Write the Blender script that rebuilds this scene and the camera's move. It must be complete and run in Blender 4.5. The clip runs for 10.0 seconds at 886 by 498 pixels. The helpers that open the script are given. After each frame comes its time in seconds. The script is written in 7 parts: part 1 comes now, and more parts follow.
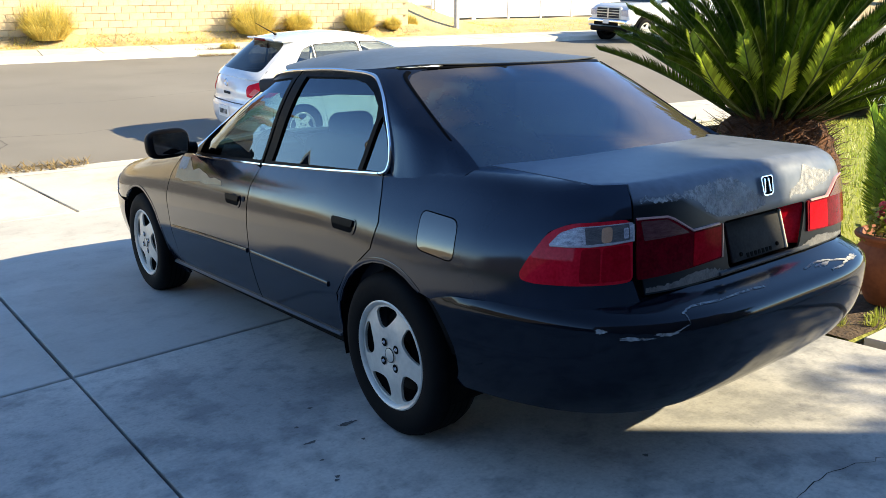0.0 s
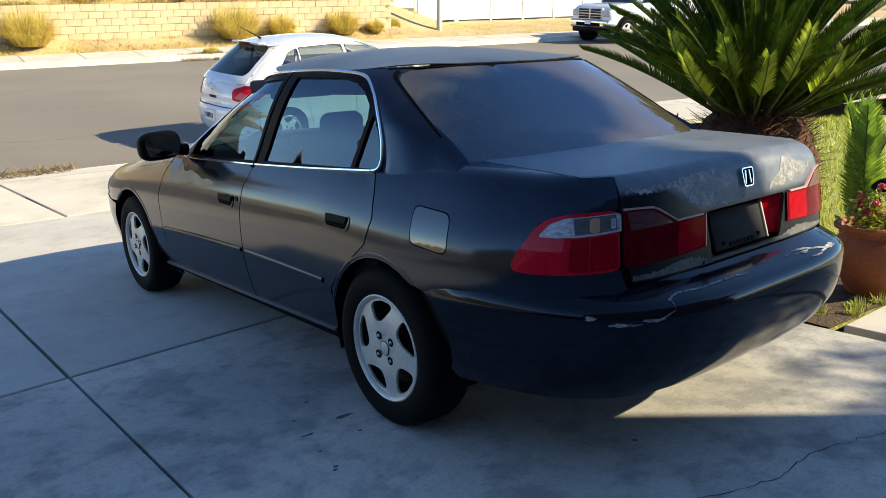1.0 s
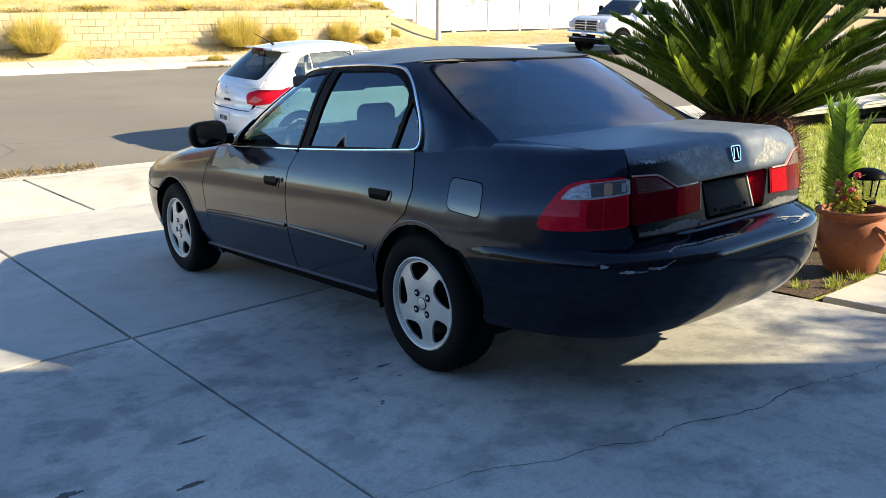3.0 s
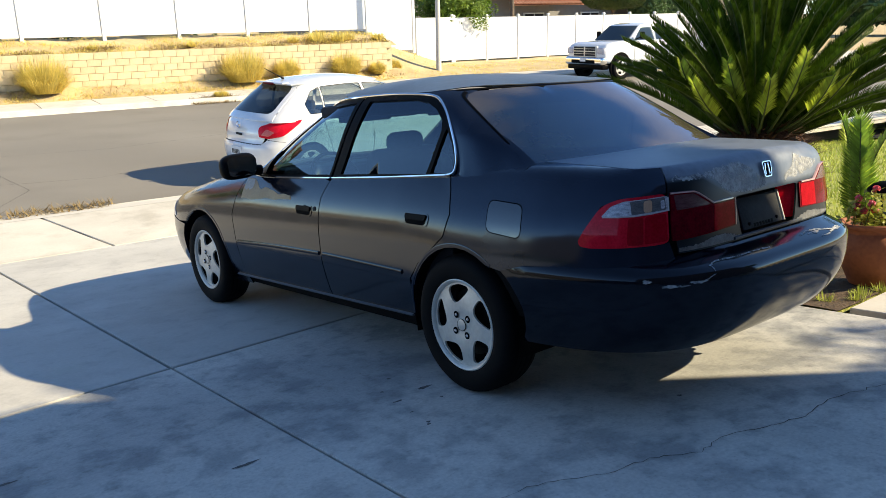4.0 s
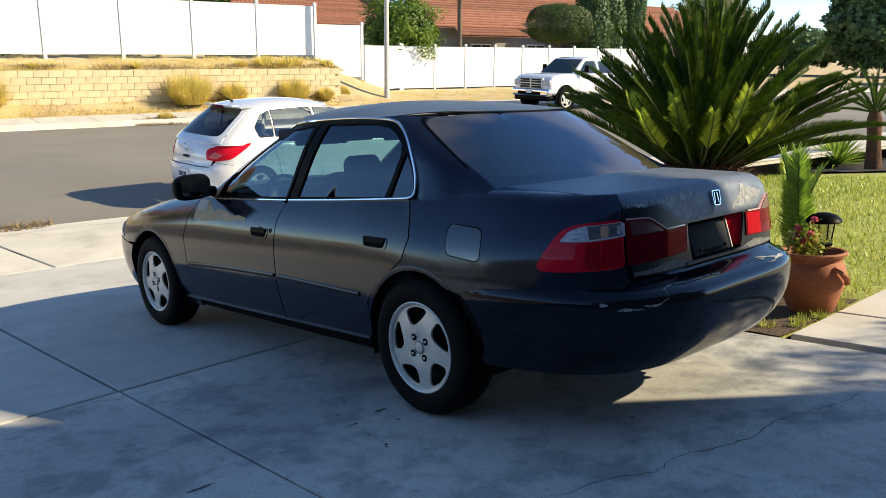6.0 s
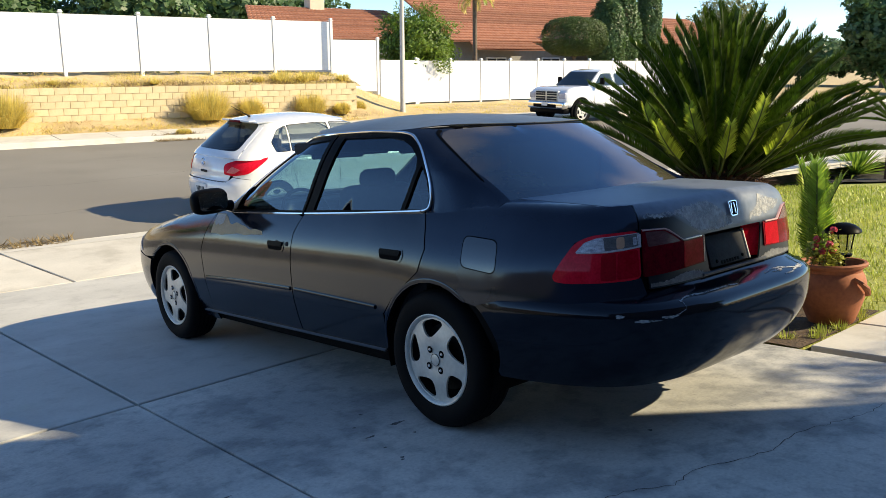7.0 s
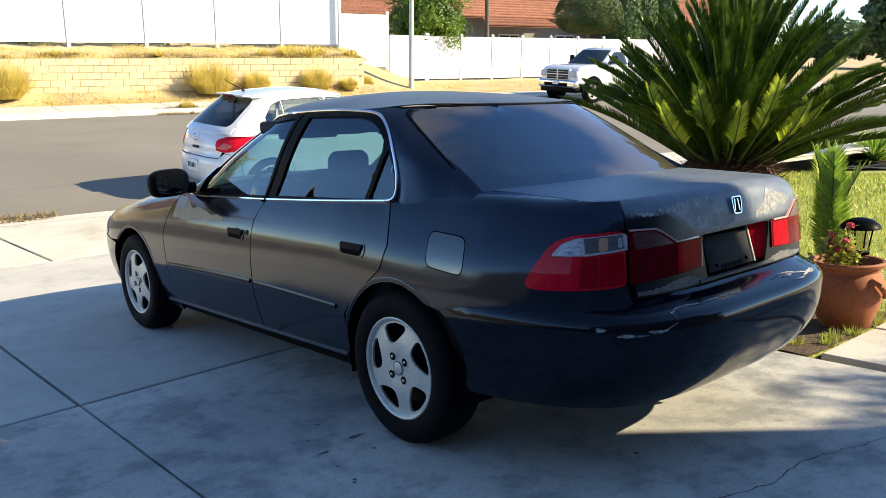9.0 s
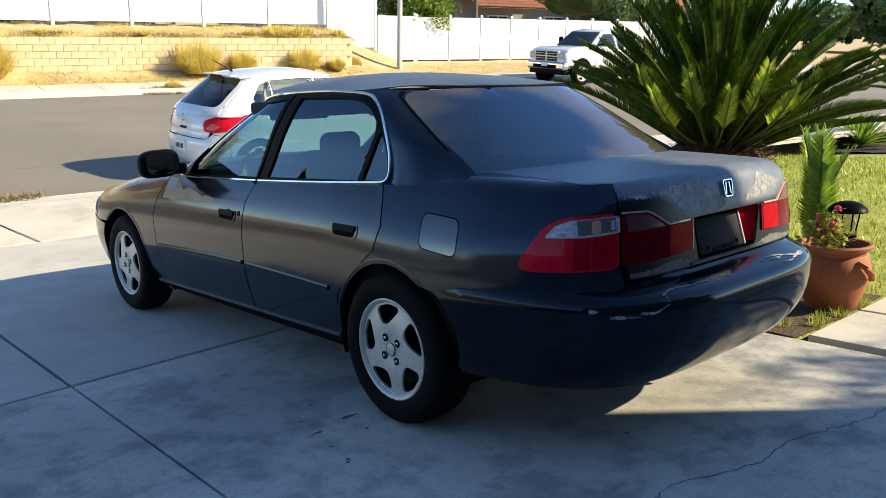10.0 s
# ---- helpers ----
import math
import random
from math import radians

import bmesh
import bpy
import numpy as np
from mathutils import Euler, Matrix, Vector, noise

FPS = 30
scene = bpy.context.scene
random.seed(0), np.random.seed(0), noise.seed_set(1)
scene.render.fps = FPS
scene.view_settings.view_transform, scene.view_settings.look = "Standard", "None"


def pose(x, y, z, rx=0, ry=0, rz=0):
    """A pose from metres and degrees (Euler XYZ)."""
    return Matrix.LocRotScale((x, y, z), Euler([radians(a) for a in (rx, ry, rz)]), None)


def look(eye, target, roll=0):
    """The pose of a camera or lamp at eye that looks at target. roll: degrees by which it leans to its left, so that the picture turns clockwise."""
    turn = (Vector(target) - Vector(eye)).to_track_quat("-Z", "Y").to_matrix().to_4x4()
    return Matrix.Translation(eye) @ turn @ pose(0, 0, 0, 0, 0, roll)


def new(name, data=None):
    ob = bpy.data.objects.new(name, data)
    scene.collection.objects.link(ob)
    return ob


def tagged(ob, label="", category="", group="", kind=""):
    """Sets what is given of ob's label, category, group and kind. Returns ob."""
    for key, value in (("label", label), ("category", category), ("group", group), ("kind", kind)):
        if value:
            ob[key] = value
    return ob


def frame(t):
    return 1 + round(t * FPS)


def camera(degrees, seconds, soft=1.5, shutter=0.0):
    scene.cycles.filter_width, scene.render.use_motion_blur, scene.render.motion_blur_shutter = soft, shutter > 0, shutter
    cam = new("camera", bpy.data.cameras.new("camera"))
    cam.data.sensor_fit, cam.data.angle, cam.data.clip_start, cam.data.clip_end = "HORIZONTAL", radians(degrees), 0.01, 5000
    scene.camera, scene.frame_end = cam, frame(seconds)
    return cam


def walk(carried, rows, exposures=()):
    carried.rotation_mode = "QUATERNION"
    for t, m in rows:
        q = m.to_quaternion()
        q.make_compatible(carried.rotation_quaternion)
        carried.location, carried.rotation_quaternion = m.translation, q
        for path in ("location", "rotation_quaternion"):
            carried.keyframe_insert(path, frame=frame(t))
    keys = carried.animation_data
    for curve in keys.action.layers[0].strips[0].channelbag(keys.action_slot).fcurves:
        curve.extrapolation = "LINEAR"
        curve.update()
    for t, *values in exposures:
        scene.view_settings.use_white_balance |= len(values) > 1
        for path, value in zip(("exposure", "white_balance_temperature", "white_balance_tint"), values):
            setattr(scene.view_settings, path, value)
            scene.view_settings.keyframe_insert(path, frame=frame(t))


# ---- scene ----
cam = camera(57.4, 10.0, 0.75)
PATH = [
    (0, (-2.381, -2.364, 1.37), (-1.202, -0.816, 0.909), -2.2),
    (0.5, (-2.384, -2.389, 1.37), (-1.206, -0.841, 0.906), -2.8),
    (1, (-2.45, -2.412, 1.36), (-1.242, -0.885, 0.903), -2.8),
    (1.5, (-2.596, -2.427, 1.339), (-1.373, -0.911, 0.888), -3.0),
    (2, (-2.731, -2.511, 1.329), (-1.507, -0.994, 0.881), -3.6),
    (3.3, (-2.927, -2.712, 1.291), (-1.702, -1.19, 0.865), -2.2),
    (3.5, (-2.959, -2.706, 1.298), (-1.748, -1.171, 0.878), -2.8),
    (4, (-3.06, -2.657, 1.293), (-1.827, -1.125, 0.931), -4.0),
    (4.5, (-3.097, -2.654, 1.29), (-1.823, -1.148, 0.961), -2.6),
    (5, (-3.111, -2.643, 1.286), (-1.777, -1.188, 0.965), -2.3),
    (5.5, (-3.13, -2.639, 1.285), (-1.777, -1.2, 0.967), -2.5),
    (7, (-3.129, -2.646, 1.279), (-1.808, -1.168, 1.01), -3.1),
    (7.5, (-3.105, -2.632, 1.275), (-1.783, -1.156, 1.002), -3.4),
    (8, (-2.908, -2.55, 1.268), (-1.55, -1.119, 0.939), -3.8),
    (8.5, (-2.758, -2.523, 1.279), (-1.475, -1.021, 0.966), -2.1),
    (9, (-2.724, -2.466, 1.287), (-1.431, -0.975, 0.965), -2.2),
    (9.5, (-2.729, -2.456, 1.291), (-1.428, -0.973, 0.962), -2.6),
    (10, (-2.747, -2.46, 1.289), (-1.437, -0.994, 0.922), -1.9),
]
# the driveway slopes down to the street; car, slabs and lawn stand in its frame
DRIVE = pose(0, 0, 0, 0, 1.3, 0) @ pose(0, 0, 0, -6.0, 0, 0)
# the street's frame: u along it, v across it, z above the gutter
STREET = pose(0, 7.85, -0.63, 0, 0, -7.0)
walk(cam, [(t, DRIVE @ look(eye, target, roll)) for t, eye, target, roll in PATH], [(0.0, 1.25, 6800, 6), (0.5, 1.05, 6800, 6), (1.0, 0.85, 6800, 6), (1.5, 0.68, 6800, 6), (2.0, 0.78, 6800, 6), (3.5, 1.1, 6800, 6), (4.0, 0.9, 6800, 6), (4.5, 0.75, 6800, 6), (5.0, 0.68, 6800, 6), (7.5, 0.72, 6800, 6), (8.0, 0.78, 6800, 6), (8.5, 1.0, 6800, 6), (9.0, 1.02, 6800, 6), (9.5, 0.93, 6800, 6), (10.0, 0.86, 6800, 6)])

# ---- light ----
SUN_FROM = Vector((0.72, -0.69, 0)).normalized() * math.cos(radians(32)) + Vector((0, 0, math.sin(radians(32))))
world = bpy.data.worlds.new("world")
scene.world = world
world.use_nodes = True
_n = world.node_tree.nodes
_sky = _n.new("ShaderNodeTexSky")
_sky.sky_type, _sky.sun_disc = "NISHITA", False
_sky.air_density, _sky.dust_density, _sky.ozone_density, _sky.altitude = 0.75, 0.02, 3.0, 1200
_sky.sun_elevation, _sky.sun_rotation = radians(32), math.atan2(SUN_FROM.x, SUN_FROM.y)
_n["Background"].inputs[1].default_value = 0.15
_hs = _n.new("ShaderNodeHueSaturation")
_hs.inputs["Saturation"].default_value = 1.06
world.node_tree.links.new(_sky.outputs[0], _hs.inputs["Color"])
world.node_tree.links.new(_hs.outputs[0], _n["Background"].inputs[0])
sun = new("sun", bpy.data.lights.new("sun", "SUN"))
sun.data.energy, sun.data.angle, sun.data.color = 5.2, radians(0.53), (1.0, 0.85, 0.60)
sun.matrix_world = look(SUN_FROM * 60, (0, 0, 0))


# ---- materials ----
def surf(name, c1, c2, scale=8.0, rough=0.6, bump=0.2, metal=0.0, coat=0.0, fine=6.0, spread=0.0, rvar=0.12, mix=0.5, depth=0.01, stretch=(1, 1, 1), coat_rough=0.1, spec=0.5):
    """A surface with two scales of variation in colour, gloss and relief. spread: how much each piece differs."""
    m = bpy.data.materials.new(name)
    m.use_nodes = True
    nt = m.node_tree
    N, L = nt.nodes, nt.links
    b = N["Principled BSDF"]
    tc, mp = N.new("ShaderNodeTexCoord"), N.new("ShaderNodeMapping")
    mp.inputs["Scale"].default_value = stretch
    L.new(tc.outputs["Object"], mp.inputs[0])
    big, small = N.new("ShaderNodeTexNoise"), N.new("ShaderNodeTexNoise")
    for node, s, d in ((big, scale, 4.0), (small, scale * fine, 6.0)):
        node.inputs["Scale"].default_value = s
        node.inputs["Detail"].default_value = d
        L.new(mp.outputs[0], node.inputs["Vector"])
    add = N.new("ShaderNodeMix")
    add.data_type = "FLOAT"
    add.inputs[0].default_value = mix
    L.new(big.outputs[0], add.inputs[2])
    L.new(small.outputs[0], add.inputs[3])
    ramp = N.new("ShaderNodeValToRGB")
    ramp.color_ramp.elements[0].position, ramp.color_ramp.elements[1].position = 0.34, 0.66
    ramp.color_ramp.elements[0].color, ramp.color_ramp.elements[1].color = (*c1, 1), (*c2, 1)
    L.new(add.outputs[0], ramp.inputs[0])
    col = ramp.outputs[0]
    if spread:
        info, geo, hsv, mr = N.new("ShaderNodeObjectInfo"), N.new("ShaderNodeNewGeometry"), N.new("ShaderNodeHueSaturation"), N.new("ShaderNodeMapRange")
        sm = N.new("ShaderNodeMath")
        sm.operation = "ADD"
        fr = N.new("ShaderNodeMath")
        fr.operation = "FRACT"
        L.new(info.outputs["Random"], sm.inputs[0])
        L.new(geo.outputs["Random Per Island"], sm.inputs[1])
        L.new(sm.outputs[0], fr.inputs[0])
        L.new(fr.outputs[0], mr.inputs[0])
        mr.inputs[3].default_value, mr.inputs[4].default_value = 1 - spread, 1 + spread
        L.new(mr.outputs[0], hsv.inputs["Value"])
        L.new(col, hsv.inputs["Color"])
        col = hsv.outputs[0]
    L.new(col, b.inputs["Base Color"])
    rr = N.new("ShaderNodeMapRange")
    rr.inputs[3].default_value, rr.inputs[4].default_value = max(0.0, rough - rvar), min(1.0, rough + rvar)
    L.new(small.outputs[0], rr.inputs[0])
    L.new(rr.outputs[0], b.inputs["Roughness"])
    b.inputs["Metallic"].default_value = metal
    b.inputs["Coat Weight"].default_value = coat
    b.inputs["Coat Roughness"].default_value = coat_rough
    b.inputs["Specular IOR Level"].default_value = spec
    if bump:
        bp = N.new("ShaderNodeBump")
        bp.inputs["Strength"].default_value, bp.inputs["Distance"].default_value = bump, depth
        L.new(small.outputs[0], bp.inputs["Height"])
        L.new(bp.outputs[0], b.inputs["Normal"])
    return m


def glass(name, tint, rough=0.0, ior=1.5, film=0.0, sheen=(1, 1, 1)):
    """Thin pane: tinted see-through with Fresnel gloss; film adds an uneven veil of dust."""
    m = bpy.data.materials.new(name)
    m.use_nodes = True
    N, L = m.node_tree.nodes, m.node_tree.links
    N.remove(N["Principled BSDF"])
    tr, gl, lw, pw, mr, mx = N.new("ShaderNodeBsdfTransparent"), N.new("ShaderNodeBsdfGlossy"), N.new("ShaderNodeLayerWeight"), N.new("ShaderNodeMath"), N.new("ShaderNodeMapRange"), N.new("ShaderNodeMixShader")
    tr.inputs[0].default_value = (*tint, 1)
    gl.inputs["Color"].default_value = (*sheen, 1)
    gl.inputs["Roughness"].default_value = rough
    lw.inputs["Blend"].default_value = 0.5
    pw.operation = "POWER"
    pw.inputs[1].default_value = 5.0
    mr.inputs[3].default_value, mr.inputs[4].default_value = ((ior - 1) / (ior + 1)) ** 2, 1.0
    L.new(lw.outputs["Facing"], pw.inputs[0])
    L.new(pw.outputs[0], mr.inputs[0])
    L.new(mr.outputs[0], mx.inputs[0])
    body = tr.outputs[0]
    if film:
        df, m2 = N.new("ShaderNodeBsdfDiffuse"), N.new("ShaderNodeMixShader")
        df.inputs[0].default_value = (0.30, 0.265, 0.19, 1)
        tc, nz, fr = N.new("ShaderNodeTexCoord"), N.new("ShaderNodeTexNoise"), N.new("ShaderNodeMapRange")
        nz.inputs["Scale"].default_value, nz.inputs["Detail"].default_value, nz.inputs["Roughness"].default_value = 3.5, 7.0, 0.62
        fr.inputs[1].default_value, fr.inputs[2].default_value, fr.inputs[3].default_value, fr.inputs[4].default_value = 0.35, 0.68, film * 0.8, film * 1.2
        L.new(tc.outputs["Object"], nz.inputs["Vector"])
        L.new(nz.outputs[0], fr.inputs[0])
        L.new(fr.outputs[0], m2.inputs[0])
        L.new(tr.outputs[0], m2.inputs[1])
        L.new(df.outputs[0], m2.inputs[2])
        body = m2.outputs[0]
    L.new(body, mx.inputs[1])
    L.new(gl.outputs[0], mx.inputs[2])
    L.new(mx.outputs[0], N["Material Output"].inputs[0])
    return m


def leafy(name, c1, c2, scale=3.0, rough=0.45, back=0.35, spec=0.5):
    """Leaves: two-toned, with some light through them."""
    m = surf(name, c1, c2, scale, rough, 0.0, spread=0.28, spec=spec)
    N, L = m.node_tree.nodes, m.node_tree.links
    b = N["Principled BSDF"]
    tl, mx = N.new("ShaderNodeBsdfTranslucent"), N.new("ShaderNodeMixShader")
    src = b.inputs["Base Color"].links[0].from_socket
    L.new(src, tl.inputs[0])
    mx.inputs[0].default_value = back
    L.new(b.outputs[0], mx.inputs[1])
    L.new(tl.outputs[0], mx.inputs[2])
    L.new(mx.outputs[0], N["Material Output"].inputs[0])
    return m


M = {}
M["paint"] = surf("weathered_black_paint", (0.0034, 0.0046, 0.0095), (0.0080, 0.0095, 0.0160), 2.6, 0.13, 0.07, fine=2.6, rvar=0.07, depth=0.004, spec=0.62)
M["quarter"] = surf("sun_dulled_navy_paint", (0.0055, 0.0080, 0.0170), (0.0105, 0.0145, 0.0275), 2.2, 0.13, 0.07, fine=2.6, rvar=0.08, depth=0.004, spec=0.46)
M["rear_paint"] = surf("dull_navy_black_paint", (0.0022, 0.0030, 0.0064), (0.0050, 0.0064, 0.0115), 2.2, 0.09, 0.05, fine=3.0, rvar=0.06, depth=0.003, spec=0.36)
M["faded"] = surf("sun_faded_black_paint", (0.050, 0.056, 0.066), (0.085, 0.092, 0.102), 3.5, 0.34, 0.008, fine=8, rvar=0.08, depth=0.001, spec=0.22)
M["flap"] = surf("glossy_navy_paint", (0.0040, 0.0058, 0.0120), (0.0085, 0.0110, 0.0190), 2.6, 0.06, 0.03, fine=2.6, rvar=0.03, depth=0.003, spec=0.95)
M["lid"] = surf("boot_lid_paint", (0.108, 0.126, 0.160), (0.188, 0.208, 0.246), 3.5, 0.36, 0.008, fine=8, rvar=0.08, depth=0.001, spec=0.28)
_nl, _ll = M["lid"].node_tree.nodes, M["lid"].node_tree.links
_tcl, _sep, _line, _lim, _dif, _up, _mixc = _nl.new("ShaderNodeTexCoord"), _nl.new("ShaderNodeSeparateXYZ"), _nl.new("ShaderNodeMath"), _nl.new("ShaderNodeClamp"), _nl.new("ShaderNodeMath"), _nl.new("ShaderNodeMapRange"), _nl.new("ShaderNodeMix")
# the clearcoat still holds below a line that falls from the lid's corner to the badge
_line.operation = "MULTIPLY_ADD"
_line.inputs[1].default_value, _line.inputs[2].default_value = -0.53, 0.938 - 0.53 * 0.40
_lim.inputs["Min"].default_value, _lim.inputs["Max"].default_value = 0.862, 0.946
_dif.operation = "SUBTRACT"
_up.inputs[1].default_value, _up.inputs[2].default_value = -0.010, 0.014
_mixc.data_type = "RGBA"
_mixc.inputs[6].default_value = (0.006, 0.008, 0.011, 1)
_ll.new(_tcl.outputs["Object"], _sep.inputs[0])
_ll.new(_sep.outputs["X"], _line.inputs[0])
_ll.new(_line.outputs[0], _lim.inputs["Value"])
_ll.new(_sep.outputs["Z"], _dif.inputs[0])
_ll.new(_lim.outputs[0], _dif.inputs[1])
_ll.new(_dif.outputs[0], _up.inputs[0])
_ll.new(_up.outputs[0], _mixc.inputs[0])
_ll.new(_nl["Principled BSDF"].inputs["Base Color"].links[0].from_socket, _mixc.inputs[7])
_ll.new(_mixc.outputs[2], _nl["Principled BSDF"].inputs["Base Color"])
for _k, _t in (("paint", (0.86, 0.92, 1.0)), ("quarter", (0.66, 0.80, 1.0)), ("rear_paint", (0.80, 0.88, 1.0)), ("lid", (0.66, 0.80, 1.0)), ("faded", (0.66, 0.80, 1.0))):
    M[_k].node_tree.nodes["Principled BSDF"].inputs["Specular Tint"].default_value = (*_t, 1)
M["bare"] = surf("dull_bare_paint", (0.25, 0.175, 0.080), (0.40, 0.29, 0.15), 7, 0.42, 0.05, fine=12, depth=0.001, spec=0.5)
M["primer"] = surf("pale_primer", (0.30, 0.29, 0.27), (0.50, 0.49, 0.46), 14, 0.6, 0.1, fine=9, depth=0.001)
M["peel"] = surf("peeled_clearcoat", (0.26, 0.27, 0.285), (0.54, 0.55, 0.56), 22, 0.75, 0.06, fine=5, depth=0.001)
_n2, _l2 = M["peel"].node_tree.nodes, M["peel"].node_tree.links
_nz, _mr, _tr, _mx, _tc = _n2.new("ShaderNodeTexNoise"), _n2.new("ShaderNodeMapRange"), _n2.new("ShaderNodeBsdfTransparent"), _n2.new("ShaderNodeMixShader"), _n2.new("ShaderNodeTexCoord")
_nz.inputs["Scale"].default_value, _nz.inputs["Detail"].default_value, _nz.inputs["Roughness"].default_value = 24.0, 14.0, 0.80
_mr.inputs[1].default_value, _mr.inputs[2].default_value = 0.36, 0.58
_l2.new(_tc.outputs["Object"], _nz.inputs["Vector"])
_l2.new(_nz.outputs[0], _mr.inputs[0])
_l2.new(_mr.outputs[0], _mx.inputs[0])
_l2.new(_tr.outputs[0], _mx.inputs[1])
_l2.new(_n2["Principled BSDF"].outputs[0], _mx.inputs[2])
_l2.new(_mx.outputs[0], _n2["Material Output"].inputs[0])
M["chrome"] = surf("chrome", (0.72, 0.72, 0.73), (0.85, 0.85, 0.86), 8, 0.09, 0.0, metal=1.0, rvar=0.05)
M["trim"] = surf("black_trim", (0.0022, 0.0022, 0.0027), (0.005, 0.005, 0.0055), 20, 0.40, 0.1, depth=0.001, spec=0.04)
M["liner"] = surf("dark_liner", (0.002, 0.002, 0.002), (0.005, 0.005, 0.005), 12, 0.9, 0.1, spec=0.1)
M["rubber"] = surf("tyre_rubber", (0.0025, 0.0025, 0.003), (0.006, 0.006, 0.006), 14, 0.75, 0.25, depth=0.002, spec=0.12)
M["alloy"] = surf("brake_dusted_alloy", (0.60, 0.56, 0.49), (0.74, 0.70, 0.62), 9, 0.40, 0.08, metal=0.3, depth=0.001)
M["disc"] = surf("brake_disc_iron", (0.010, 0.009, 0.008), (0.025, 0.022, 0.019), 20, 0.7, 0.1, metal=0.2, spec=0.2)
M["fabric"] = surf("grey_seat_cloth", (0.007, 0.009, 0.014), (0.016, 0.019, 0.027), 30, 0.9, 0.2, depth=0.002)
M["side_glass"] = glass("tinted_side_glass", (0.14, 0.28, 0.30), ior=1.75, sheen=(0.72, 0.84, 1.0))
M["rear_glass"] = glass("dark_tinted_rear_glass", (0.035, 0.045, 0.06), rough=0.0, ior=2.3, film=0.25, sheen=(0.60, 0.78, 1.0))
M["clear_glass"] = glass("clear_glass", (0.80, 0.84, 0.84))
M["concrete"] = surf("driveway_concrete", (0.46, 0.447, 0.415), (0.78, 0.745, 0.675), 1.6, 0.85, 0.3, fine=40, depth=0.002, mix=0.30, spread=0.04)
M["fresh_concrete"] = surf("street_side_concrete", (0.46, 0.445, 0.41), (0.60, 0.58, 0.535), 1.1, 0.85, 0.3, fine=40, depth=0.002, mix=0.30, spread=0.04)
M["walk"] = surf("sidewalk_concrete", (0.52, 0.49, 0.43), (0.64, 0.60, 0.53), 1.6, 0.85, 0.3, fine=30, depth=0.002, mix=0.35, spread=0.05)
M["joint"] = surf("dark_joint_dirt", (0.008, 0.0075, 0.007), (0.022, 0.020, 0.018), 30, 0.95, 0.3)
M["asphalt"] = surf("old_asphalt", (0.17, 0.154, 0.130), (0.25, 0.230, 0.198), 0.5, 0.88, 0.4, fine=120, depth=0.004, mix=0.4)
M["dirt"] = surf("dry_dirt", (0.40, 0.29, 0.145), (0.62, 0.49, 0.28), 1.3, 0.95, 0.6, fine=14, depth=0.03)
M["soil"] = surf("dark_bed_soil", (0.045, 0.028, 0.017), (0.130, 0.085, 0.052), 9, 0.95, 0.8, fine=6, depth=0.02)
M["block"] = surf("tan_block", (0.52, 0.405, 0.235), (0.68, 0.555, 0.355), 3, 0.9, 0.5, fine=12, depth=0.006, spread=0.08)
M["mortar"] = surf("mortar", (0.50, 0.40, 0.25), (0.60, 0.49, 0.32), 8, 0.95, 0.4)
M["vinyl"] = surf("white_vinyl", (0.72, 0.72, 0.72), (0.82, 0.82, 0.81), 2, 0.45, 0.05, depth=0.002)
M["lawn"] = surf("lawn_soil", (0.22, 0.26, 0.045), (0.44, 0.43, 0.11), 3, 0.95, 0.6, fine=14, depth=0.02)
M["yard_grass"] = surf("dull_yard_grass", (0.05, 0.07, 0.018), (0.11, 0.13, 0.035), 2, 0.95, 0.6, fine=14, depth=0.02)
M["grass"] = leafy("grass_blades", (0.30, 0.38, 0.05), (0.58, 0.58, 0.14), 1.2)
M["dry_grass"] = leafy("dry_grass", (0.58, 0.47, 0.10), (0.84, 0.72, 0.25), 2.0, 0.6, 0.5)
M["frond"] = leafy("cycad_fronds", (0.008, 0.025, 0.004), (0.095, 0.160, 0.012), 2.6, 0.30, 0.12, 0.14)
M["young_frond"] = leafy("young_cycad_fronds", (0.15, 0.25, 0.03), (0.30, 0.42, 0.06), 2.0, 0.4, 0.45)
M["new_frond"] = leafy("new_cycad_fronds", (0.34, 0.46, 0.04), (0.58, 0.66, 0.08), 2.0, 0.4, 0.35)
M["stem"] = surf("frond_stem", (0.045, 0.07, 0.018), (0.09, 0.12, 0.03), 9, 0.5, 0.1)
M["cycad_trunk"] = surf("shaggy_cycad_trunk", (0.04, 0.018, 0.009), (0.17, 0.068, 0.028), 12, 0.95, 0.9, depth=0.03)
M["leaf"] = leafy("tree_leaves", (0.06, 0.12, 0.012), (0.20, 0.30, 0.03), 0.8)
M["hedge"] = leafy("clipped_hedge_leaves", (0.034, 0.066, 0.012), (0.110, 0.160, 0.036), 1.0)
M["cypress"] = leafy("cypress_leaves", (0.045, 0.100, 0.035), (0.120, 0.200, 0.065), 1.0)
M["bark"] = surf("bark", (0.09, 0.065, 0.045), (0.20, 0.15, 0.11), 7, 0.95, 0.8, depth=0.02)
M["tile"] = surf("red_roof_tile", (0.30, 0.122, 0.072), (0.47, 0.225, 0.140), 3, 0.85, 0.3, spread=0.2, depth=0.01)
M["stucco_grey"] = surf("grey_stucco", (0.20, 0.195, 0.19), (0.27, 0.265, 0.26), 2, 0.95, 0.4, fine=30)
M["stucco"] = surf("cream_stucco", (0.58, 0.50, 0.38), (0.68, 0.60, 0.47), 2, 0.95, 0.4, fine=30)
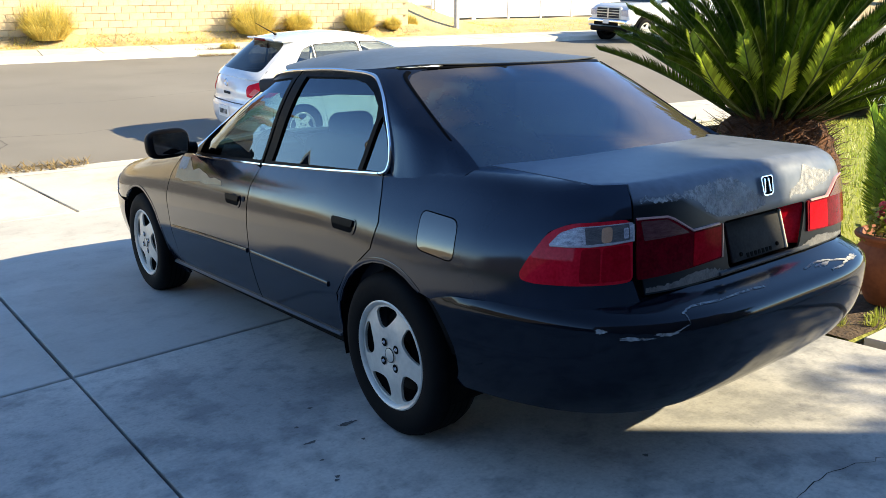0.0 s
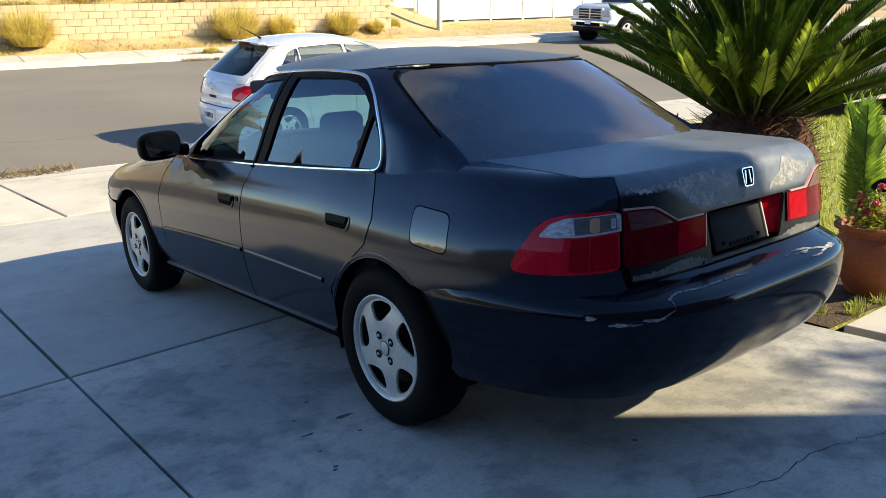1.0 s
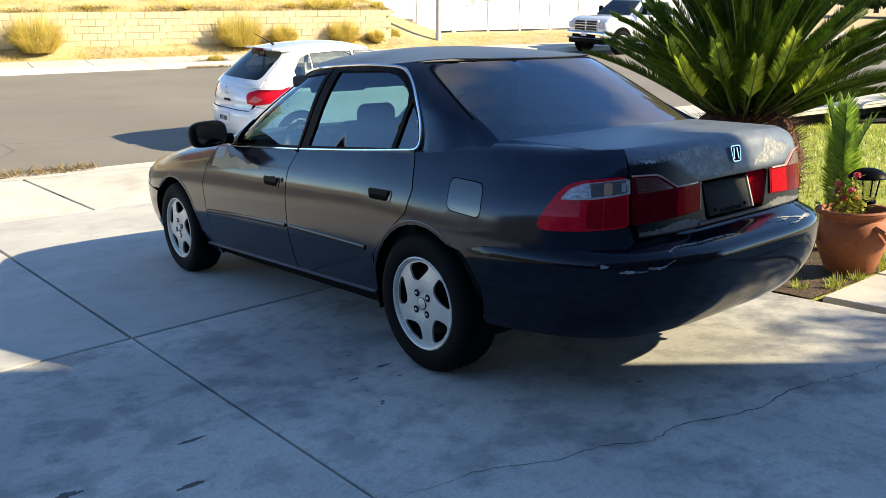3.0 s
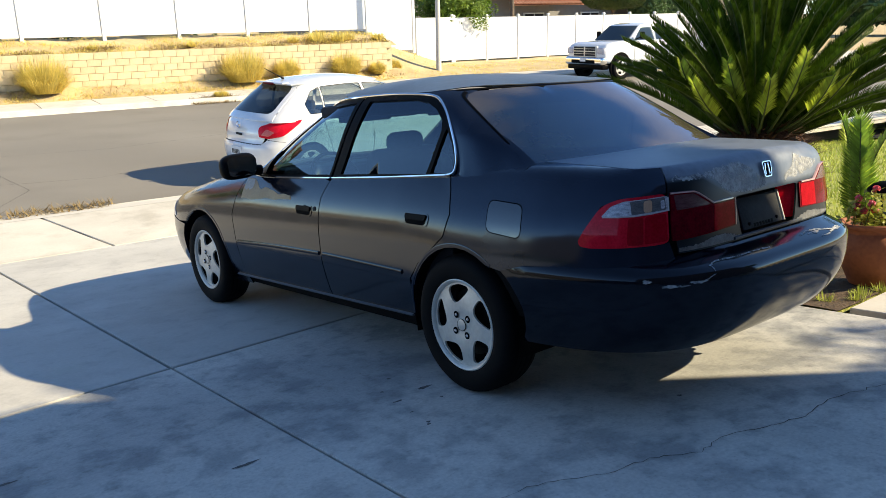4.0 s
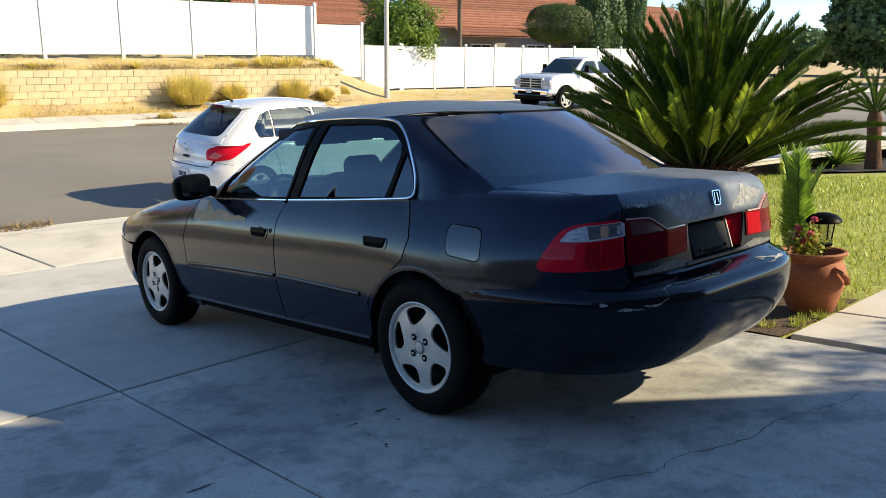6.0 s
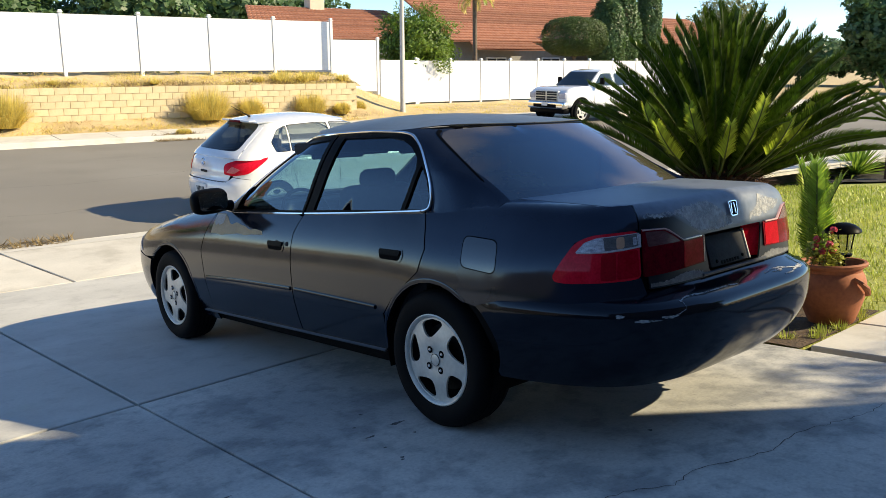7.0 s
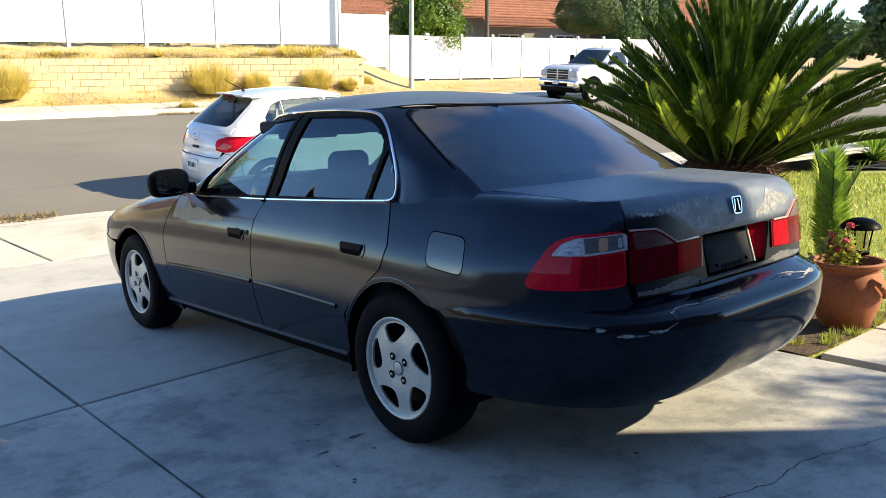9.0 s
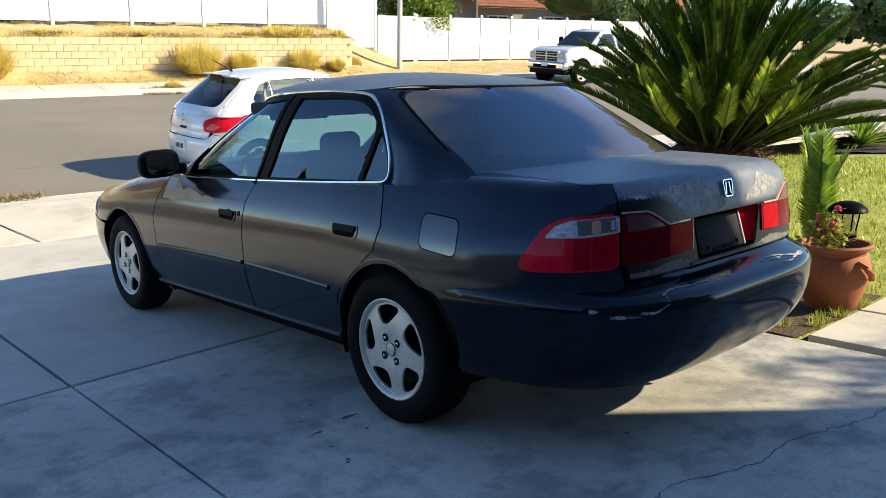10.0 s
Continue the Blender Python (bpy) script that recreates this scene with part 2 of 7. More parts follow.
M["brown_stucco"] = surf("brown_stucco", (0.11, 0.092, 0.074), (0.17, 0.145, 0.118), 2, 0.95, 0.4, fine=30)
M["terracotta"] = surf("terracotta", (0.235, 0.070, 0.026), (0.37, 0.124, 0.050), 7, 0.75, 0.2, depth=0.004)
M["white_car"] = surf("white_car_paint", (0.72, 0.73, 0.75), (0.80, 0.80, 0.81), 2, 0.22, 0.0, coat=1.0, coat_rough=0.04)
M["steel"] = surf("galvanised_pole", (0.44, 0.41, 0.36), (0.56, 0.53, 0.47), 5, 0.6, 0.15)



def stained(m, scale, lo, hi, dark):
    """Blotches of dirt with soft edges on a material."""
    N, L = m.node_tree.nodes, m.node_tree.links
    b = N["Principled BSDF"]
    src = b.inputs["Base Color"].links[0].from_socket
    tc, nz, mr, mx = N.new("ShaderNodeTexCoord"), N.new("ShaderNodeTexNoise"), N.new("ShaderNodeMapRange"), N.new("ShaderNodeMix")
    nz.inputs["Scale"].default_value, nz.inputs["Detail"].default_value, nz.inputs["Roughness"].default_value = scale, 5.0, 0.62
    L.new(tc.outputs["Object"], nz.inputs["Vector"])
    L.new(nz.outputs[0], mr.inputs[0])
    mr.inputs[1].default_value, mr.inputs[2].default_value = lo, hi
    mr.interpolation_type = "SMOOTHSTEP"
    mx.data_type, mx.blend_type = "RGBA", "MULTIPLY"
    L.new(mr.outputs[0], mx.inputs[0])
    L.new(src, mx.inputs[6])
    mx.inputs[7].default_value = (*dark, 1)
    L.new(mx.outputs[2], b.inputs["Base Color"])
    return m


stained(M["concrete"], 0.8, 0.42, 0.62, (0.62, 0.64, 0.67))
stained(M["concrete"], 3.2, 0.46, 0.62, (0.70, 0.71, 0.73))
stained(M["concrete"], 14.0, 0.50, 0.72, (0.80, 0.80, 0.80))
stained(M["concrete"], 60.0, 0.55, 0.70, (0.82, 0.82, 0.82))
stained(M["fresh_concrete"], 1.0, 0.46, 0.68, (0.84, 0.84, 0.85))
stained(M["fresh_concrete"], 7.0, 0.50, 0.70, (0.88, 0.88, 0.88))
stained(M["walk"], 1.4, 0.50, 0.70, (0.80, 0.79, 0.77))
stained(M["asphalt"], 0.25, 0.45, 0.65, (0.84, 0.84, 0.85))


# ---- mesh helpers ----
def part(name, bm, material, parent=None, label="", smooth=True, m=None):
    me = bpy.data.meshes.new(name)
    bm.to_mesh(me)
    bm.free()
    me.materials.append(material)
    for p in me.polygons:
        p.use_smooth = smooth
    if smooth:
        me.set_sharp_from_angle(angle=radians(38))
    ob = new(name, me)
    if parent is not None:
        ob.parent = parent
    if m is not None:
        ob.matrix_basis = m
    if label:
        ob["label"] = label
    return ob


def thing(name, m, label, category, group="", kind=""):
    ob = new(name)
    ob.empty_display_size = 0.2
    ob.matrix_basis = m
    return tagged(ob, label, category, group, kind)


def from_lists(verts, faces):
    bm = bmesh.new()
    vs = [bm.verts.new(v) for v in verts]
    for f in faces:
        if len(set(f)) > 2:
            try:
                bm.faces.new([vs[i] for i in f])
            except ValueError:
                pass
    return bm


def box(lo, hi, bevel=0.0, seg=2, bm=None):
    bm = bm or bmesh.new()
    r = bmesh.ops.create_cube(bm, size=1.0)
    c, d = (Vector(lo) + Vector(hi)) / 2, Vector(hi) - Vector(lo)
    for v in r["verts"]:
        v.co = Vector((v.co.x * d.x, v.co.y * d.y, v.co.z * d.z)) + c
    if bevel:
        es = list({e for v in r["verts"] for e in v.link_edges})
        bmesh.ops.bevel(bm, geom=es, offset=bevel, segments=seg, profile=0.5, affect="EDGES")
    return bm


def lathe(profile, n=32, bm=None, m=None):
    """Turn (radius, height) points about z."""
    bm = bm or bmesh.new()
    rings = []
    for r, z in profile:
        rings.append([bm.verts.new((r * math.cos(2 * math.pi * i / n), r * math.sin(2 * math.pi * i / n), z)) for i in range(n)])
    for a, b in zip(rings, rings[1:]):
        for i in range(n):
            bm.faces.new((a[i], a[(i + 1) % n], b[(i + 1) % n], b[i]))
    if m is not None:
        for ring in rings:
            for v in ring:
                v.co = m @ v.co
    return bm


def sweep(path, radius, n=8, bm=None, cap=True):
    """A round bar along a path; radius a number or one a point."""
    bm = bm or bmesh.new()
    path = [Vector(p) for p in path]
    rs = radius if isinstance(radius, (list, tuple)) else [radius] * len(path)
    rings = []
    for i, p in enumerate(path):
        d = (path[min(i + 1, len(path) - 1)] - path[max(i - 1, 0)]).normalized()
        a = d.orthogonal() if abs(d.z) < 0.95 else d.cross(Vector((0, 1, 0)))
        if abs(d.z) < 0.95:
            a = d.cross(Vector((0, 0, 1)))
        a.normalize()
        b = d.cross(a)
        rings.append([bm.verts.new(p + (a * math.cos(2 * math.pi * k / n) + b * math.sin(2 * math.pi * k / n)) * rs[i]) for k in range(n)])
    for a, b in zip(rings, rings[1:]):
        for k in range(n):
            bm.faces.new((a[k], a[(k + 1) % n], b[(k + 1) % n], b[k]))
    if cap and n > 2:
        bm.faces.new(rings[0][::-1])
        bm.faces.new(rings[-1])
    return bm


def curve1(*pts):
    """A smooth function through (x, y) points, held level at its ends' slopes."""
    xs, ys = [p[0] for p in pts], [p[1] for p in pts]
    k = len(xs)
    sl = [(ys[i + 1] - ys[i]) / (xs[i + 1] - xs[i]) for i in range(k - 1)]
    tg = [sl[0]] + [0 if sl[i - 1] * sl[i] <= 0 else 2 * sl[i - 1] * sl[i] / (sl[i - 1] + sl[i]) for i in range(1, k - 1)] + [sl[-1]]

    def f(x):
        if x <= xs[0]:
            return ys[0] + tg[0] * (x - xs[0])
        if x >= xs[-1]:
            return ys[-1] + tg[-1] * (x - xs[-1])
        i = max(j for j in range(k - 1) if xs[j] <= x)
        h = xs[i + 1] - xs[i]
        t = (x - xs[i]) / h
        return (2 * t**3 - 3 * t * t + 1) * ys[i] + (t**3 - 2 * t * t + t) * h * tg[i] + (3 * t * t - 2 * t**3) * ys[i + 1] + (t**3 - t * t) * h * tg[i + 1]

    return f


def rounded(poly, r, n=4):
    """A polygon with rounded corners. r: one radius or one a corner."""
    out = []
    k = len(poly)
    for i in range(k):
        ri = r[i] if isinstance(r, (list, tuple)) else r
        p, a, b = Vector(poly[i]), Vector(poly[i - 1]), Vector(poly[(i + 1) % k])
        if ri <= 0:
            out.append(tuple(p))
            continue
        la, lb = (a - p).length, (b - p).length
        d = min(ri, la * 0.48, lb * 0.48)
        q0, q1 = p + (a - p) / la * d, p + (b - p) / lb * d
        for j in range(n + 1):
            t = j / n
            out.append(tuple(q0 * (1 - t) ** 2 + p * 2 * t * (1 - t) + q1 * t * t))
    return out


def inside(p, poly):
    c, j = False, len(poly) - 1
    for i in range(len(poly)):
        a, b = poly[i], poly[j]
        if (a[1] > p[1]) != (b[1] > p[1]) and p[0] < (b[0] - a[0]) * (p[1] - a[1]) / (b[1] - a[1]) + a[0]:
            c = not c
        j = i
    return c


def dense(poly, step):
    out = []
    for i in range(len(poly)):
        a, b = Vector(poly[i]), Vector(poly[(i + 1) % len(poly)])
        k = max(1, math.ceil((b - a).length / step))
        out += [tuple(a.lerp(b, j / k)) for j in range(k)]
    return out


def chart(fn, poly, step=0.04, holes=(), thick=0.0, flip=False, bm=None):
    """A piece of a curved surface: fn maps the plane to space; poly and holes lie in the plane."""
    from mathutils.geometry import delaunay_2d_cdt
    rings = [dense(poly, step)] + [dense(h, step) for h in holes]
    pts, edges = [], []
    for ring in rings:
        k = len(pts)
        pts += ring
        edges += [(k + i, k + (i + 1) % len(ring)) for i in range(len(ring))]
    border = np.array(pts)
    lo, hi = border.min(0), border.max(0)
    a = lo[0] + step / 2
    row = 0
    while a < hi[0]:
        b = lo[1] + (step / 2 if row % 2 else step * 0.9)
        while b < hi[1]:
            if inside((a, b), poly) and not any(inside((a, b), h) for h in holes) and ((border - (a, b)) ** 2).sum(1).min() > (0.5 * step) ** 2:
                pts.append((a, b))
            b += step
        a += step
        row += 1
    vs, _, fs, *_ = delaunay_2d_cdt([Vector(p) for p in pts], edges, [], 0, 1e-6)
    own = bm is None
    bm = bm or bmesh.new()
    keep = []
    for f in fs:
        c = sum((vs[i] for i in f), Vector((0, 0))) / len(f)
        if inside(c, poly) and not any(inside(c, h) for h in holes):
            keep.append(f)
    used = {i for f in keep for i in f}
    made = {i: bm.verts.new(fn(vs[i].x, vs[i].y)) for i in used}
    faces = [bm.faces.new([made[i] for i in (reversed(f) if flip else f)]) for f in keep]
    if thick:
        bm.normal_update()
        rim = [e for f in faces for e in f.edges if len(e.link_faces) == 1]
        nor = {v: v.normal.copy() for f in faces for v in f.verts}
        ex = bmesh.ops.extrude_edge_only(bm, edges=list(set(rim)))
        pairs = [v for v in ex["geom"] if isinstance(v, bmesh.types.BMVert)]
        src = {}
        for e in set(rim):
            for v in e.verts:
                src[v.co.copy().freeze()] = nor[v]
        for v in pairs:
            v.co -= src[v.co.copy().freeze()] * thick
    return bm


def mirrored(bm):
    """Add the mirror image across x = 0."""
    r = bmesh.ops.duplicate(bm, geom=bm.verts[:] + bm.edges[:] + bm.faces[:])
    for g in r["geom"]:
        if isinstance(g, bmesh.types.BMVert):
            g.co.x = -g.co.x
    bmesh.ops.reverse_faces(bm, faces=[g for g in r["geom"] if isinstance(g, bmesh.types.BMFace)])
    return bm


class Shell:
    """A car body's skin: a side that wraps round rounded ends, with a shoulder that rolls on to the cap above.
    at(s, w): s is the place along the side (y, then the way round the corner to the middle of the end), w the height,
    and past the shoulder the way inwards."""

    def __init__(self, W, R, F, yr, yf, n_rear, n_front, cap, h, r, zref):
        self.W, self.R, self.F, self.yr, self.yf, self.cap, self.h, self.r, self.zref = W, R, F, yr, yf, cap, h, r, zref
        self.h = h if callable(h) else (lambda s: h)
        self.r = r if callable(r) else (lambda s: r)
        self.rear = self._arc(W(zref), yr - R(zref), n_rear)
        self.front = self._arc(W(zref), F(zref) - yf, n_front)
        self.s_rear, self.s_front = yr - self.rear[-1][0], yf + self.front[-1][0]
        self._top = {}

    def _arc(self, a, b, n):
        out, last, total = [], None, 0.0
        for i in range(241):
            th = math.pi / 2 * i / 240
            # an even spread of angles of the true curve
            c, s_ = math.cos(th), math.sin(th)
            k = (c**n + s_**n) ** (-1 / n)
            p = (k * c, k * s_)
            if last:
                total += math.hypot((p[0] - last[0]) * a, (p[1] - last[1]) * b)
            out.append((total, p[0], p[1]))
            last = p
        return out

    def _uv(self, s):
        if s < self.yr:
            d, tab, sign = self.yr - s, self.rear, -1
        elif s > self.yf:
            d, tab, sign = s - self.yf, self.front, 1
        else:
            return 1.0, 0.0, 0
        d = min(d, tab[-1][0])
        lo, hi = 0, len(tab) - 1
        while hi - lo > 1:
            mid = (lo + hi) // 2
            if tab[mid][0] <= d:
                lo = mid
            else:
                hi = mid
        t = (d - tab[lo][0]) / max(1e-9, tab[hi][0] - tab[lo][0])
        return tab[lo][1] + t * (tab[hi][1] - tab[lo][1]), tab[lo][2] + t * (tab[hi][2] - tab[lo][2]), sign

    def _xy(self, s, z, ins):
        cx, cy, sign = self._uv(s)
        x = (self.W(z) - ins) * cx
        if sign < 0:
            return x, self.yr - (self.yr - self.R(z) - ins) * cy
        if sign > 0:
            return x, self.yf + (self.F(z) - ins - self.yf) * cy
        return x, s

    def top(self, s):
        k = round(s, 3)
        if k not in self._top:
            x, y = self._xy(k, self.zref, self.r(k))
            self._top[k] = self.cap(x, y)
        return self._top[k]

    def at(self, s, w, inward="x", out=0.0):
        side = -1
        if s < self.s_rear:
            s, side = 2 * self.s_rear - s, 1
        elif s > self.s_front:
            s, side = 2 * self.s_front - s, 1
        T = self.top(s)
        z = min(w, T)
        h = self.h(s)
        t = min(1.0, max(0.0, (z - (T - h)) / h))
        x, y = self._xy(s, z, self.r(s) * (1 - math.sqrt(max(0.0, 1 - t * t))))
        if w > T:
            if inward == "x":
                x = x - (w - T)
            else:
                y = y + (w - T)
            z = self.cap(x, y)
        return Vector((side * x, y, z))

    def off(self, s, w, d, inward="x"):
        """The point d outside the skin."""
        p = self.at(s, w, inward)
        e = 0.004
        a, b = self.at(s + e, w, inward) - self.at(s - e, w, inward), self.at(s, w + e, inward) - self.at(s, w - e, inward)
        n = a.cross(b)
        if n.length < 1e-9:
            return p
        n.normalize()
        if n.dot(p - Vector((0, min(max(p.y, self.yr + 0.3), self.yf - 0.3), 0.5))) < 0:
            n = -n
        return p + n * d

    def sx(self, x):
        """s at the rear where the skin is x from the middle."""
        a = self.W(self.zref)
        for d, cx, cy in self.rear:
            if cx * a <= abs(x):
                return self.yr - d if x < 0 else 2 * self.s_rear - (self.yr - d)
        return self.s_rear

    def sy(self, y):
        """s at the rear corner where the skin's y is y."""
        if y >= self.yr:
            return y
        b = self.yr - self.R(self.zref)
        for d, cx, cy in self.rear:
            if self.yr - cy * b <= y:
                return self.yr - d
        return self.s_rear


# ---- setting ----
def in_street(u, v, z=0.0):
    return STREET @ Vector((u, v, z))


def sheet(name, corners, material, thick=0.0, label="", grid=1.0, relief=0.0, seed=0, m=None):
    """A level patch from four corners, with a fine grid and soft relief."""
    a, b, c, d = [Vector(p) for p in corners]
    nu, nv = max(1, int((b - a).length / grid)), max(1, int((d - a).length / grid))
    verts, faces = [], []
    for j in range(nv + 1):
        for i in range(nu + 1):
            p = a.lerp(b, i / nu).lerp(d.lerp(c, i / nu), j / nv)
            if relief:
                p.z += relief * (noise.noise(p * 0.9 + Vector((seed, 0, 0))) + 0.5 * noise.noise(p * 3.1 + Vector((seed, 5, 0))))
            verts.append(p)
    for j in range(nv):
        for i in range(nu):
            k = j * (nu + 1) + i
            faces.append((k, k + 1, k + nu + 2, k + nu + 1))
    ob = part(name, from_lists(verts, faces), material, m=m)
    return tagged(ob, label, name.split("_")[0], kind="structure")


# the ground to the horizon, under everything
g = 900.0
tagged(part("ground", from_lists([(-g, -g, -1.3), (g, -g, -1.3), (g, g, -1.3), (-g, g, -1.3)], [(0, 1, 2, 3)]), M["dirt"]), "dry tan dirt ground reaching the horizon", "ground", kind="structure")
sheet("road", [(-60, 0.42, 0), (90, 0.42, 0), (90, 13.3, 0), (-60, 13.3, 0)], M["asphalt"], label="grey weathered asphalt street with faint cracks", grid=3.0, m=STREET)


def long_bar(name, prof, u0, u1, material, label, m=STREET):
    """A kerb or path with a cross profile of (v, z), from u0 to u1."""
    bm = bmesh.new()
    k = max(2, int((u1 - u0) / 3.0))
    rings = [[bm.verts.new((u0 + (u1 - u0) * i / k, v, z)) for v, z in prof] for i in range(k + 1)]
    for a, b in zip(rings, rings[1:]):
        for i in range(len(prof) - 1):
            bm.faces.new((a[i], b[i], b[i + 1], a[i + 1]))
    bm.normal_update()
    return tagged(part(name, bm, material, smooth=False, m=m), label, name, kind="structure")


# near gutter pan and the driveway's apron; kerb on either side of it
long_bar("gutter", [(0.0, 0.035), (0.40, 0.0), (0.44, 0.004), (0.44, -0.1)], -30, 60, M["walk"], "pale concrete gutter pan along the street")
long_bar("kerb", [(13.16, 0.004), (13.28, 0.0), (13.31, 0.13), (13.33, 0.15), (13.48, 0.155), (13.48, -0.1)], -60, 90, M["walk"], "pale concrete kerb across the street")
long_bar("kerb", [(-0.16, -0.2), (-0.16, 0.15), (-0.03, 0.15), (-0.005, 0.13), (0.0, 0.03)], 2.6, 60, M["walk"], "pale concrete kerb beside the driveway")
long_bar("kerb", [(-0.16, -0.2), (-0.16, 0.15), (-0.03, 0.15), (-0.005, 0.13), (0.0, 0.03)], -30, -5.0, M["walk"], "pale concrete kerb past the driveway")

# the bank across the street: planting strip, then fill behind the block wall up to the fence
sheet("ground_strip", [(-8, 15.0, 0.16), (13.4, 15.0, 0.16), (13.4, 15.95, 0.50), (-8, 15.95, 0.50)], M["dirt"], label="dry dirt strip with straw litter below the block wall", grid=0.15, relief=0.05, m=STREET)
sheet("ground_bank", [(-8, 15.9, 1.34), (13.3, 15.9, 1.34), (13.4, 18.4, 1.86), (-8, 18.4, 1.9)], M["dirt"], label="dry dirt bank above the block wall", grid=0.15, relief=0.09, seed=4, m=STREET)


def mound(u, v):
    """Height of the ground right of the block wall: a mound that falls to the sidewalk and the lane."""
    def ss(a, b, x):
        t = min(1.0, max(0.0, (x - a) / (b - a)))
        return t * t * (3 - 2 * t)
    return 0.17 + 0.022 * (v - 15.0) + 1.2 * ss(18.2, 13.0, u) * ss(15.3, 18.6, v) + 0.05 * noise.noise(Vector((u * 0.9, v * 0.9, 3))) * ss(15.0, 15.6, v)


verts_, faces_ = [], []
for jj in range(61):
    for ii in range(121):
        uu, vv = 13.1 + 37.0 * (ii / 120) ** 1.3, 15.0 + 13.5 * jj / 60
        verts_.append((uu, vv, mound(uu, vv)))
for jj in range(60):
    for ii in range(120):
        k = jj * 121 + ii
        faces_.append((k, k + 1, k + 122, k + 121))
tagged(part("ground_slope", from_lists(verts_, faces_), M["dirt"], m=STREET), "dry dirt slope below the white fences", "ground", kind="structure")


def slab(parent, quad, material, name="concrete_slab", thick=0.1, gap=0.011, m=None):
    """A cast slab with eased edges from four corners."""
    q = [Vector(p) for p in quad]
    c = sum(q, Vector()) / 4
    q = [p + (c - p).normalized() * gap * 1.4 for p in q]
    verts = [p - Vector((0, 0, thick)) for p in q] + [p - Vector((0, 0, 0.005)) for p in q] + [p + (c - p).normalized() * 0.007 for p in q]
    faces = [(8, 9, 10, 11)]
    for k in (0, 4):
        faces += [(k + i, k + (i + 1) % 4, k + 4 + (i + 1) % 4, k + 4 + i) for i in range(4)]
    return part(name, from_lists(verts, faces), material, parent, smooth=False, m=m)


driveway = tagged(part("driveway", box((-6.2, -7.0, -0.5), (1.3, 6.25, -0.04)), M["joint"], smooth=False, m=DRIVE), "pale grey concrete driveway in large jointed slabs", "driveway", kind="structure")


def cross(x):
    return 1.593 + 0.073 * x


for x0, x1 in ((-6.2, -1.63), (-1.63, 1.3)):
    slab(driveway, [(x0, -7, 0), (x1, -7, 0), (x1, cross(x1), 0), (x0, cross(x0), 0)], M["concrete"])
    slab(driveway, [(x0, cross(x0), 0), (x1, cross(x1), 0), (x1, 6.22, 0), (x0, 6.22, 0)], M["fresh_concrete"])
# the apron between driveway and gutter
apron = tagged(part("apron", from_lists([DRIVE @ Vector((-6.2, 6.1, -0.06)), DRIVE @ Vector((1.3, 6.1, -0.06)), in_street(2.6, 0.02, -0.03), in_street(-6.4, 0.02, -0.03)], [(0, 1, 2, 3)]), M["joint"], smooth=False), "pale concrete driveway apron with jointed panels", "apron", kind="structure")
edges = ((-6.2, -6.4), (-3.4, -3.7), (-0.42, -0.72), (1.3, 2.6))
for (a, b), (c, d) in zip(edges, edges[1:]):
    slab(apron, [DRIVE @ Vector((a, 6.22, 0)), DRIVE @ Vector((c, 6.22, 0)), in_street(d, 0, 0.036), in_street(b, 0, 0.036)], M["walk"], "concrete_panel")
# the near sidewalk past the driveway, and the one across the street
for lab, u0, u1, v0, v1, z0, z1 in (("pale concrete sidewalk across the street", -8.0, 60.0, 13.48, 15.05, 0.155, 0.19), ("pale concrete sidewalk beside the lawn", 2.6, 42.0, -1.75, -0.16, 0.20, 0.15)):
    side = tagged(part("sidewalk", from_lists([(u0, v0, z0 - 0.03), (u1, v0, z0 - 0.03), (u1, v1, z1 - 0.03), (u0, v1, z1 - 0.03)], [(0, 1, 2, 3)]), M["joint"], smooth=False, m=STREET), lab, "sidewalk", kind="structure")
    u = u0
    while u < u1:
        slab(side, [(u, v0, z0), (u + 1.5, v0, z0), (u + 1.5, v1, z1), (u, v1, z1)], M["walk"], "concrete_panel")
        u += 1.5

# lawn beside the driveway, with the soil bed at its corner
sheet("lawn", [(1.3, -0.66, -0.02), (18, -0.66, -0.02), (18, 5.0, -0.02), (1.3, 5.6, -0.02)], M["lawn"], label="green mown lawn beside the driveway", grid=0.25, relief=0.008, m=DRIVE)
sheet("ground_bed", [(1.31, -0.655, 0.0), (2.5, -0.655, 0.0), (2.5, 0.6, 0.0), (1.31, 0.9, 0.0)], M["soil"], label="dark bare soil bed around the flower pot", grid=0.05, relief=0.02, seed=3, m=DRIVE)
walkway = tagged(part("walkway", box((1.3, -3.2, -0.2), (9.0, -0.68, -0.03)), M["joint"], smooth=False, m=DRIVE), "pale concrete garden walkway panels beside the lawn", "walkway", kind="structure")
for a, b in ((1.36, 2.02), (2.03, 3.2), (3.21, 4.4), (4.41, 5.6), (5.61, 8.9)):
    slab(walkway, [(a, -1.86, 0.012), (b, -1.86, 0.012), (b, -0.68, 0.012), (a, -0.68, 0.012)], M["walk"], "concrete_panel")
    slab(walkway, [(a, -3.1, 0.012), (b, -3.1, 0.012), (b, -1.88, 0.012), (a, -1.88, 0.012)], M["walk"], "concrete_panel")


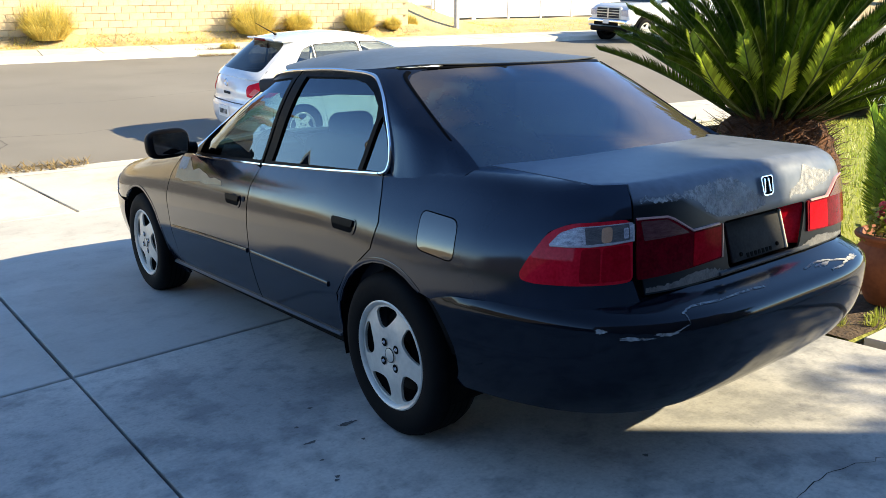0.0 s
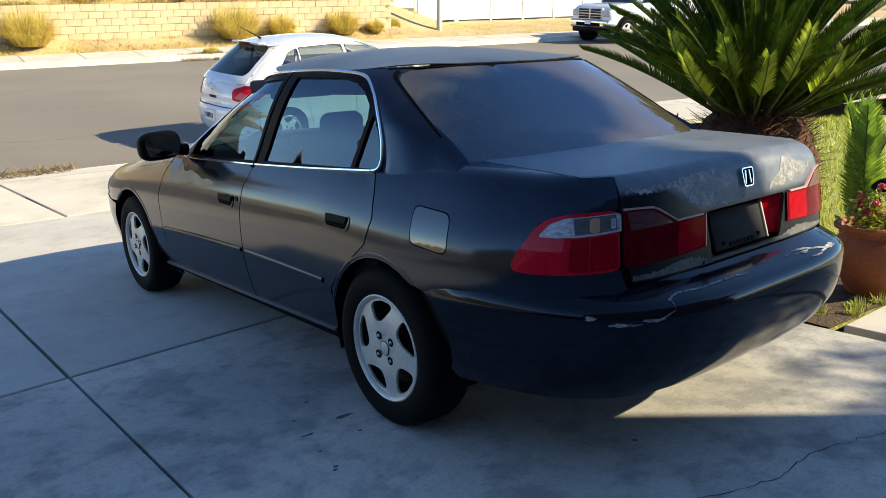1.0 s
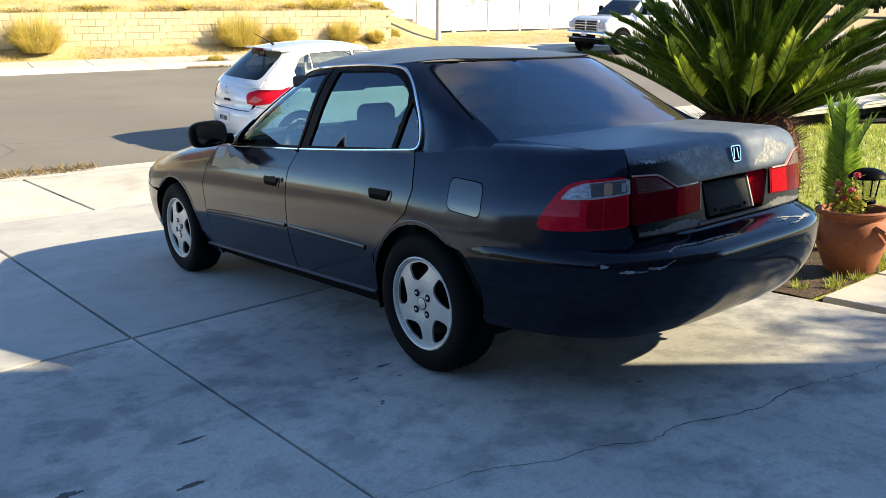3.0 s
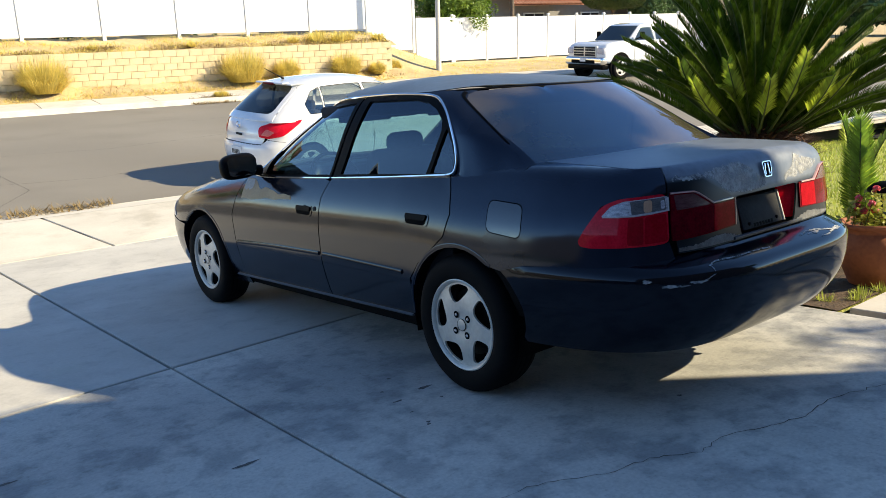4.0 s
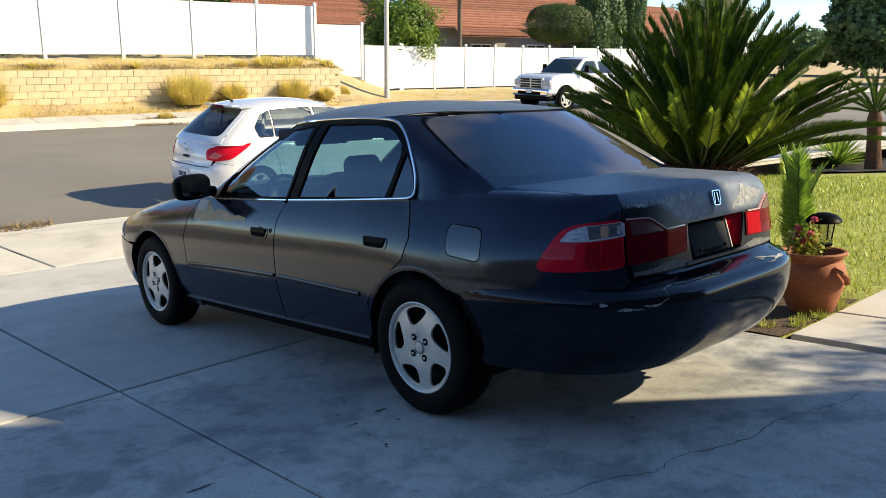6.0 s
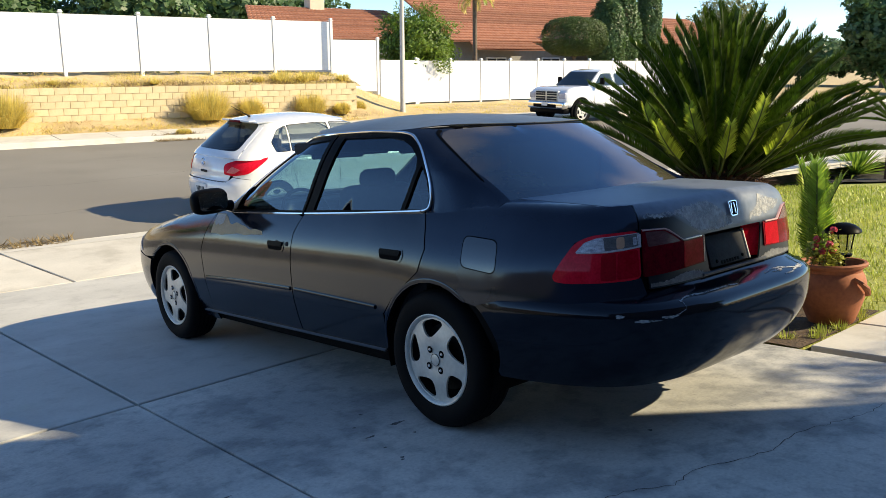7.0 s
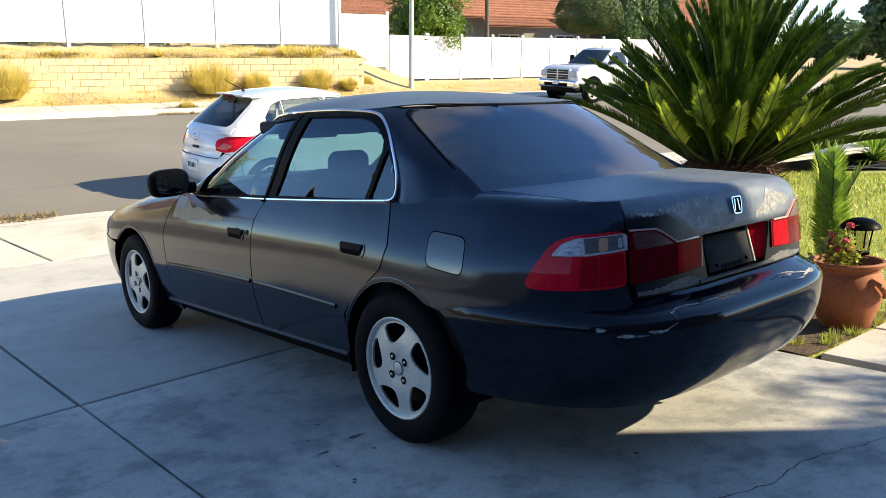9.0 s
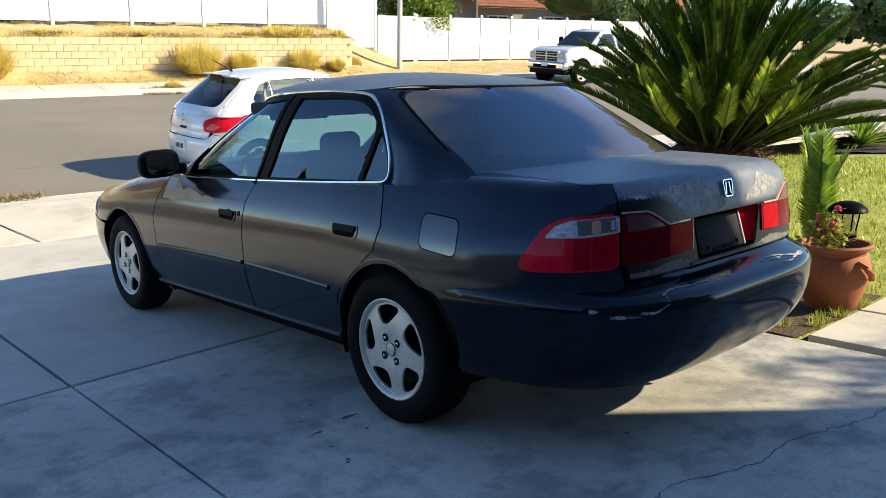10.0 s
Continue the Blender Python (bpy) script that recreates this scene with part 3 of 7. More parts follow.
# yards on either side, level with the driveway
sheet("ground_yard", [(-40, -7, -0.04), (-6.2, -7, -0.04), (-6.2, 6.1, -0.04), (-40, 6.1, -0.04)], M["yard_grass"], label="dull green grass yard beside the driveway", grid=0.6, relief=0.02, seed=8, m=DRIVE)
sheet("ground_garden", [(1.3, -12, -0.06), (30, -12, -0.06), (30, -0.64, -0.06), (1.3, -0.64, -0.06)], M["dirt"], label="dry dirt garden strip behind the walkway", grid=0.6, relief=0.02, seed=9, m=DRIVE)


def house_block(name, label, x0, x1, y0, y1, z0, z1, material, m=None):
    ob = part(name, box((x0, y0, z0), (x1, y1, z1)), material, smooth=False, m=m)
    return tagged(ob, label, "wall", kind="structure")


# the house behind the camera, whose corner shades the driveway
CORNER_X, CORNER_Y = 4.47, -5.0
house_block("wall_garage", "brown stucco house wall behind the driveway", -11, CORNER_X, CORNER_Y - 9, CORNER_Y, -1.0, 5.72, M["brown_stucco"])

# an unseen dark wall added past the yard, to darken what the doors mirror
unseen_wall = part("wall_yard_fence", box((-10.6, -9.0, -0.2), (-10.45, 6.0, 1.9), 0.01, 1), M["brown_stucco"], smooth=False, m=DRIVE)
tagged(unseen_wall, "unseen brown wall added to darken the door reflections", "wall", kind="structure")

# ---- fences across the street ----
def picket_fence(pts, posts, name="fence", label=""):
    """White vinyl privacy fence. pts: (u, v, base, top) at each post."""
    t = thing(name, STREET, label, "fence")
    for i, (u, v, z0, z1) in enumerate(pts):
        if i in posts:
            bm = box((u - 0.055, v - 0.05, z0 - 0.1), (u + 0.055, v + 0.05, z1 + 0.04), 0.008, 1)
            part("post", bm, M["vinyl"], t, smooth=False)
            bm = box((u - 0.08, v - 0.08, z1 + 0.04), (u + 0.08, v + 0.08, z1 + 0.065), 0.006, 1)
            for vv in box((u - 0.06, v - 0.06, z1 + 0.065), (u + 0.06, v + 0.06, z1 + 0.13), 0.025, 2, bm).verts:
                pass
            part("post_cap", bm, M["vinyl"], t, smooth=False)
    for (u0, v0, a0, b0), (u1, v1, a1, b1) in zip(pts, pts[1:]):
        d = Vector((u1 - u0, v1 - v0, 0))
        L = d.length
        d.normalize()
        nrm = Vector((-d.y, d.x, 0))
        z0, z1 = min(a0, a1), min(b0, b1)
        for nm, lo, hi, th in (("rail", z0 + 0.05, z0 + 0.19, 0.025), ("rail", z1 - 0.14, z1, 0.025)):
            bm = box((0.06, -th, lo), (L - 0.06, th, hi), 0.006, 1)
            part(nm, bm, M["vinyl"], t, smooth=False, m=Matrix.Translation((u0, v0, 0)) @ Matrix.Rotation(math.atan2(d.y, d.x), 4, "Z"))
        bm = box((0.06, -0.022, z0 + 0.17), (L - 0.06, 0.022, z1 - 0.12), 0.004, 1)
        part("panel", bm, M["vinyl"], t, smooth=False, m=Matrix.Translation((u0, v0, 0)) @ Matrix.Rotation(math.atan2(d.y, d.x), 4, "Z"))
    return t


pts = [(-5.95 + 2.4 * i, 18.0, 1.87, 3.72) for i in range(8)] + [(13.2, 18.0, 1.87, 3.72)]
picket_fence(pts, range(9), label="tall white vinyl privacy fence above the block wall")
picket_fence([(13.2, 18.0, 1.87, 3.72), (13.5, 20.0, 1.3, 3.2), (16.45, 20.0, 0.95, 3.12)], (1, 2), label="stepped white vinyl fence behind the corner")
picket_fence([(16.6, 20.1, 0.85, 2.45), (19.4, 21.5, 0.35, 2.3)], (1,), label="low white vinyl fence section on the slope")
picket_fence([(19.5 + 1.86 * i, 21.5, 0.32, 2.28) for i in range(11)], range(11), label="white vinyl fence with capped posts beside the driveway")

# street lamp pole
pole = thing("street_lamp", STREET @ Matrix.Translation((15.28, 16.2, 0.20)), "tall grey street lamp pole beside the sidewalk", "street lamp")
part("pole", lathe([(0.0, 0), (0.13, 0), (0.13, 0.1), (0.105, 0.14), (0.06, 8.4), (0.0, 8.4)], 16), M["steel"], pole)
part("arm", sweep([(0, 0, 8.2), (-0.1, -0.7, 8.55), (-0.2, -1.8, 8.7)], 0.03), M["steel"], pole)
part("lamp_head", box((-0.32, -2.4, 8.62), (-0.1, -1.75, 8.76), 0.05, 2), M["steel"], pole)

# ---- the black saloon ----
def smoothstep(a, b, x):
    t = min(1.0, max(0.0, (x - a) / (b - a)))
    return t * t * (3 - 2 * t)


base_z = curve1((-1.05, 0.955), (-0.92, 0.972), (-0.6, 0.990), (-0.3, 1.0), (0.1, 0.985), (0.6, 0.957), (1.1, 0.94), (2.0, 0.925), (2.5, 0.885), (3.0, 0.80), (3.35, 0.72), (3.65, 0.63))
crown = curve1((-1.0, 0.03), (-0.3, 0.04), (1.0, 0.03), (2.3, 0.06), (3.2, 0.085), (3.6, 0.05))


def lower_cap(x, y):
    return base_z(y) + crown(y) * (1 - min(1.0, (x / 0.72) ** 2))


W_low = curve1((0.16, 0.765), (0.24, 0.80), (0.30, 0.823), (0.40, 0.845), (0.50, 0.858), (0.62, 0.858), (0.70, 0.852), (0.76, 0.8445), (0.82, 0.8315), (0.88, 0.815), (1.0, 0.785))
R_body = curve1((0.28, -0.971), (0.50, -0.971), (0.72, -0.970), (0.83, -0.965), (0.93, -0.952), (1.0, -0.93))
R_low = curve1((0.28, -0.93), (0.32, -0.98), (0.38, -1.035), (0.46, -1.078), (0.54, -1.095), (0.595, -1.098), (0.612, -1.093), (0.626, -1.078), (0.645, -1.035), (0.668, -0.985), (0.68, -0.972), (0.72, -0.970), (0.83, -0.965), (0.93, -0.952), (1.0, -0.93))
F_low = curve1((0.16, 3.52), (0.25, 3.61), (0.40, 3.66), (0.55, 3.65), (0.68, 3.59), (0.80, 3.52))
body = Shell(W_low, R_body, F_low, 0.45, 2.45, 5.0, 4.6, lower_cap, curve1((-1.9, 0.035), (-1.5, 0.037), (-1.1, 0.055), (-0.8, 0.12), (-0.5, 0.28), (-0.2, 0.36), (0.1, 0.33), (0.5, 0.25), (2.0, 0.24), (2.6, 0.19), (4.0, 0.12)), curve1((-1.9, 0.024), (-1.5, 0.026), (-1.1, 0.030), (-0.85, 0.040), (-0.6, 0.072), (-0.25, 0.078), (0.1, 0.07), (0.5, 0.056), (1.9, 0.056), (2.6, 0.12), (4.0, 0.09)), 0.78)
bulge = curve1((0.16, 0.0), (0.30, 0.010), (0.45, 0.016), (0.590, 0.016), (0.605, 0.014), (0.650, 0.001), (0.70, 0.0), (1.0, 0.0))
bumper_shell = Shell(lambda z: W_low(z) + bulge(z), R_low, F_low, 0.45, 2.45, 4.1, 4.6, lower_cap, curve1((-1.9, 0.035), (-1.5, 0.037), (-1.1, 0.055), (-0.8, 0.12), (-0.5, 0.28), (-0.2, 0.36), (0.1, 0.33), (0.5, 0.25), (2.0, 0.24), (2.6, 0.19), (4.0, 0.12)), curve1((-1.9, 0.024), (-1.5, 0.026), (-1.1, 0.04), (-0.6, 0.075), (-0.25, 0.078), (0.1, 0.07), (0.5, 0.056), (1.9, 0.056), (2.6, 0.12), (4.0, 0.09)), 0.78)

W_up = curve1((0.90, 0.772), (0.95, 0.757), (1.0, 0.742), (1.15, 0.70), (1.25, 0.66), (1.31, 0.625), (1.35, 0.585))
R_up = curve1((0.95, -0.53), (1.0, -0.45), (1.15, -0.205), (1.3, 0.046), (1.36, 0.155))
F_up = curve1((0.90, 2.36), (1.0, 2.16), (1.15, 1.87), (1.30, 1.55), (1.36, 1.42))


class Cabin:
    """The skin of windows and pillars: each level's outline keeps the same rounded ends."""

    def __init__(self, W, R, F, br, bf, n_rear, n_front):
        self.W, self.R, self.F, self.br, self.bf = W, R, F, br, bf
        s = Shell(lambda z: 0.7, lambda z: -br, lambda z: 9.0, 0.0, 8.0, n_rear, 2, lambda x, y: 1.0, 0.1, 0.0, 0.5)
        self.rear = s.rear
        s = Shell(lambda z: 0.7, lambda z: -bf, lambda z: 9.0, 0.0, 8.0, n_front, 2, lambda x, y: 1.0, 0.1, 0.0, 0.5)
        self.front = s.rear

    def ends(self, z):
        return self.R(z) + self.br, self.F(z) - self.bf

    def at(self, s, z):
        yr, yf = self.ends(z)
        side = -1
        lr, lf = self.rear[-1][0], self.front[-1][0]
        if s < yr - lr:
            s, side = 2 * (yr - lr) - s, 1
        if s > yf + lf:
            s, side = 2 * (yf + lf) - s, 1
        w = self.W(z)
        if s < yr:
            cx, cy = self._uv(self.rear, yr - s)
            return Vector((side * w * cx, yr - self.br * cy, z))
        if s > yf:
            cx, cy = self._uv(self.front, s - yf)
            return Vector((side * w * cx, yf + self.bf * cy, z))
        return Vector((side * w, s, z))

    def _uv(self, tab, d):
        d = min(d, tab[-1][0])
        lo, hi = 0, len(tab) - 1
        while hi - lo > 1:
            mid = (lo + hi) // 2
            lo, hi = (mid, hi) if tab[mid][0] <= d else (lo, mid)
        t = (d - tab[lo][0]) / max(1e-9, tab[hi][0] - tab[lo][0])
        return tab[lo][1] + t * (tab[hi][1] - tab[lo][1]), tab[lo][2] + t * (tab[hi][2] - tab[lo][2])

    def off(self, s, z, d):
        e = 0.004
        a, b = self.at(s + e, z) - self.at(s - e, z), self.at(s, z + e) - self.at(s, z - e)
        n = a.cross(b)
        p = self.at(s, z)
        if n.length < 1e-9:
            return p
        n.normalize()
        if n.dot(p - Vector((0, 0.9, 0.9))) < 0:
            n = -n
        return p + n * d

    def rear_chart(self, x, z):
        """The rear window's chart: x across, z up."""
        yr, _ = self.ends(z)
        w = self.W(z)
        k = min(1.0, abs(x) / w)
        n = self.n_rear if hasattr(self, "n_rear") else 2.6
        return Vector((x, yr - self.br * (1 - k**n) ** (1 / n), z))

    def front_chart(self, x, z):
        _, yf = self.ends(z)
        w = self.W(z)
        k = min(1.0, abs(x) / w)
        return Vector((x, yf + self.bf * (1 - k**2.4) ** (1 / 2.4), z))


cabin = Cabin(W_up, R_up, F_up, 0.35, 0.5, 2.6, 2.4)

saloon = thing("sedan", DRIVE, "weathered black four-door sedan with peeling clearcoat, parked on the driveway", "car")


def both(name, fn, poly, material, parent=None, step=0.04, holes=(), thick=0.012, label="", sides=(-1, 1)):
    """The same panel on the left and the right side."""
    obs = []
    for sd in sides:
        bm = chart(fn, poly, step, holes, 0.0)
        if sd > 0:
            for v in bm.verts:
                v.co.x = -v.co.x
            bmesh.ops.reverse_faces(bm, faces=bm.faces[:])
        face_out(bm)
        if thick:
            rim_in(bm, thick)
        obs.append(part(name, bm, material, parent or saloon, label))
    return obs


def face_out(bm, centre=None):
    """Turn an open skin's faces away from the car's middle line."""
    bm.normal_update()
    tot = 0.0
    for f in bm.faces:
        c = f.calc_center_median()
        mid = centre or Vector((0, min(max(c.y, -0.2), 2.6), 0.6))
        tot += f.normal.dot(c - mid) * f.calc_area()
    if tot < 0:
        bmesh.ops.reverse_faces(bm, faces=bm.faces[:])
    bm.normal_update()


def rim_in(bm, thick):
    """Give an open skin a turned-in edge."""
    rim = [e for e in bm.edges if len(e.link_faces) == 1]
    nor = {v.index: v.normal.copy() for v in bm.verts}
    bm.verts.index_update()
    key = {}
    for e in rim:
        for v in e.verts:
            key[tuple(round(c, 6) for c in v.co)] = v.normal.copy()
    ex = bmesh.ops.extrude_edge_only(bm, edges=rim)
    for v in ex["geom"]:
        if isinstance(v, bmesh.types.BMVert):
            n = key.get(tuple(round(c, 6) for c in v.co))
            if n:
                v.co -= n * thick


def arch(cy, r, cz=0.315, lo=0.2, n=18):
    """A wheel opening's outline in (y, z)."""
    pts = []
    a0 = math.asin((lo - cz) / r)
    for i in range(n + 1):
        a = a0 + (math.pi - 2 * a0) * i / n
        pts.append((cy + r * math.cos(a), cz + r * math.sin(a)))
    return pts


def strip(fn, pts, width, material, name, parent, height=0.006, label="", sides=(-1, 1)):
    """A trim strip along a line on the skin; its top stands height off it. fn(s, z, off)."""
    for sd in sides:
        bm = bmesh.new()
        rings = []
        P = [Vector(p) for p in pts]
        for i, p in enumerate(P):
            d = (P[min(i + 1, len(P) - 1)] - P[max(i - 1, 0)]).normalized()
            nn = Vector((-d.y, d.x))
            a, b, c = p + nn * width / 2, p + nn * width / 4, p - nn * width / 4
            e = p - nn * width / 2
            ring = [fn(a.x, a.y, -0.002), fn(a.x, a.y, height * 0.6), fn(b.x, b.y, height), fn(c.x, c.y, height), fn(e.x, e.y, height * 0.6), fn(e.x, e.y, -0.002)]
            rings.append([bm.verts.new((v.x if sd < 0 else -v.x, v.y, v.z)) for v in ring])
        for a, b in zip(rings, rings[1:]):
            for i in range(5):
                bm.faces.new((a[i], a[i + 1], b[i + 1], b[i]))
        bm.faces.new(rings[0])
        bm.faces.new(rings[-1][::-1])
        face_out(bm)
        part(name, bm, material, parent, label)


G = 0.004
B = body.at
# dark inner body behind the panel gaps
liner_poly = [(body.s_rear, 0.40), (body.s_rear + 1.5, 0.40), (body.s_rear + 1.6, 0.24), (body.s_front, 0.24)] + [(body.s_front - (body.s_front - body.s_rear) * i / 60, body.top(body.s_front - (body.s_front - body.s_rear) * i / 60) - 0.03) for i in range(61)]
liner_poly += [(body.s_rear, 0.865), (body.sx(-0.262), 0.865), (body.sx(-0.262), 0.685), (body.s_rear, 0.685)]
for sd in (-1, 1):
    bm = chart(lambda s, w: body.off(s, w, -0.016), liner_poly, 0.06, [arch(0, 0.352), arch(2.715, 0.352)])
    if sd > 0:
        for v in bm.verts:
            v.co.x = -v.co.x
    face_out(bm)
    part("inner_body", bm, M["liner"], saloon)

# side panels; seams from the front door's hinge line to the rear arch
def belt(y):
    return body.top(y) - 0.016


front_seam = [(2.17, 0.20), (2.20, 0.50), (2.22, 0.66), (2.16, 0.80), (2.10, 0.90)]
mid_seam = [(1.125, 0.25), (1.14, 0.50), (1.145, 0.70), (1.14, 0.82), (1.10, 0.905)]
rear_seam = [(0.345, 0.25), (0.34, 0.48), (0.27, 0.56), (0.17, 0.635), (0.085, 0.70), (0.05, 0.80), (0.075, 0.90), (0.10, 0.955)]


def along(y0, y1, f, n=10):
    return [(y0 + (y1 - y0) * i / n, f(y0 + (y1 - y0) * i / n)) for i in range(n + 1)]


def shift(pts, dy):
    return [(y + dy, z) for y, z in pts]


sill = lambda y: 0.292 - 0.018 * (y - 0.4)
fd = shift(mid_seam[1:], G) + along(1.11, 2.09, belt)[1:] + shift(front_seam[::-1][1:-1], -G) + along(2.18, 1.13, sill)
front_doors = both("front_door", B, fd, M["paint"], label="")
rd = shift(rear_seam[1:], G) + along(0.12, 1.09, belt)[1:] + shift(mid_seam[::-1][1:-1], -G) + along(1.12, 0.36, sill)
both("rear_door", B, rd, M["paint"])
rock = [(0.34, 0.19), (2.33, 0.17), (2.33, sill(2.33) - 0.003)] + along(2.33, 0.35, lambda y: sill(y) - 0.003, 20)[1:]
# rocker is near-black, with the shade under the sill put into its colour
both("rocker_panel", lambda s, w: body.off(s, w, -0.012 - 0.25 * max(0.0, 0.29 - w)), rock, M["liner"])
# pale strip paints the light that the sill's top edge catches
strip(body.off, along(2.32, 0.38, lambda y: sill(y) - 0.002, 20), 0.011, M["faded"], "sill_edge", saloon, 0.012)

# front wing with its wheel opening
wing_arch = [p for p in arch(2.715, 0.345, n=30) if p[0] < 2.97 or p[1] > 0.56]
wing_arch = [p for p in wing_arch if not (p[0] > 2.715 and p[1] < 0.545)]
wing = shift(front_seam, G) + [(2.12, 0.91)] + [(y, body.top(y) + 0.10) for y in (2.12, 2.3, 2.5, 2.7, 2.9, 3.1, 3.25)] + [(3.3, 0.70), (3.28, 0.585), (3.10, 0.555)] + wing_arch
both("front_wing", B, wing, M["paint"])

# rear quarter: side, shoulder and the corner round to the boot's seam
s_seam, s_foot = body.sx(-0.604), body.sx(-0.56)
s_deck = min((abs(-body.at(-0.6 - 0.002 * i, body.top(-0.6 - 0.002 * i)).x - 0.609), -0.6 - 0.002 * i) for i in range(300))[1]
TL_OUT = [(s_seam + 0.006, 0.903), (-0.80, 0.890), (-0.735, 0.864), (-0.675, 0.778), (-0.652, 0.737), (-0.66, 0.718), (-0.70, 0.712), (-0.823, 0.714), (-0.95, 0.720), (s_seam * 0.7 + s_foot * 0.3 + 0.006, 0.726)]
quarter_arch = [p for p in arch(0, 0.345, lo=0.25)]
# from the door seam over the shoulder to the boot lid and down to the bumper
q = shift(rear_seam[1:], -G) + [(0.09, body.top(0.09) + 0.02), (-0.3, body.top(-0.3) + 0.03)]
q += [(sq, body.top(sq) + max(0.0, -body.at(sq, body.top(sq)).x - 0.6185)) for sq in [-0.34 - 0.03 * i for i in range(40)] if sq > s_deck + 0.012]
bend = [s_deck + (s_seam - s_deck) * k / 5 for k in range(6)]
q += [(a + 0.006, body.top(a)) for a in bend] + TL_OUT + [(s_foot + 0.012, 0.652), (body.sy(-0.7), 0.632), (-0.32, 0.58)]
qa = [p for p in quarter_arch if p[0] < 0.335 and not (p[0] < 0 and p[1] < 0.56)]
q += qa[::-1]
fuel = rounded([(-0.185, 0.874), (-0.185, 0.742), (-0.385, 0.725), (-0.385, 0.862)], 0.035)
both("rear_quarter", B, q, M["quarter"], step=0.03, holes=[fuel], sides=(-1,))
both("rear_quarter", B, q, M["quarter"], sides=(1,))
fs = rounded([(-0.189, 0.870), (-0.189, 0.746), (-0.381, 0.729), (-0.381, 0.858)], 0.033)
both("fuel_flap", lambda s, w: body.off(s, w, 0.0005), fs, M["flap"], sides=(-1,), step=0.02)

# bumpers
bs = bumper_shell
bl = [(bs.sy(-math.sqrt(0.358 ** 2 - (z - 0.315) ** 2)), z) for z in (0.30, 0.36, 0.41, 0.45, 0.49, 0.52, 0.55, 0.575, 0.594)] + [(bs.sy(-0.7), 0.648), (bs.sx(-0.604) + 0.03, 0.668), (bs.sx(-0.604) - 0.02, 0.674)]
bp = [(2 * bs.s_rear - a, b) for a, b in bl] + bl[::-1]
LEDGE = 0.28
bp = [(a, b if b < 0.62 else 0.62 + (b - 0.62) / LEDGE) for a, b in bp]
bm = chart(lambda s, w: bumper_shell.off(s, w if w < 0.62 else 0.62 + (w - 0.62) * LEDGE, 0.004), bp, 0.02)
face_out(bm)
rim_in(bm, 0.02)
part("rear_bumper", bm, M["rear_paint"], saloon, "black rear bumper with scuffed edge")
fh = [(3.05, 0.22), (3.062, 0.315), (3.04, 0.43), (2.982, 0.541), (3.10, 0.553), (3.3, 0.583)]
fb = [(2 * body.s_front - a, b) for a, b in fh] + fh[::-1]
bm = chart(lambda s, w: body.off(s, w, 0.004), fb, 0.05)
face_out(bm)
rim_in(bm, 0.02)
part("front_bumper", bm, M["paint"], saloon)

for cy in (0.0, 2.715):
    lip = [p for p in arch(cy, 0.357, lo=0.30, n=30) if not (p[0] > cy and cy > 1 and p[1] < 0.56) and not (p[0] < cy and cy < 1 and p[1] < 0.59)]
    strip(body.off, lip, 0.014, M["quarter"], "arch_lip", saloon, 0.002)

# boot lid: deck, lip and rear face in one skin
Sm = lambda s: 2 * body.s_rear - s
half = [(s_foot, 0.679), (s_seam, 0.90)] + [(a, body.top(a)) for a in bend[::-1]] + [(s_deck, body.top(s_deck) + 0.50)]
lid = half + [(s_deck + (Sm(s_deck) - s_deck) * i / 12, body.top(s_deck) + 0.50 - 0.08 * math.sin(math.pi * i / 12)) for i in range(1, 12)] + [(Sm(a), b) for a, b in half[::-1]]
PX = 0.247
recess = rounded([(body.sx(-PX), 0.850), (body.sx(-PX + 0.045), 0.695), (body.sx(PX - 0.045), 0.695), (body.sx(PX), 0.850)], 0.02)
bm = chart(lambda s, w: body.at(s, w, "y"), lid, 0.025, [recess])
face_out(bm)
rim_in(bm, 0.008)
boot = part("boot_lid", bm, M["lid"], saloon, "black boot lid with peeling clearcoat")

# bonnet
bm = bmesh.new()
rows = []
for j in range(25):
    y = 2.12 + 1.38 * j / 24
    hw = 0.70 - 0.16 * smoothstep(2.9, 3.55, y)
    rows.append([bm.verts.new((hw * (2 * i / 20 - 1), y - 0.10 * (2 * i / 20 - 1) ** 2 * smoothstep(2.6, 3.5, y), lower_cap(hw * (2 * i / 20 - 1), y) + 0.002)) for i in range(21)])
for a, b in zip(rows, rows[1:]):
    for i in range(20):
        bm.faces.new((a[i], a[i + 1], b[i + 1], b[i]))
face_out(bm)
rim_in(bm, 0.015)
part("bonnet", bm, M["faded"], saloon)

# ---- cabin ----
C = cabin.at
chrome_line = [(2.02, 0.925), (1.86, 1.06), (1.72, 1.165), (1.55, 1.255), (1.36, 1.305), (1.10, 1.33), (0.75, 1.335), (0.50, 1.325), (0.36, 1.312), (0.285, 1.282), (0.20, 1.215), (0.125, 1.115), (0.09, 1.03), (0.09, 0.985), (0.11, 0.966), (0.15, 0.96)]


def fine(pts, n=4, closed=False):
    """A smooth line through points."""
    P = [Vector(p) for p in pts]
    out = []
    k = len(P)
    for i in range(k - 1):
        p0, p1, p2, p3 = P[max(i - 1, 0)], P[i], P[i + 1], P[min(i + 2, k - 1)]
        for j in range(n):
            t = j / n
            out.append(0.5 * ((2 * p1) + (p2 - p0) * t + (2 * p0 - 5 * p1 + 4 * p2 - p3) * t * t + (3 * p1 - p0 - 3 * p2 + p3) * t**3))
    return [tuple(p) for p in out] + [tuple(P[-1])]


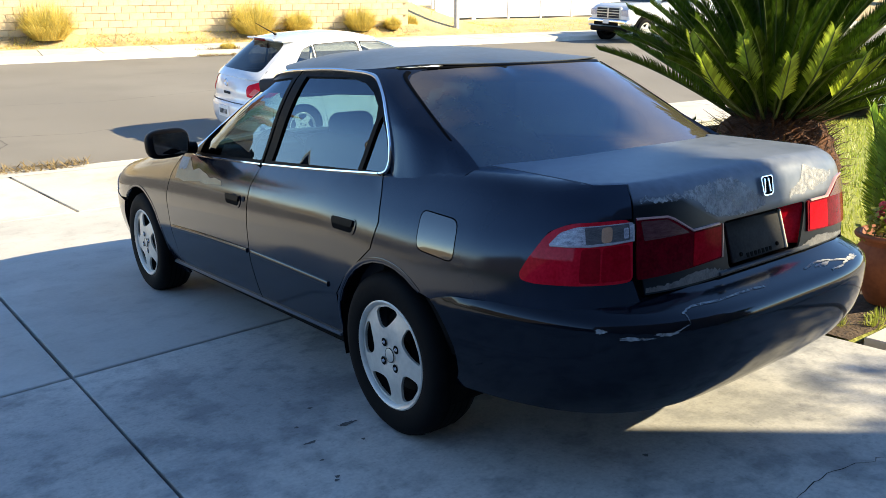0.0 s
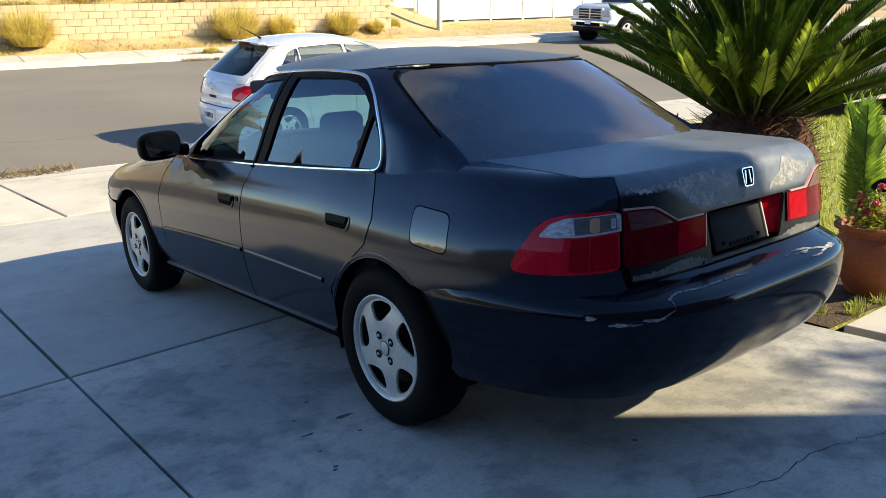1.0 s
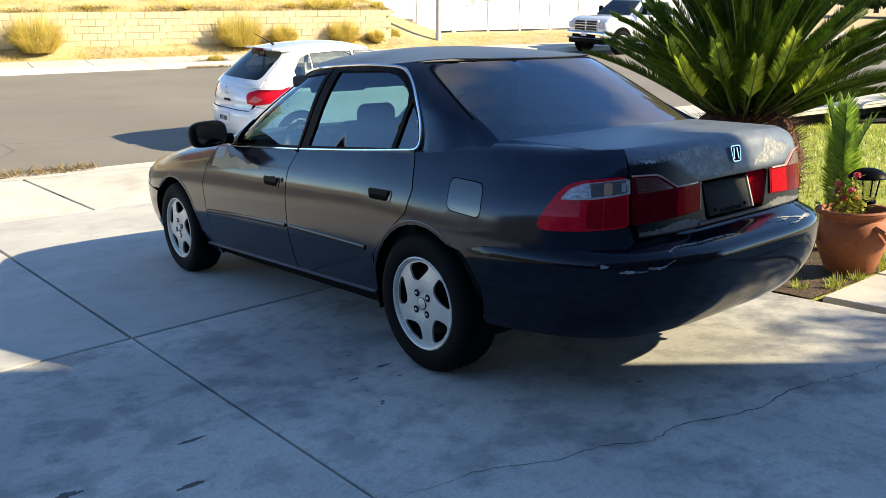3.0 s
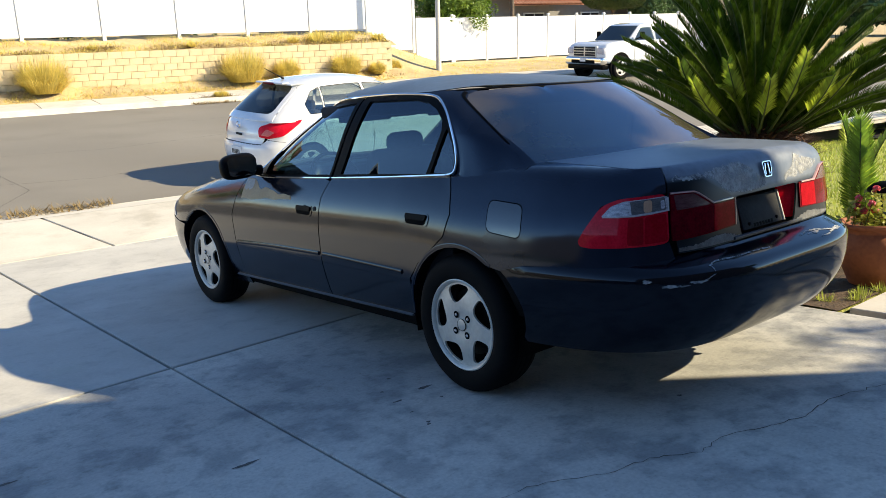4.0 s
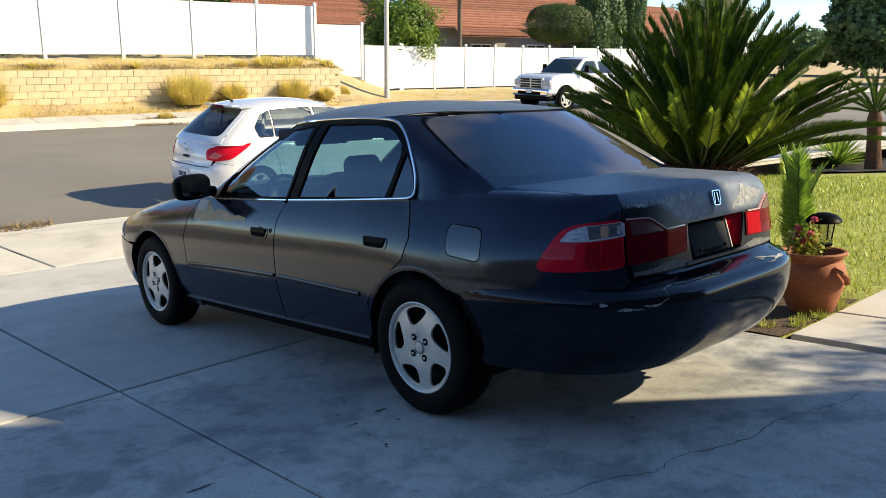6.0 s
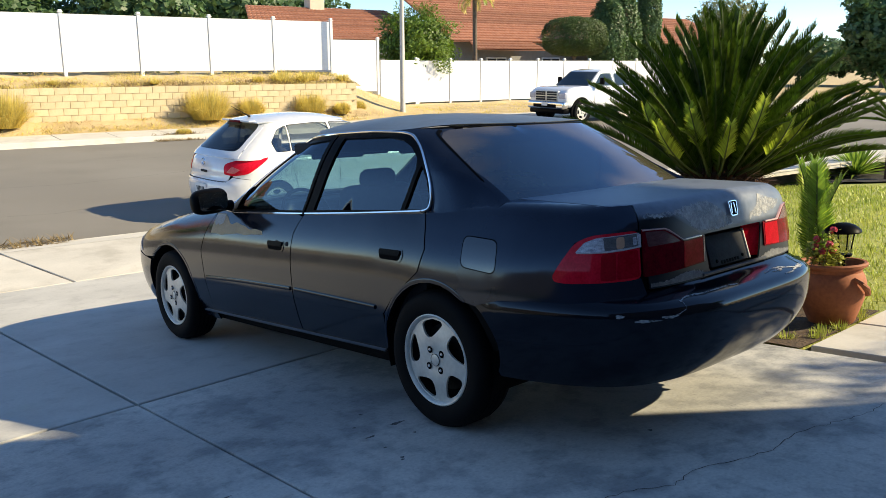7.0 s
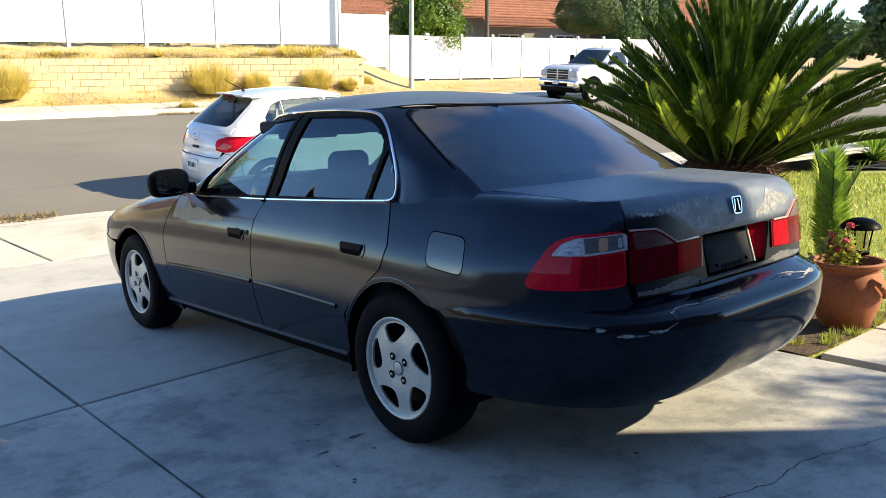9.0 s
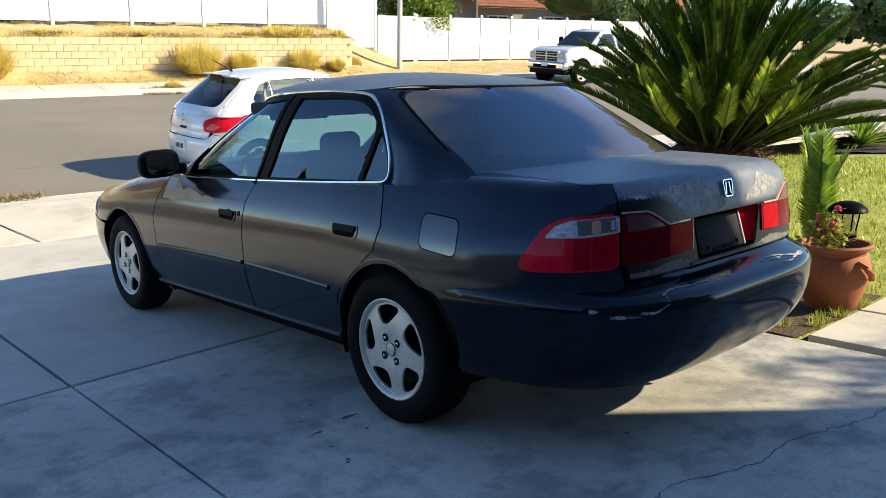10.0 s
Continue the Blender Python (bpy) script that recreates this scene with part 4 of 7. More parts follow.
# roof with pillars: rails from the gutter line inwards
ROOF_Z = 1.335
zc = curve1((0.05, 1.325), (0.12, 1.341), (0.3, 1.377), (0.5, 1.402), (0.9, 1.425), (1.2, 1.42), (1.35, 1.395), (1.46, 1.345), (1.6, 1.29))
bm = bmesh.new()
yr, yf = cabin.ends(ROOF_Z)
s0, s1 = yr - cabin.rear[-1][0], yf + cabin.front[-1][0]
cols = []
NS, NK = 90, 14
for i in range(NS + 1):
    s = s0 + (s1 - s0) * (i + 0.2) / (NS + 0.4)
    E_ = C(s, ROOF_Z)
    yc = E_.y
    col = []
    for k in range(NK + 1):
        f = k / NK
        x = E_.x * (1 - f)
        y = E_.y
        # the roof's crown falls to the rail in every direction
        edge = 1 - abs(x) / max(1e-6, W_up(ROOF_Z))
        z_mid = zc(y)
        z = ROOF_Z + (z_mid - ROOF_Z) * (1 - (1 - min(1.0, edge)) ** 2.6)
        col.append((x, y, z))
    cols.append(col)
ids = [[bm.verts.new(p) for p in col] for col in cols]
for a, b in zip(ids, ids[1:]):
    for k in range(NK):
        bm.faces.new((a[k], b[k], b[k + 1], a[k + 1]))
mirrored(bm)
bmesh.ops.remove_doubles(bm, verts=bm.verts[:], dist=0.0008)
face_out(bm, Vector((0, 0.8, 0.5)))
rim_in(bm, 0.004)
part("roof", bm, M["faded"], saloon, "sun-faded black roof")

# rear window's edge in (x, z), wider below
rw_edge = [(-0.665, 1.005), (-0.655, 1.06), (-0.63, 1.16), (-0.60, 1.25), (-0.575, 1.30), (-0.545, 1.320)]
rw = [(-0.645, 0.992)] + rw_edge[1:] + [(-0.3, 1.329), (0, 1.330), (0.3, 1.329)] + [(-x, z) for x, z in rw_edge[::-1][:-1]] + [(0.645, 0.992)] + [(0.4, 1.0), (0, 1.005), (-0.4, 1.0)]


def rear_s(x, z):
    """The cabin skin's s for a point x across at height z at the rear."""
    yr_, _ = cabin.ends(z)
    w = W_up(z)
    for d, cx, cy in cabin.rear:
        if cx * w <= abs(x):
            return yr_ - d
    return yr_ - cabin.rear[-1][0]


def front_s(x, z):
    _, yf_ = cabin.ends(z)
    w = W_up(z)
    for d, cx, cy in cabin.front:
        if cx * w <= abs(x):
            return yf_ + d
    return yf_ + cabin.front[-1][0]


# C pillars between side window and rear window
zs_ = [0.955, 0.975, 1.0, 1.03, 1.06, 1.1, 1.14, 1.18, 1.22, 1.26, 1.29, 1.31, 1.325, ROOF_Z]
edge_x = curve1((0.93, -0.66), (1.005, -0.655), (1.06, -0.648), (1.16, -0.625), (1.25, -0.597), (1.30, -0.568), (1.325, -0.50), (1.34, -0.40))
win_y = curve1((0.93, 0.13), (0.985, 0.086), (1.03, 0.086), (1.115, 0.121), (1.215, 0.196), (1.282, 0.281), (1.312, 0.371), (1.335, 0.55))
def shoulder_z(x, y):
    """Height of the lower body's skin at a plan point near the shoulder, x from the middle."""
    sq = body.sy(y)
    t0 = body.top(sq)
    if -body.at(sq, t0).x >= x:
        return lower_cap(x, y)
    lo_, hi_ = t0 - 0.30, t0
    for _ in range(30):
        mid = (lo_ + hi_) / 2
        if -body.at(sq, mid).x > x:
            lo_ = mid
        else:
            hi_ = mid
    return lo_


Z_FOOT = 1.13
for sd in (-1, 1):
    bm = bmesh.new()
    rows = []
    for z in [z for z in zs_[::-1] if z > Z_FOOT]:
        a, b = win_y(z), rear_s(edge_x(z), z)
        rows.append([C(a + (b - a) * i / 16, z) for i in range(17)])
    foot_rows = [[] for _ in range(11)]
    a, b = win_y(Z_FOOT), rear_s(edge_x(Z_FOOT), Z_FOOT)
    a1, b1 = win_y(0.985), rear_s(edge_x(1.0), 1.0)
    for i in range(17):
        f = i / 16
        p0 = C(a + (b - a) * f, Z_FOOT)
        ss = a1 + (b1 - a1) * f
        q0 = C(ss, 1.0)
        nh = cabin.off(ss, 1.0, 1.0) - q0
        nh.z = 0
        nh.normalize()
        reach = 0.002 + 0.062 * smoothstep(0.0, 0.3, f) * (1 - 0.55 * smoothstep(0.75, 1.0, f))
        q1 = q0 + nh * reach
        q1.z = shoulder_z(-q1.x, q1.y) - 0.0015 if f > 0.05 else 0.955
        q2 = q0 + nh * reach * 0.35
        q2.z = q1.z + 0.012 * smoothstep(0.0, 0.3, f) if f > 0.05 else 1.0
        down = (C(a1 + (b1 - a1) * f, 1.03) - p0).normalized()
        c1 = p0 + down * 0.07
        for j in range(11):
            t = (j + 1) / 11
            foot_rows[j].append(p0 * (1 - t) ** 3 + c1 * 3 * t * (1 - t) ** 2 + q2 * 3 * t * t * (1 - t) + q1 * t ** 3)
    rows.append([C(a + (b - a) * i / 16, Z_FOOT) for i in range(17)])
    rows += foot_rows
    rows = [[bm.verts.new((p.x if sd < 0 else -p.x, p.y, p.z)) for p in row] for row in rows]
    for ra, rb in zip(rows, rows[1:]):
        for i in range(16):
            bm.faces.new((ra[i], ra[i + 1], rb[i + 1], rb[i]))
    face_out(bm)
    rim_in(bm, 0.02)
    part("rear_pillar", bm, M["quarter"], saloon)
    # windscreen pillars
    bm = bmesh.new()
    rows = []
    for z in (0.90, 0.95, 1.0, 1.06, 1.12, 1.18, 1.24, 1.28, 1.31, ROOF_Z):
        ch = curve1((0.90, 2.06), (1.06, 1.87), (1.165, 1.73), (1.255, 1.56), (1.305, 1.38), (1.335, 1.08))(z)
        b = front_s(-0.60 + 0.12 * (z - 0.9) / 0.435, z)
        row = []
        for i in range(7):
            p = C(ch + (b - ch) * i / 6, z)
            row.append(bm.verts.new((p.x if sd < 0 else -p.x, p.y, p.z)))
        rows.append(row)
    for a, b in zip(rows, rows[1:]):
        for i in range(6):
            bm.faces.new((a[i], a[i + 1], b[i + 1], b[i]))
    face_out(bm)
    rim_in(bm, 0.02)
    part("windscreen_pillar", bm, M["paint"], saloon)

bm = chart(cabin.rear_chart, rw, 0.05)
face_out(bm)
rg = part("rear_window", bm, M["rear_glass"], saloon, "dark tinted rear window")
seal = fine([(-0.655, 0.985)] + rw_edge[1:], 4)
strip(lambda a, b, d: cabin.rear_chart(a, b) + Vector((0, -0.5, 0.85)) * d, seal, 0.008, M["trim"], "window_seal", rg, 0.004)
top_seal = [(-0.56 + 1.12 * i / 40, 1.331) for i in range(41)]
strip(lambda a, b, d: cabin.rear_chart(a, b) + Vector((0, -0.5, 0.85)) * d, top_seal, 0.006, M["trim"], "window_seal", rg, 0.003, sides=(-1,))
ws = [(-0.66, 0.93), (0.66, 0.93), (0.55, 1.30), (0.50, 1.335), (0, 1.345), (-0.50, 1.335), (-0.55, 1.30)]
bm = chart(cabin.front_chart, ws, 0.06)
face_out(bm)
wsg = part("windscreen", bm, M["clear_glass"], saloon)
wsg.visible_shadow = False

# side windows: black frames, glass a little behind
front_glass = [(1.01, 1.308), (1.30, 1.292), (1.48, 1.252), (1.62, 1.192), (1.76, 1.095), (1.90, 0.955), (1.93, 0.925), (1.55, 0.927), (1.135, 0.937)]
rear_glass_ = [(0.30, 0.962), (0.232, 1.15), (0.24, 1.20), (0.30, 1.25), (0.38, 1.285), (0.5, 1.305), (0.89, 1.312), (1.03, 0.941)]
quarter_glass = [(0.27, 0.965), (0.21, 1.14), (0.195, 1.165), (0.145, 1.10), (0.112, 1.03), (0.112, 0.985), (0.13, 0.968)]
cut = fine(chrome_line, 3)
frame_poly = [(y, z) for y, z in cut] + [(0.6, 0.935), (1.09, 0.915), (1.6, 0.905), (2.0, 0.90)]
for k, holes_, yy in ((0, [front_glass], (1.02, 3)), (1, [rear_glass_, quarter_glass], (-1, 1.02))):
    div = curve1((0.90, 1.13), (0.93, 1.125), (1.335, 0.965), (1.4, 0.945))
    if k == 0:
        poly = [p for p in frame_poly if p[0] > div(p[1])] + [(1.128, 0.915)]
        poly = [p for p in frame_poly[:len(cut)] if p[0] > div(p[1])] + [(0.968, 1.332), (1.125, 0.918)] + [(1.6, 0.905), (2.0, 0.90)]
    else:
        poly = [(0.955, 1.333)] + [p for p in frame_poly[:len(cut)] if p[0] < div(p[1]) - 0.03] + [(0.6, 0.938), (1.105, 0.918)]
    both("window_frame", lambda s, w: cabin.off(s, w, -0.003), poly, M["trim"], saloon, 0.03, holes_, 0.018)
    for h in holes_:
        both("window_glass", lambda s, w: cabin.off(s, w, -0.012), h, M["side_glass"], saloon, 0.05, thick=0)
strip(cabin.off, fine(chrome_line, 4), 0.010, M["chrome"], "chrome_strip", saloon, 0.010)
strip(lambda s, w, d: cabin.off(s, w, d), fine([(0.14, 0.96), (0.6, 0.938), (1.09, 0.920)], 6), 0.011, M["chrome"], "chrome_strip", saloon, 0.012)
strip(lambda s, w, d: cabin.off(s, w, d), fine([(1.11, 0.919), (1.6, 0.909), (2.03, 0.905)], 6), 0.011, M["chrome"], "chrome_strip", saloon, 0.012)
# door mouldings
strip(body.off, fine([(0.40, 0.505), (0.75, 0.512), (1.115, 0.517)], 5), 0.022, M["rear_paint"], "door_moulding", saloon, 0.008)
strip(body.off, fine([(1.16, 0.517), (1.7, 0.508), (2.17, 0.49)], 5), 0.022, M["rear_paint"], "door_moulding", saloon, 0.008)

# ---- wheels ----
def build_wheel(parent, x, y, turn=0.0):
    """Tyre and five-spoke alloy; made about the x axis with the outer face to -x."""
    side = -1 if x < 0 else 1
    to_x = Matrix.Rotation(radians(-90), 4, "Y")
    w = new("wheel")
    w.parent = parent
    w.matrix_basis = Matrix.Translation((x, y, 0.31)) @ (Matrix.Rotation(math.pi, 4, "Z") if side > 0 else Matrix.Identity(4)) @ Matrix.Rotation(radians(turn), 4, "X")
    prof = [(0.19, -0.09), (0.20, -0.098), (0.25, -0.104), (0.285, -0.098), (0.303, -0.082), (0.310, -0.06), (0.312, -0.03), (0.3125, 0.0), (0.312, 0.03), (0.310, 0.06), (0.303, 0.082), (0.285, 0.098), (0.262, 0.103), (0.235, 0.101), (0.214, 0.096), (0.200, 0.086)]
    bm = lathe(prof, 64, m=to_x)
    face = part("tyre", bm, M["rubber"], w)
    # tread grooves
    bm = bmesh.new()
    for zz in (-0.045, -0.015, 0.015, 0.045):
        lathe([(0.3132, zz - 0.004), (0.3132, zz + 0.004)], 64, bm, to_x)
    part("tread_groove", bm, M["liner"], w)
    bm = lathe([(0.206, 0.088), (0.208, 0.094), (0.203, 0.097), (0.196, 0.094), (0.190, 0.084), (0.188, 0.076)], 64, m=to_x)
    rim = part("rim", bm, M["alloy"], w)
    # the wheel openings' shade is put into the barrel's near-black colour
    part("barrel", lathe([(0.188, 0.076), (0.187, 0.060), (0.180, 0.0), (0.180, -0.09)], 48, m=to_x), M["disc"], w, "inner rim barrel, near-black for the shade inside")

    def dish(a, b):
        r = math.hypot(a, b)
        d = 0.081 + 0.010 * smoothstep(0.19, 0.10, r) - 0.004 * smoothstep(0.075, 0.04, r)
        return Vector((-d, a, b))

    circle = lambda r, n: [(r * math.cos(2 * math.pi * i / n), r * math.sin(2 * math.pi * i / n)) for i in range(n)]
    holes = []
    for k in range(5):
        a0 = 2 * math.pi * k / 5
        loop = []
        for r, da in ((0.104, -0.11), (0.103, 0.07), (0.116, 0.24), (0.145, 0.35), (0.172, 0.37), (0.182, 0.27), (0.184, 0.0), (0.182, -0.30), (0.172, -0.39), (0.148, -0.34), (0.122, -0.26)):
            da = 1.10 * da + 2.2 * (r - 0.14)
            loop.append((r * math.cos(a0 + da), r * math.sin(a0 + da)))
        holes.append(rounded(loop, 0.012, 2))
    bm = chart(dish, circle(0.193, 60), 0.014, holes)
    face_out(bm, Vector((0.3, 0, 0)))
    rim_in(bm, 0.010)
    spk = part("spokes", bm, M["alloy"], w)
    part("centre_cap", lathe([(0.0, 0.0925), (0.024, 0.0925), (0.029, 0.090), (0.031, 0.080)], 24, m=to_x), M["alloy"], w)
    part("cap_ring", lathe([(0.026, 0.0926), (0.0275, 0.0932), (0.029, 0.0905)], 24, m=to_x), M["disc"], w)
    for k in range(4):
        a = math.pi / 4 + math.pi / 2 * k
        nut = lathe([(0.0, 0.097), (0.006, 0.096), (0.0085, 0.092), (0.0085, 0.075)], 6, m=Matrix.Translation((0, 0.054 * math.cos(a), 0.054 * math.sin(a))) @ to_x)
        part("wheel_nut", nut, M["chrome"], w)
        # flat near-black ring paints the shade of the nut's recess
        part("nut_recess", lathe([(0.007, 0.0912), (0.0165, 0.0914)], 16, m=Matrix.Translation((0, 0.054 * math.cos(a), 0.054 * math.sin(a))) @ to_x), M["liner"], w)
    # added dark disc and darkened brake iron hold the shade behind the spokes
    part("hub_backing", lathe([(0.0, 0.012), (0.178, 0.012)], 32, m=to_x), M["liner"], w)
    part("brake_disc", lathe([(0.04, 0.02), (0.15, 0.02), (0.15, 0.0), (0.0, 0.0)], 32, m=to_x), M["disc"], w)
    return w


for x, y, turn in ((-0.755, 0, 8), (-0.76, 2.715, 26), (0.755, 0, 40), (0.76, 2.715, 11)):
    build_wheel(saloon, x, y, turn)
# wheel wells and floor
for y in (0.0, 2.715):
    for sd in (-1, 1):
        bm = bmesh.new()
        rings = []
        for xx in (0.835, 0.55):
            rings.append([bm.verts.new((sd * xx, p[0], p[1])) for p in arch(y, 0.352, lo=0.22)])
        for i in range(len(rings[0]) - 1):
            bm.faces.new((rings[0][i], rings[0][i + 1], rings[1][i + 1], rings[1][i]))
        part("wheel_well", bm, M["liner"], saloon)
part("floor_pan", box((-0.62, -0.75, 0.33), (0.62, 3.2, 0.39), 0.02), M["liner"], saloon, smooth=False)

# ---- lamps, plate, badge, mirrors and handles of the sedan ----
def lens(name, base, c2, coat=0.0):
    return surf(name, base, c2, 30, 0.10, 0.06, coat=coat, coat_rough=0.03, fine=4, depth=0.001, rvar=0.05, spec=0.03)


M["red_lens"] = lens("red_lamp_lens", (0.52, 0.003, 0.016), (0.70, 0.012, 0.035), 0.35)
M["stop_lens"] = lens("stop_lamp_lens", (0.26, 0.001, 0.008), (0.40, 0.003, 0.014), 0.35)
M["inner_red_lens"] = lens("inner_red_lamp_lens", (0.30, 0.001, 0.008), (0.46, 0.004, 0.018), 0.0)
M["dark_red_lens"] = lens("dark_red_lamp_lens", (0.075, 0.0006, 0.005), (0.16, 0.001, 0.010), 0.1)
M["clear_lens"] = surf("clear_ribbed_lens", (0.16, 0.16, 0.20), (0.72, 0.70, 0.76), 44, 0.15, 0.2, coat=0.5, stretch=(1, 1, 3), depth=0.002)
M["smoke_lens"] = surf("smoked_lens", (0.06, 0.014, 0.022), (0.12, 0.04, 0.05), 40, 0.2, 0.2, coat=0.3, stretch=(1, 1, 6), depth=0.002)
M["grey_lens"] = surf("smoked_clear_lens", (0.05, 0.05, 0.06), (0.16, 0.155, 0.165), 30, 0.12, 0.2, coat=0.5, stretch=(1, 1, 5), depth=0.002)
M["amber_lens"] = surf("amber_lens", (0.50, 0.26, 0.16), (0.60, 0.34, 0.22), 40, 0.15, 0.2, coat=1.0)
M["pale_edge"] = surf("pale_lens_edge", (0.42, 0.36, 0.38), (0.60, 0.54, 0.55), 20, 0.2, 0.0)
M["plate"] = surf("dark_plate_backing", (0.022, 0.023, 0.026), (0.045, 0.047, 0.051), 18, 0.65, 0.1, depth=0.001, spec=0.08)


def lamp_piece(poly, off, material, name="lens", parent=None, step=0.02, thick=0.008, sides=(-1, 1), label=""):
    return both(name, lambda a, b: body.off(a, b, off), poly, material, parent or saloon, step, (), thick, label, sides)


for sd in (-1, 1):
    outer = lamp_piece(rounded(TL_OUT, 0.030, 4), 0.003, M["red_lens"], "tail_lamp", sides=(sd,), label="red tail lamp with a clear upper band", thick=0.02)[0]
    lamp_piece(rounded([(-0.738, 0.826), (-0.772, 0.864), (-0.82, 0.881), (-0.980, 0.894), (-0.986, 0.842), (-0.86, 0.827)], 0.008, 2), 0.0045, M["clear_lens"], "clear_lens", outer, sides=(sd,), thick=0.003)
    lamp_piece(rounded([(-0.850, 0.832), (-0.842, 0.880), (-0.968, 0.890), (-0.974, 0.845)], 0.004, 2), 0.0055, M["grey_lens"], "reversing_lens", outer, sides=(sd,), thick=0.002)
    lamp_piece(rounded([(-0.892, 0.838), (-0.890, 0.880), (-0.920, 0.883), (-0.922, 0.840)], 0.010, 3), 0.0065, M["amber_lens"], "amber_reflector", outer, sides=(sd,), thick=0.002)
    lamp_piece(rounded([(-0.955, 0.848), (-0.952, 0.878), (-0.966, 0.880), (-0.969, 0.850)], 0.004, 2), 0.0068, M["clear_lens"], "clear_lens", outer, sides=(sd,), thick=0.002)
    lamp_piece(rounded([(-0.838, 0.722), (-0.838, 0.820), (-0.892, 0.824), (-0.896, 0.724)], 0.012, 3), 0.0042, M["stop_lens"], "stop_lens", outer, sides=(sd,), thick=0.003)
    si = body.sx(-0.250)
    side_ = [(sd * x, y, z) for z in (0.704, 0.846) for x, y in ((0.253, -0.968), (0.172, -0.905), (0.176, -0.900), (0.257, -0.963))]
    bm = from_lists([Vector(p) for p in side_], [(0, 1, 5, 4), (1, 2, 6, 5), (2, 3, 7, 6), (3, 0, 4, 7), (4, 5, 6, 7), (3, 2, 1, 0)])
    bmesh.ops.recalc_face_normals(bm, faces=bm.faces[:])
    part("lamp_side", bm, M["red_lens"], outer, smooth=False)
    lamp_piece(rounded([(-0.900, 0.726), (-0.898, 0.824), (-0.975, 0.832), (-0.985, 0.732)], 0.010, 3), 0.0042, M["inner_red_lens"], "red_lens", outer, sides=(sd,), thick=0.003)
    strip(lambda a, b, d: body.off(a, b, d), [(-0.745, 0.826), (-0.80, 0.826), (-0.86, 0.828), (-0.92, 0.834), (-0.985, 0.842), (-0.981, 0.888)], 0.006, M["pale_edge"], "lens_edge", outer, 0.008, sides=(sd,))
    s_in = s_seam * 0.7 + s_foot * 0.3 - 0.006
    TL_IN = [(s_seam - 0.006, 0.903), (-1.095, 0.901), (-1.118, 0.893), (-1.20, 0.848), (si + 0.02, 0.850), (si, 0.846), (si - 0.002, 0.742), (s_in, 0.728)]
    inner = lamp_piece(rounded(TL_IN, 0.006, 2), 0.006, M["dark_red_lens"], "boot_lamp", sides=(sd,), label="dark red lamp set in the boot lid", thick=0.01)[0]
    lamp_piece(rounded([(-1.205, 0.838), (si + 0.012, 0.840), (si + 0.008, 0.748), (-1.205, 0.740)], 0.005, 2), 0.0075, M["inner_red_lens"], "red_lens", inner, sides=(sd,), thick=0.002)
    lamp_piece(rounded([(s_seam - 0.02, 0.893), (-1.093, 0.891), (-1.183, 0.843), (s_in - 0.012, 0.838)], 0.005, 2), 0.0075, M["smoke_lens"], "reversing_lens", inner, sides=(sd,), thick=0.002)
    edge = surf("pink_lens_edge", (0.55, 0.30, 0.30), (0.70, 0.42, 0.40), 20, 0.15, 0.0, coat=1.0) if sd < 0 else edge
    strip(lambda a, b, d: body.off(a, b, d), [(s_seam - 0.008, 0.900), (-1.095, 0.898), (-1.118, 0.890), (-1.20, 0.846), (si + 0.02, 0.848)], 0.008, edge, "lens_edge", inner, 0.010, sides=(sd,))
    if sd < 0:
        strip(lambda a, b, d: body.off(a, b, d), [(si + 0.001, 0.846), (si - 0.001, 0.744)], 0.006, edge, "lens_edge", inner, 0.008, sides=(sd,))

# number plate recess, dealer plate and its chrome lower lip
rec = box((-PX - 0.009, -0.958, 0.688), (PX + 0.009, -0.868, 0.860))
bmesh.ops.delete(rec, geom=[f for f in rec.faces if f.normal.y < -0.9], context="FACES_ONLY")
bmesh.ops.reverse_faces(rec, faces=rec.faces[:])
part("plate_recess", rec, M["trim"], boot, smooth=False)
plate_tilt = Matrix.Translation((0, -0.952, 0.700)) @ Matrix.Rotation(radians(-16), 4, "X") @ Matrix.Translation((0, 0.957, -0.703))
bm = box((-0.152, -0.957, 0.703), (0.152, -0.945, 0.836), 0.006, 2)
pl = part("licence_plate", bm, M["plate"], saloon, "blank dark plastic plate holder with bolts", m=plate_tilt)
for x in (-0.105, 0.105):
    part("bolt", lathe([(0.0, 0.005), (0.006, 0.005), (0.008, 0.0)], 10, m=Matrix.Translation((x, -0.957, 0.725)) @ Matrix.Rotation(radians(90), 4, "X")), M["liner"], pl)
for i in range(7):
    part("raised_mark", box((-0.075 + 0.022 * i, -0.9585, 0.709), (-0.061 + 0.022 * i, -0.956, 0.724), 0.001, 1), M["liner"], pl, smooth=False)
strip(lambda a, b, d: body.off(a, b, d), [(body.sx(-PX - 0.01) + (body.sx(PX + 0.01) - body.sx(-PX - 0.01)) * i / 12, 0.690) for i in range(13)], 0.012, M["faded"], "plate_lip", boot, 0.010, sides=(-1,))
part("plate_edge", box((0.152, -0.962, 0.703), (0.162, -0.946, 0.836), 0.002, 1), M["steel"], pl, smooth=False)
# badge: a chrome ring with two uprights
bx, bz = 0.005, 0.931
by = body.at(body.sx(0.005), bz).y
ring = rounded([(-0.034, 0.031), (0.034, 0.031), (0.027, -0.033), (-0.027, -0.033)], 0.013, 4)
ring_in = [(x * 0.885, z * 0.885) for x, z in ring]
_out = body.off(body.sx(0.005), bz, 1.0) - body.at(body.sx(0.005), bz)
tilt = Matrix.Translation((bx, by - 0.001, bz)) @ Matrix.Rotation(-math.atan2(_out.z, -_out.y), 4, "X")
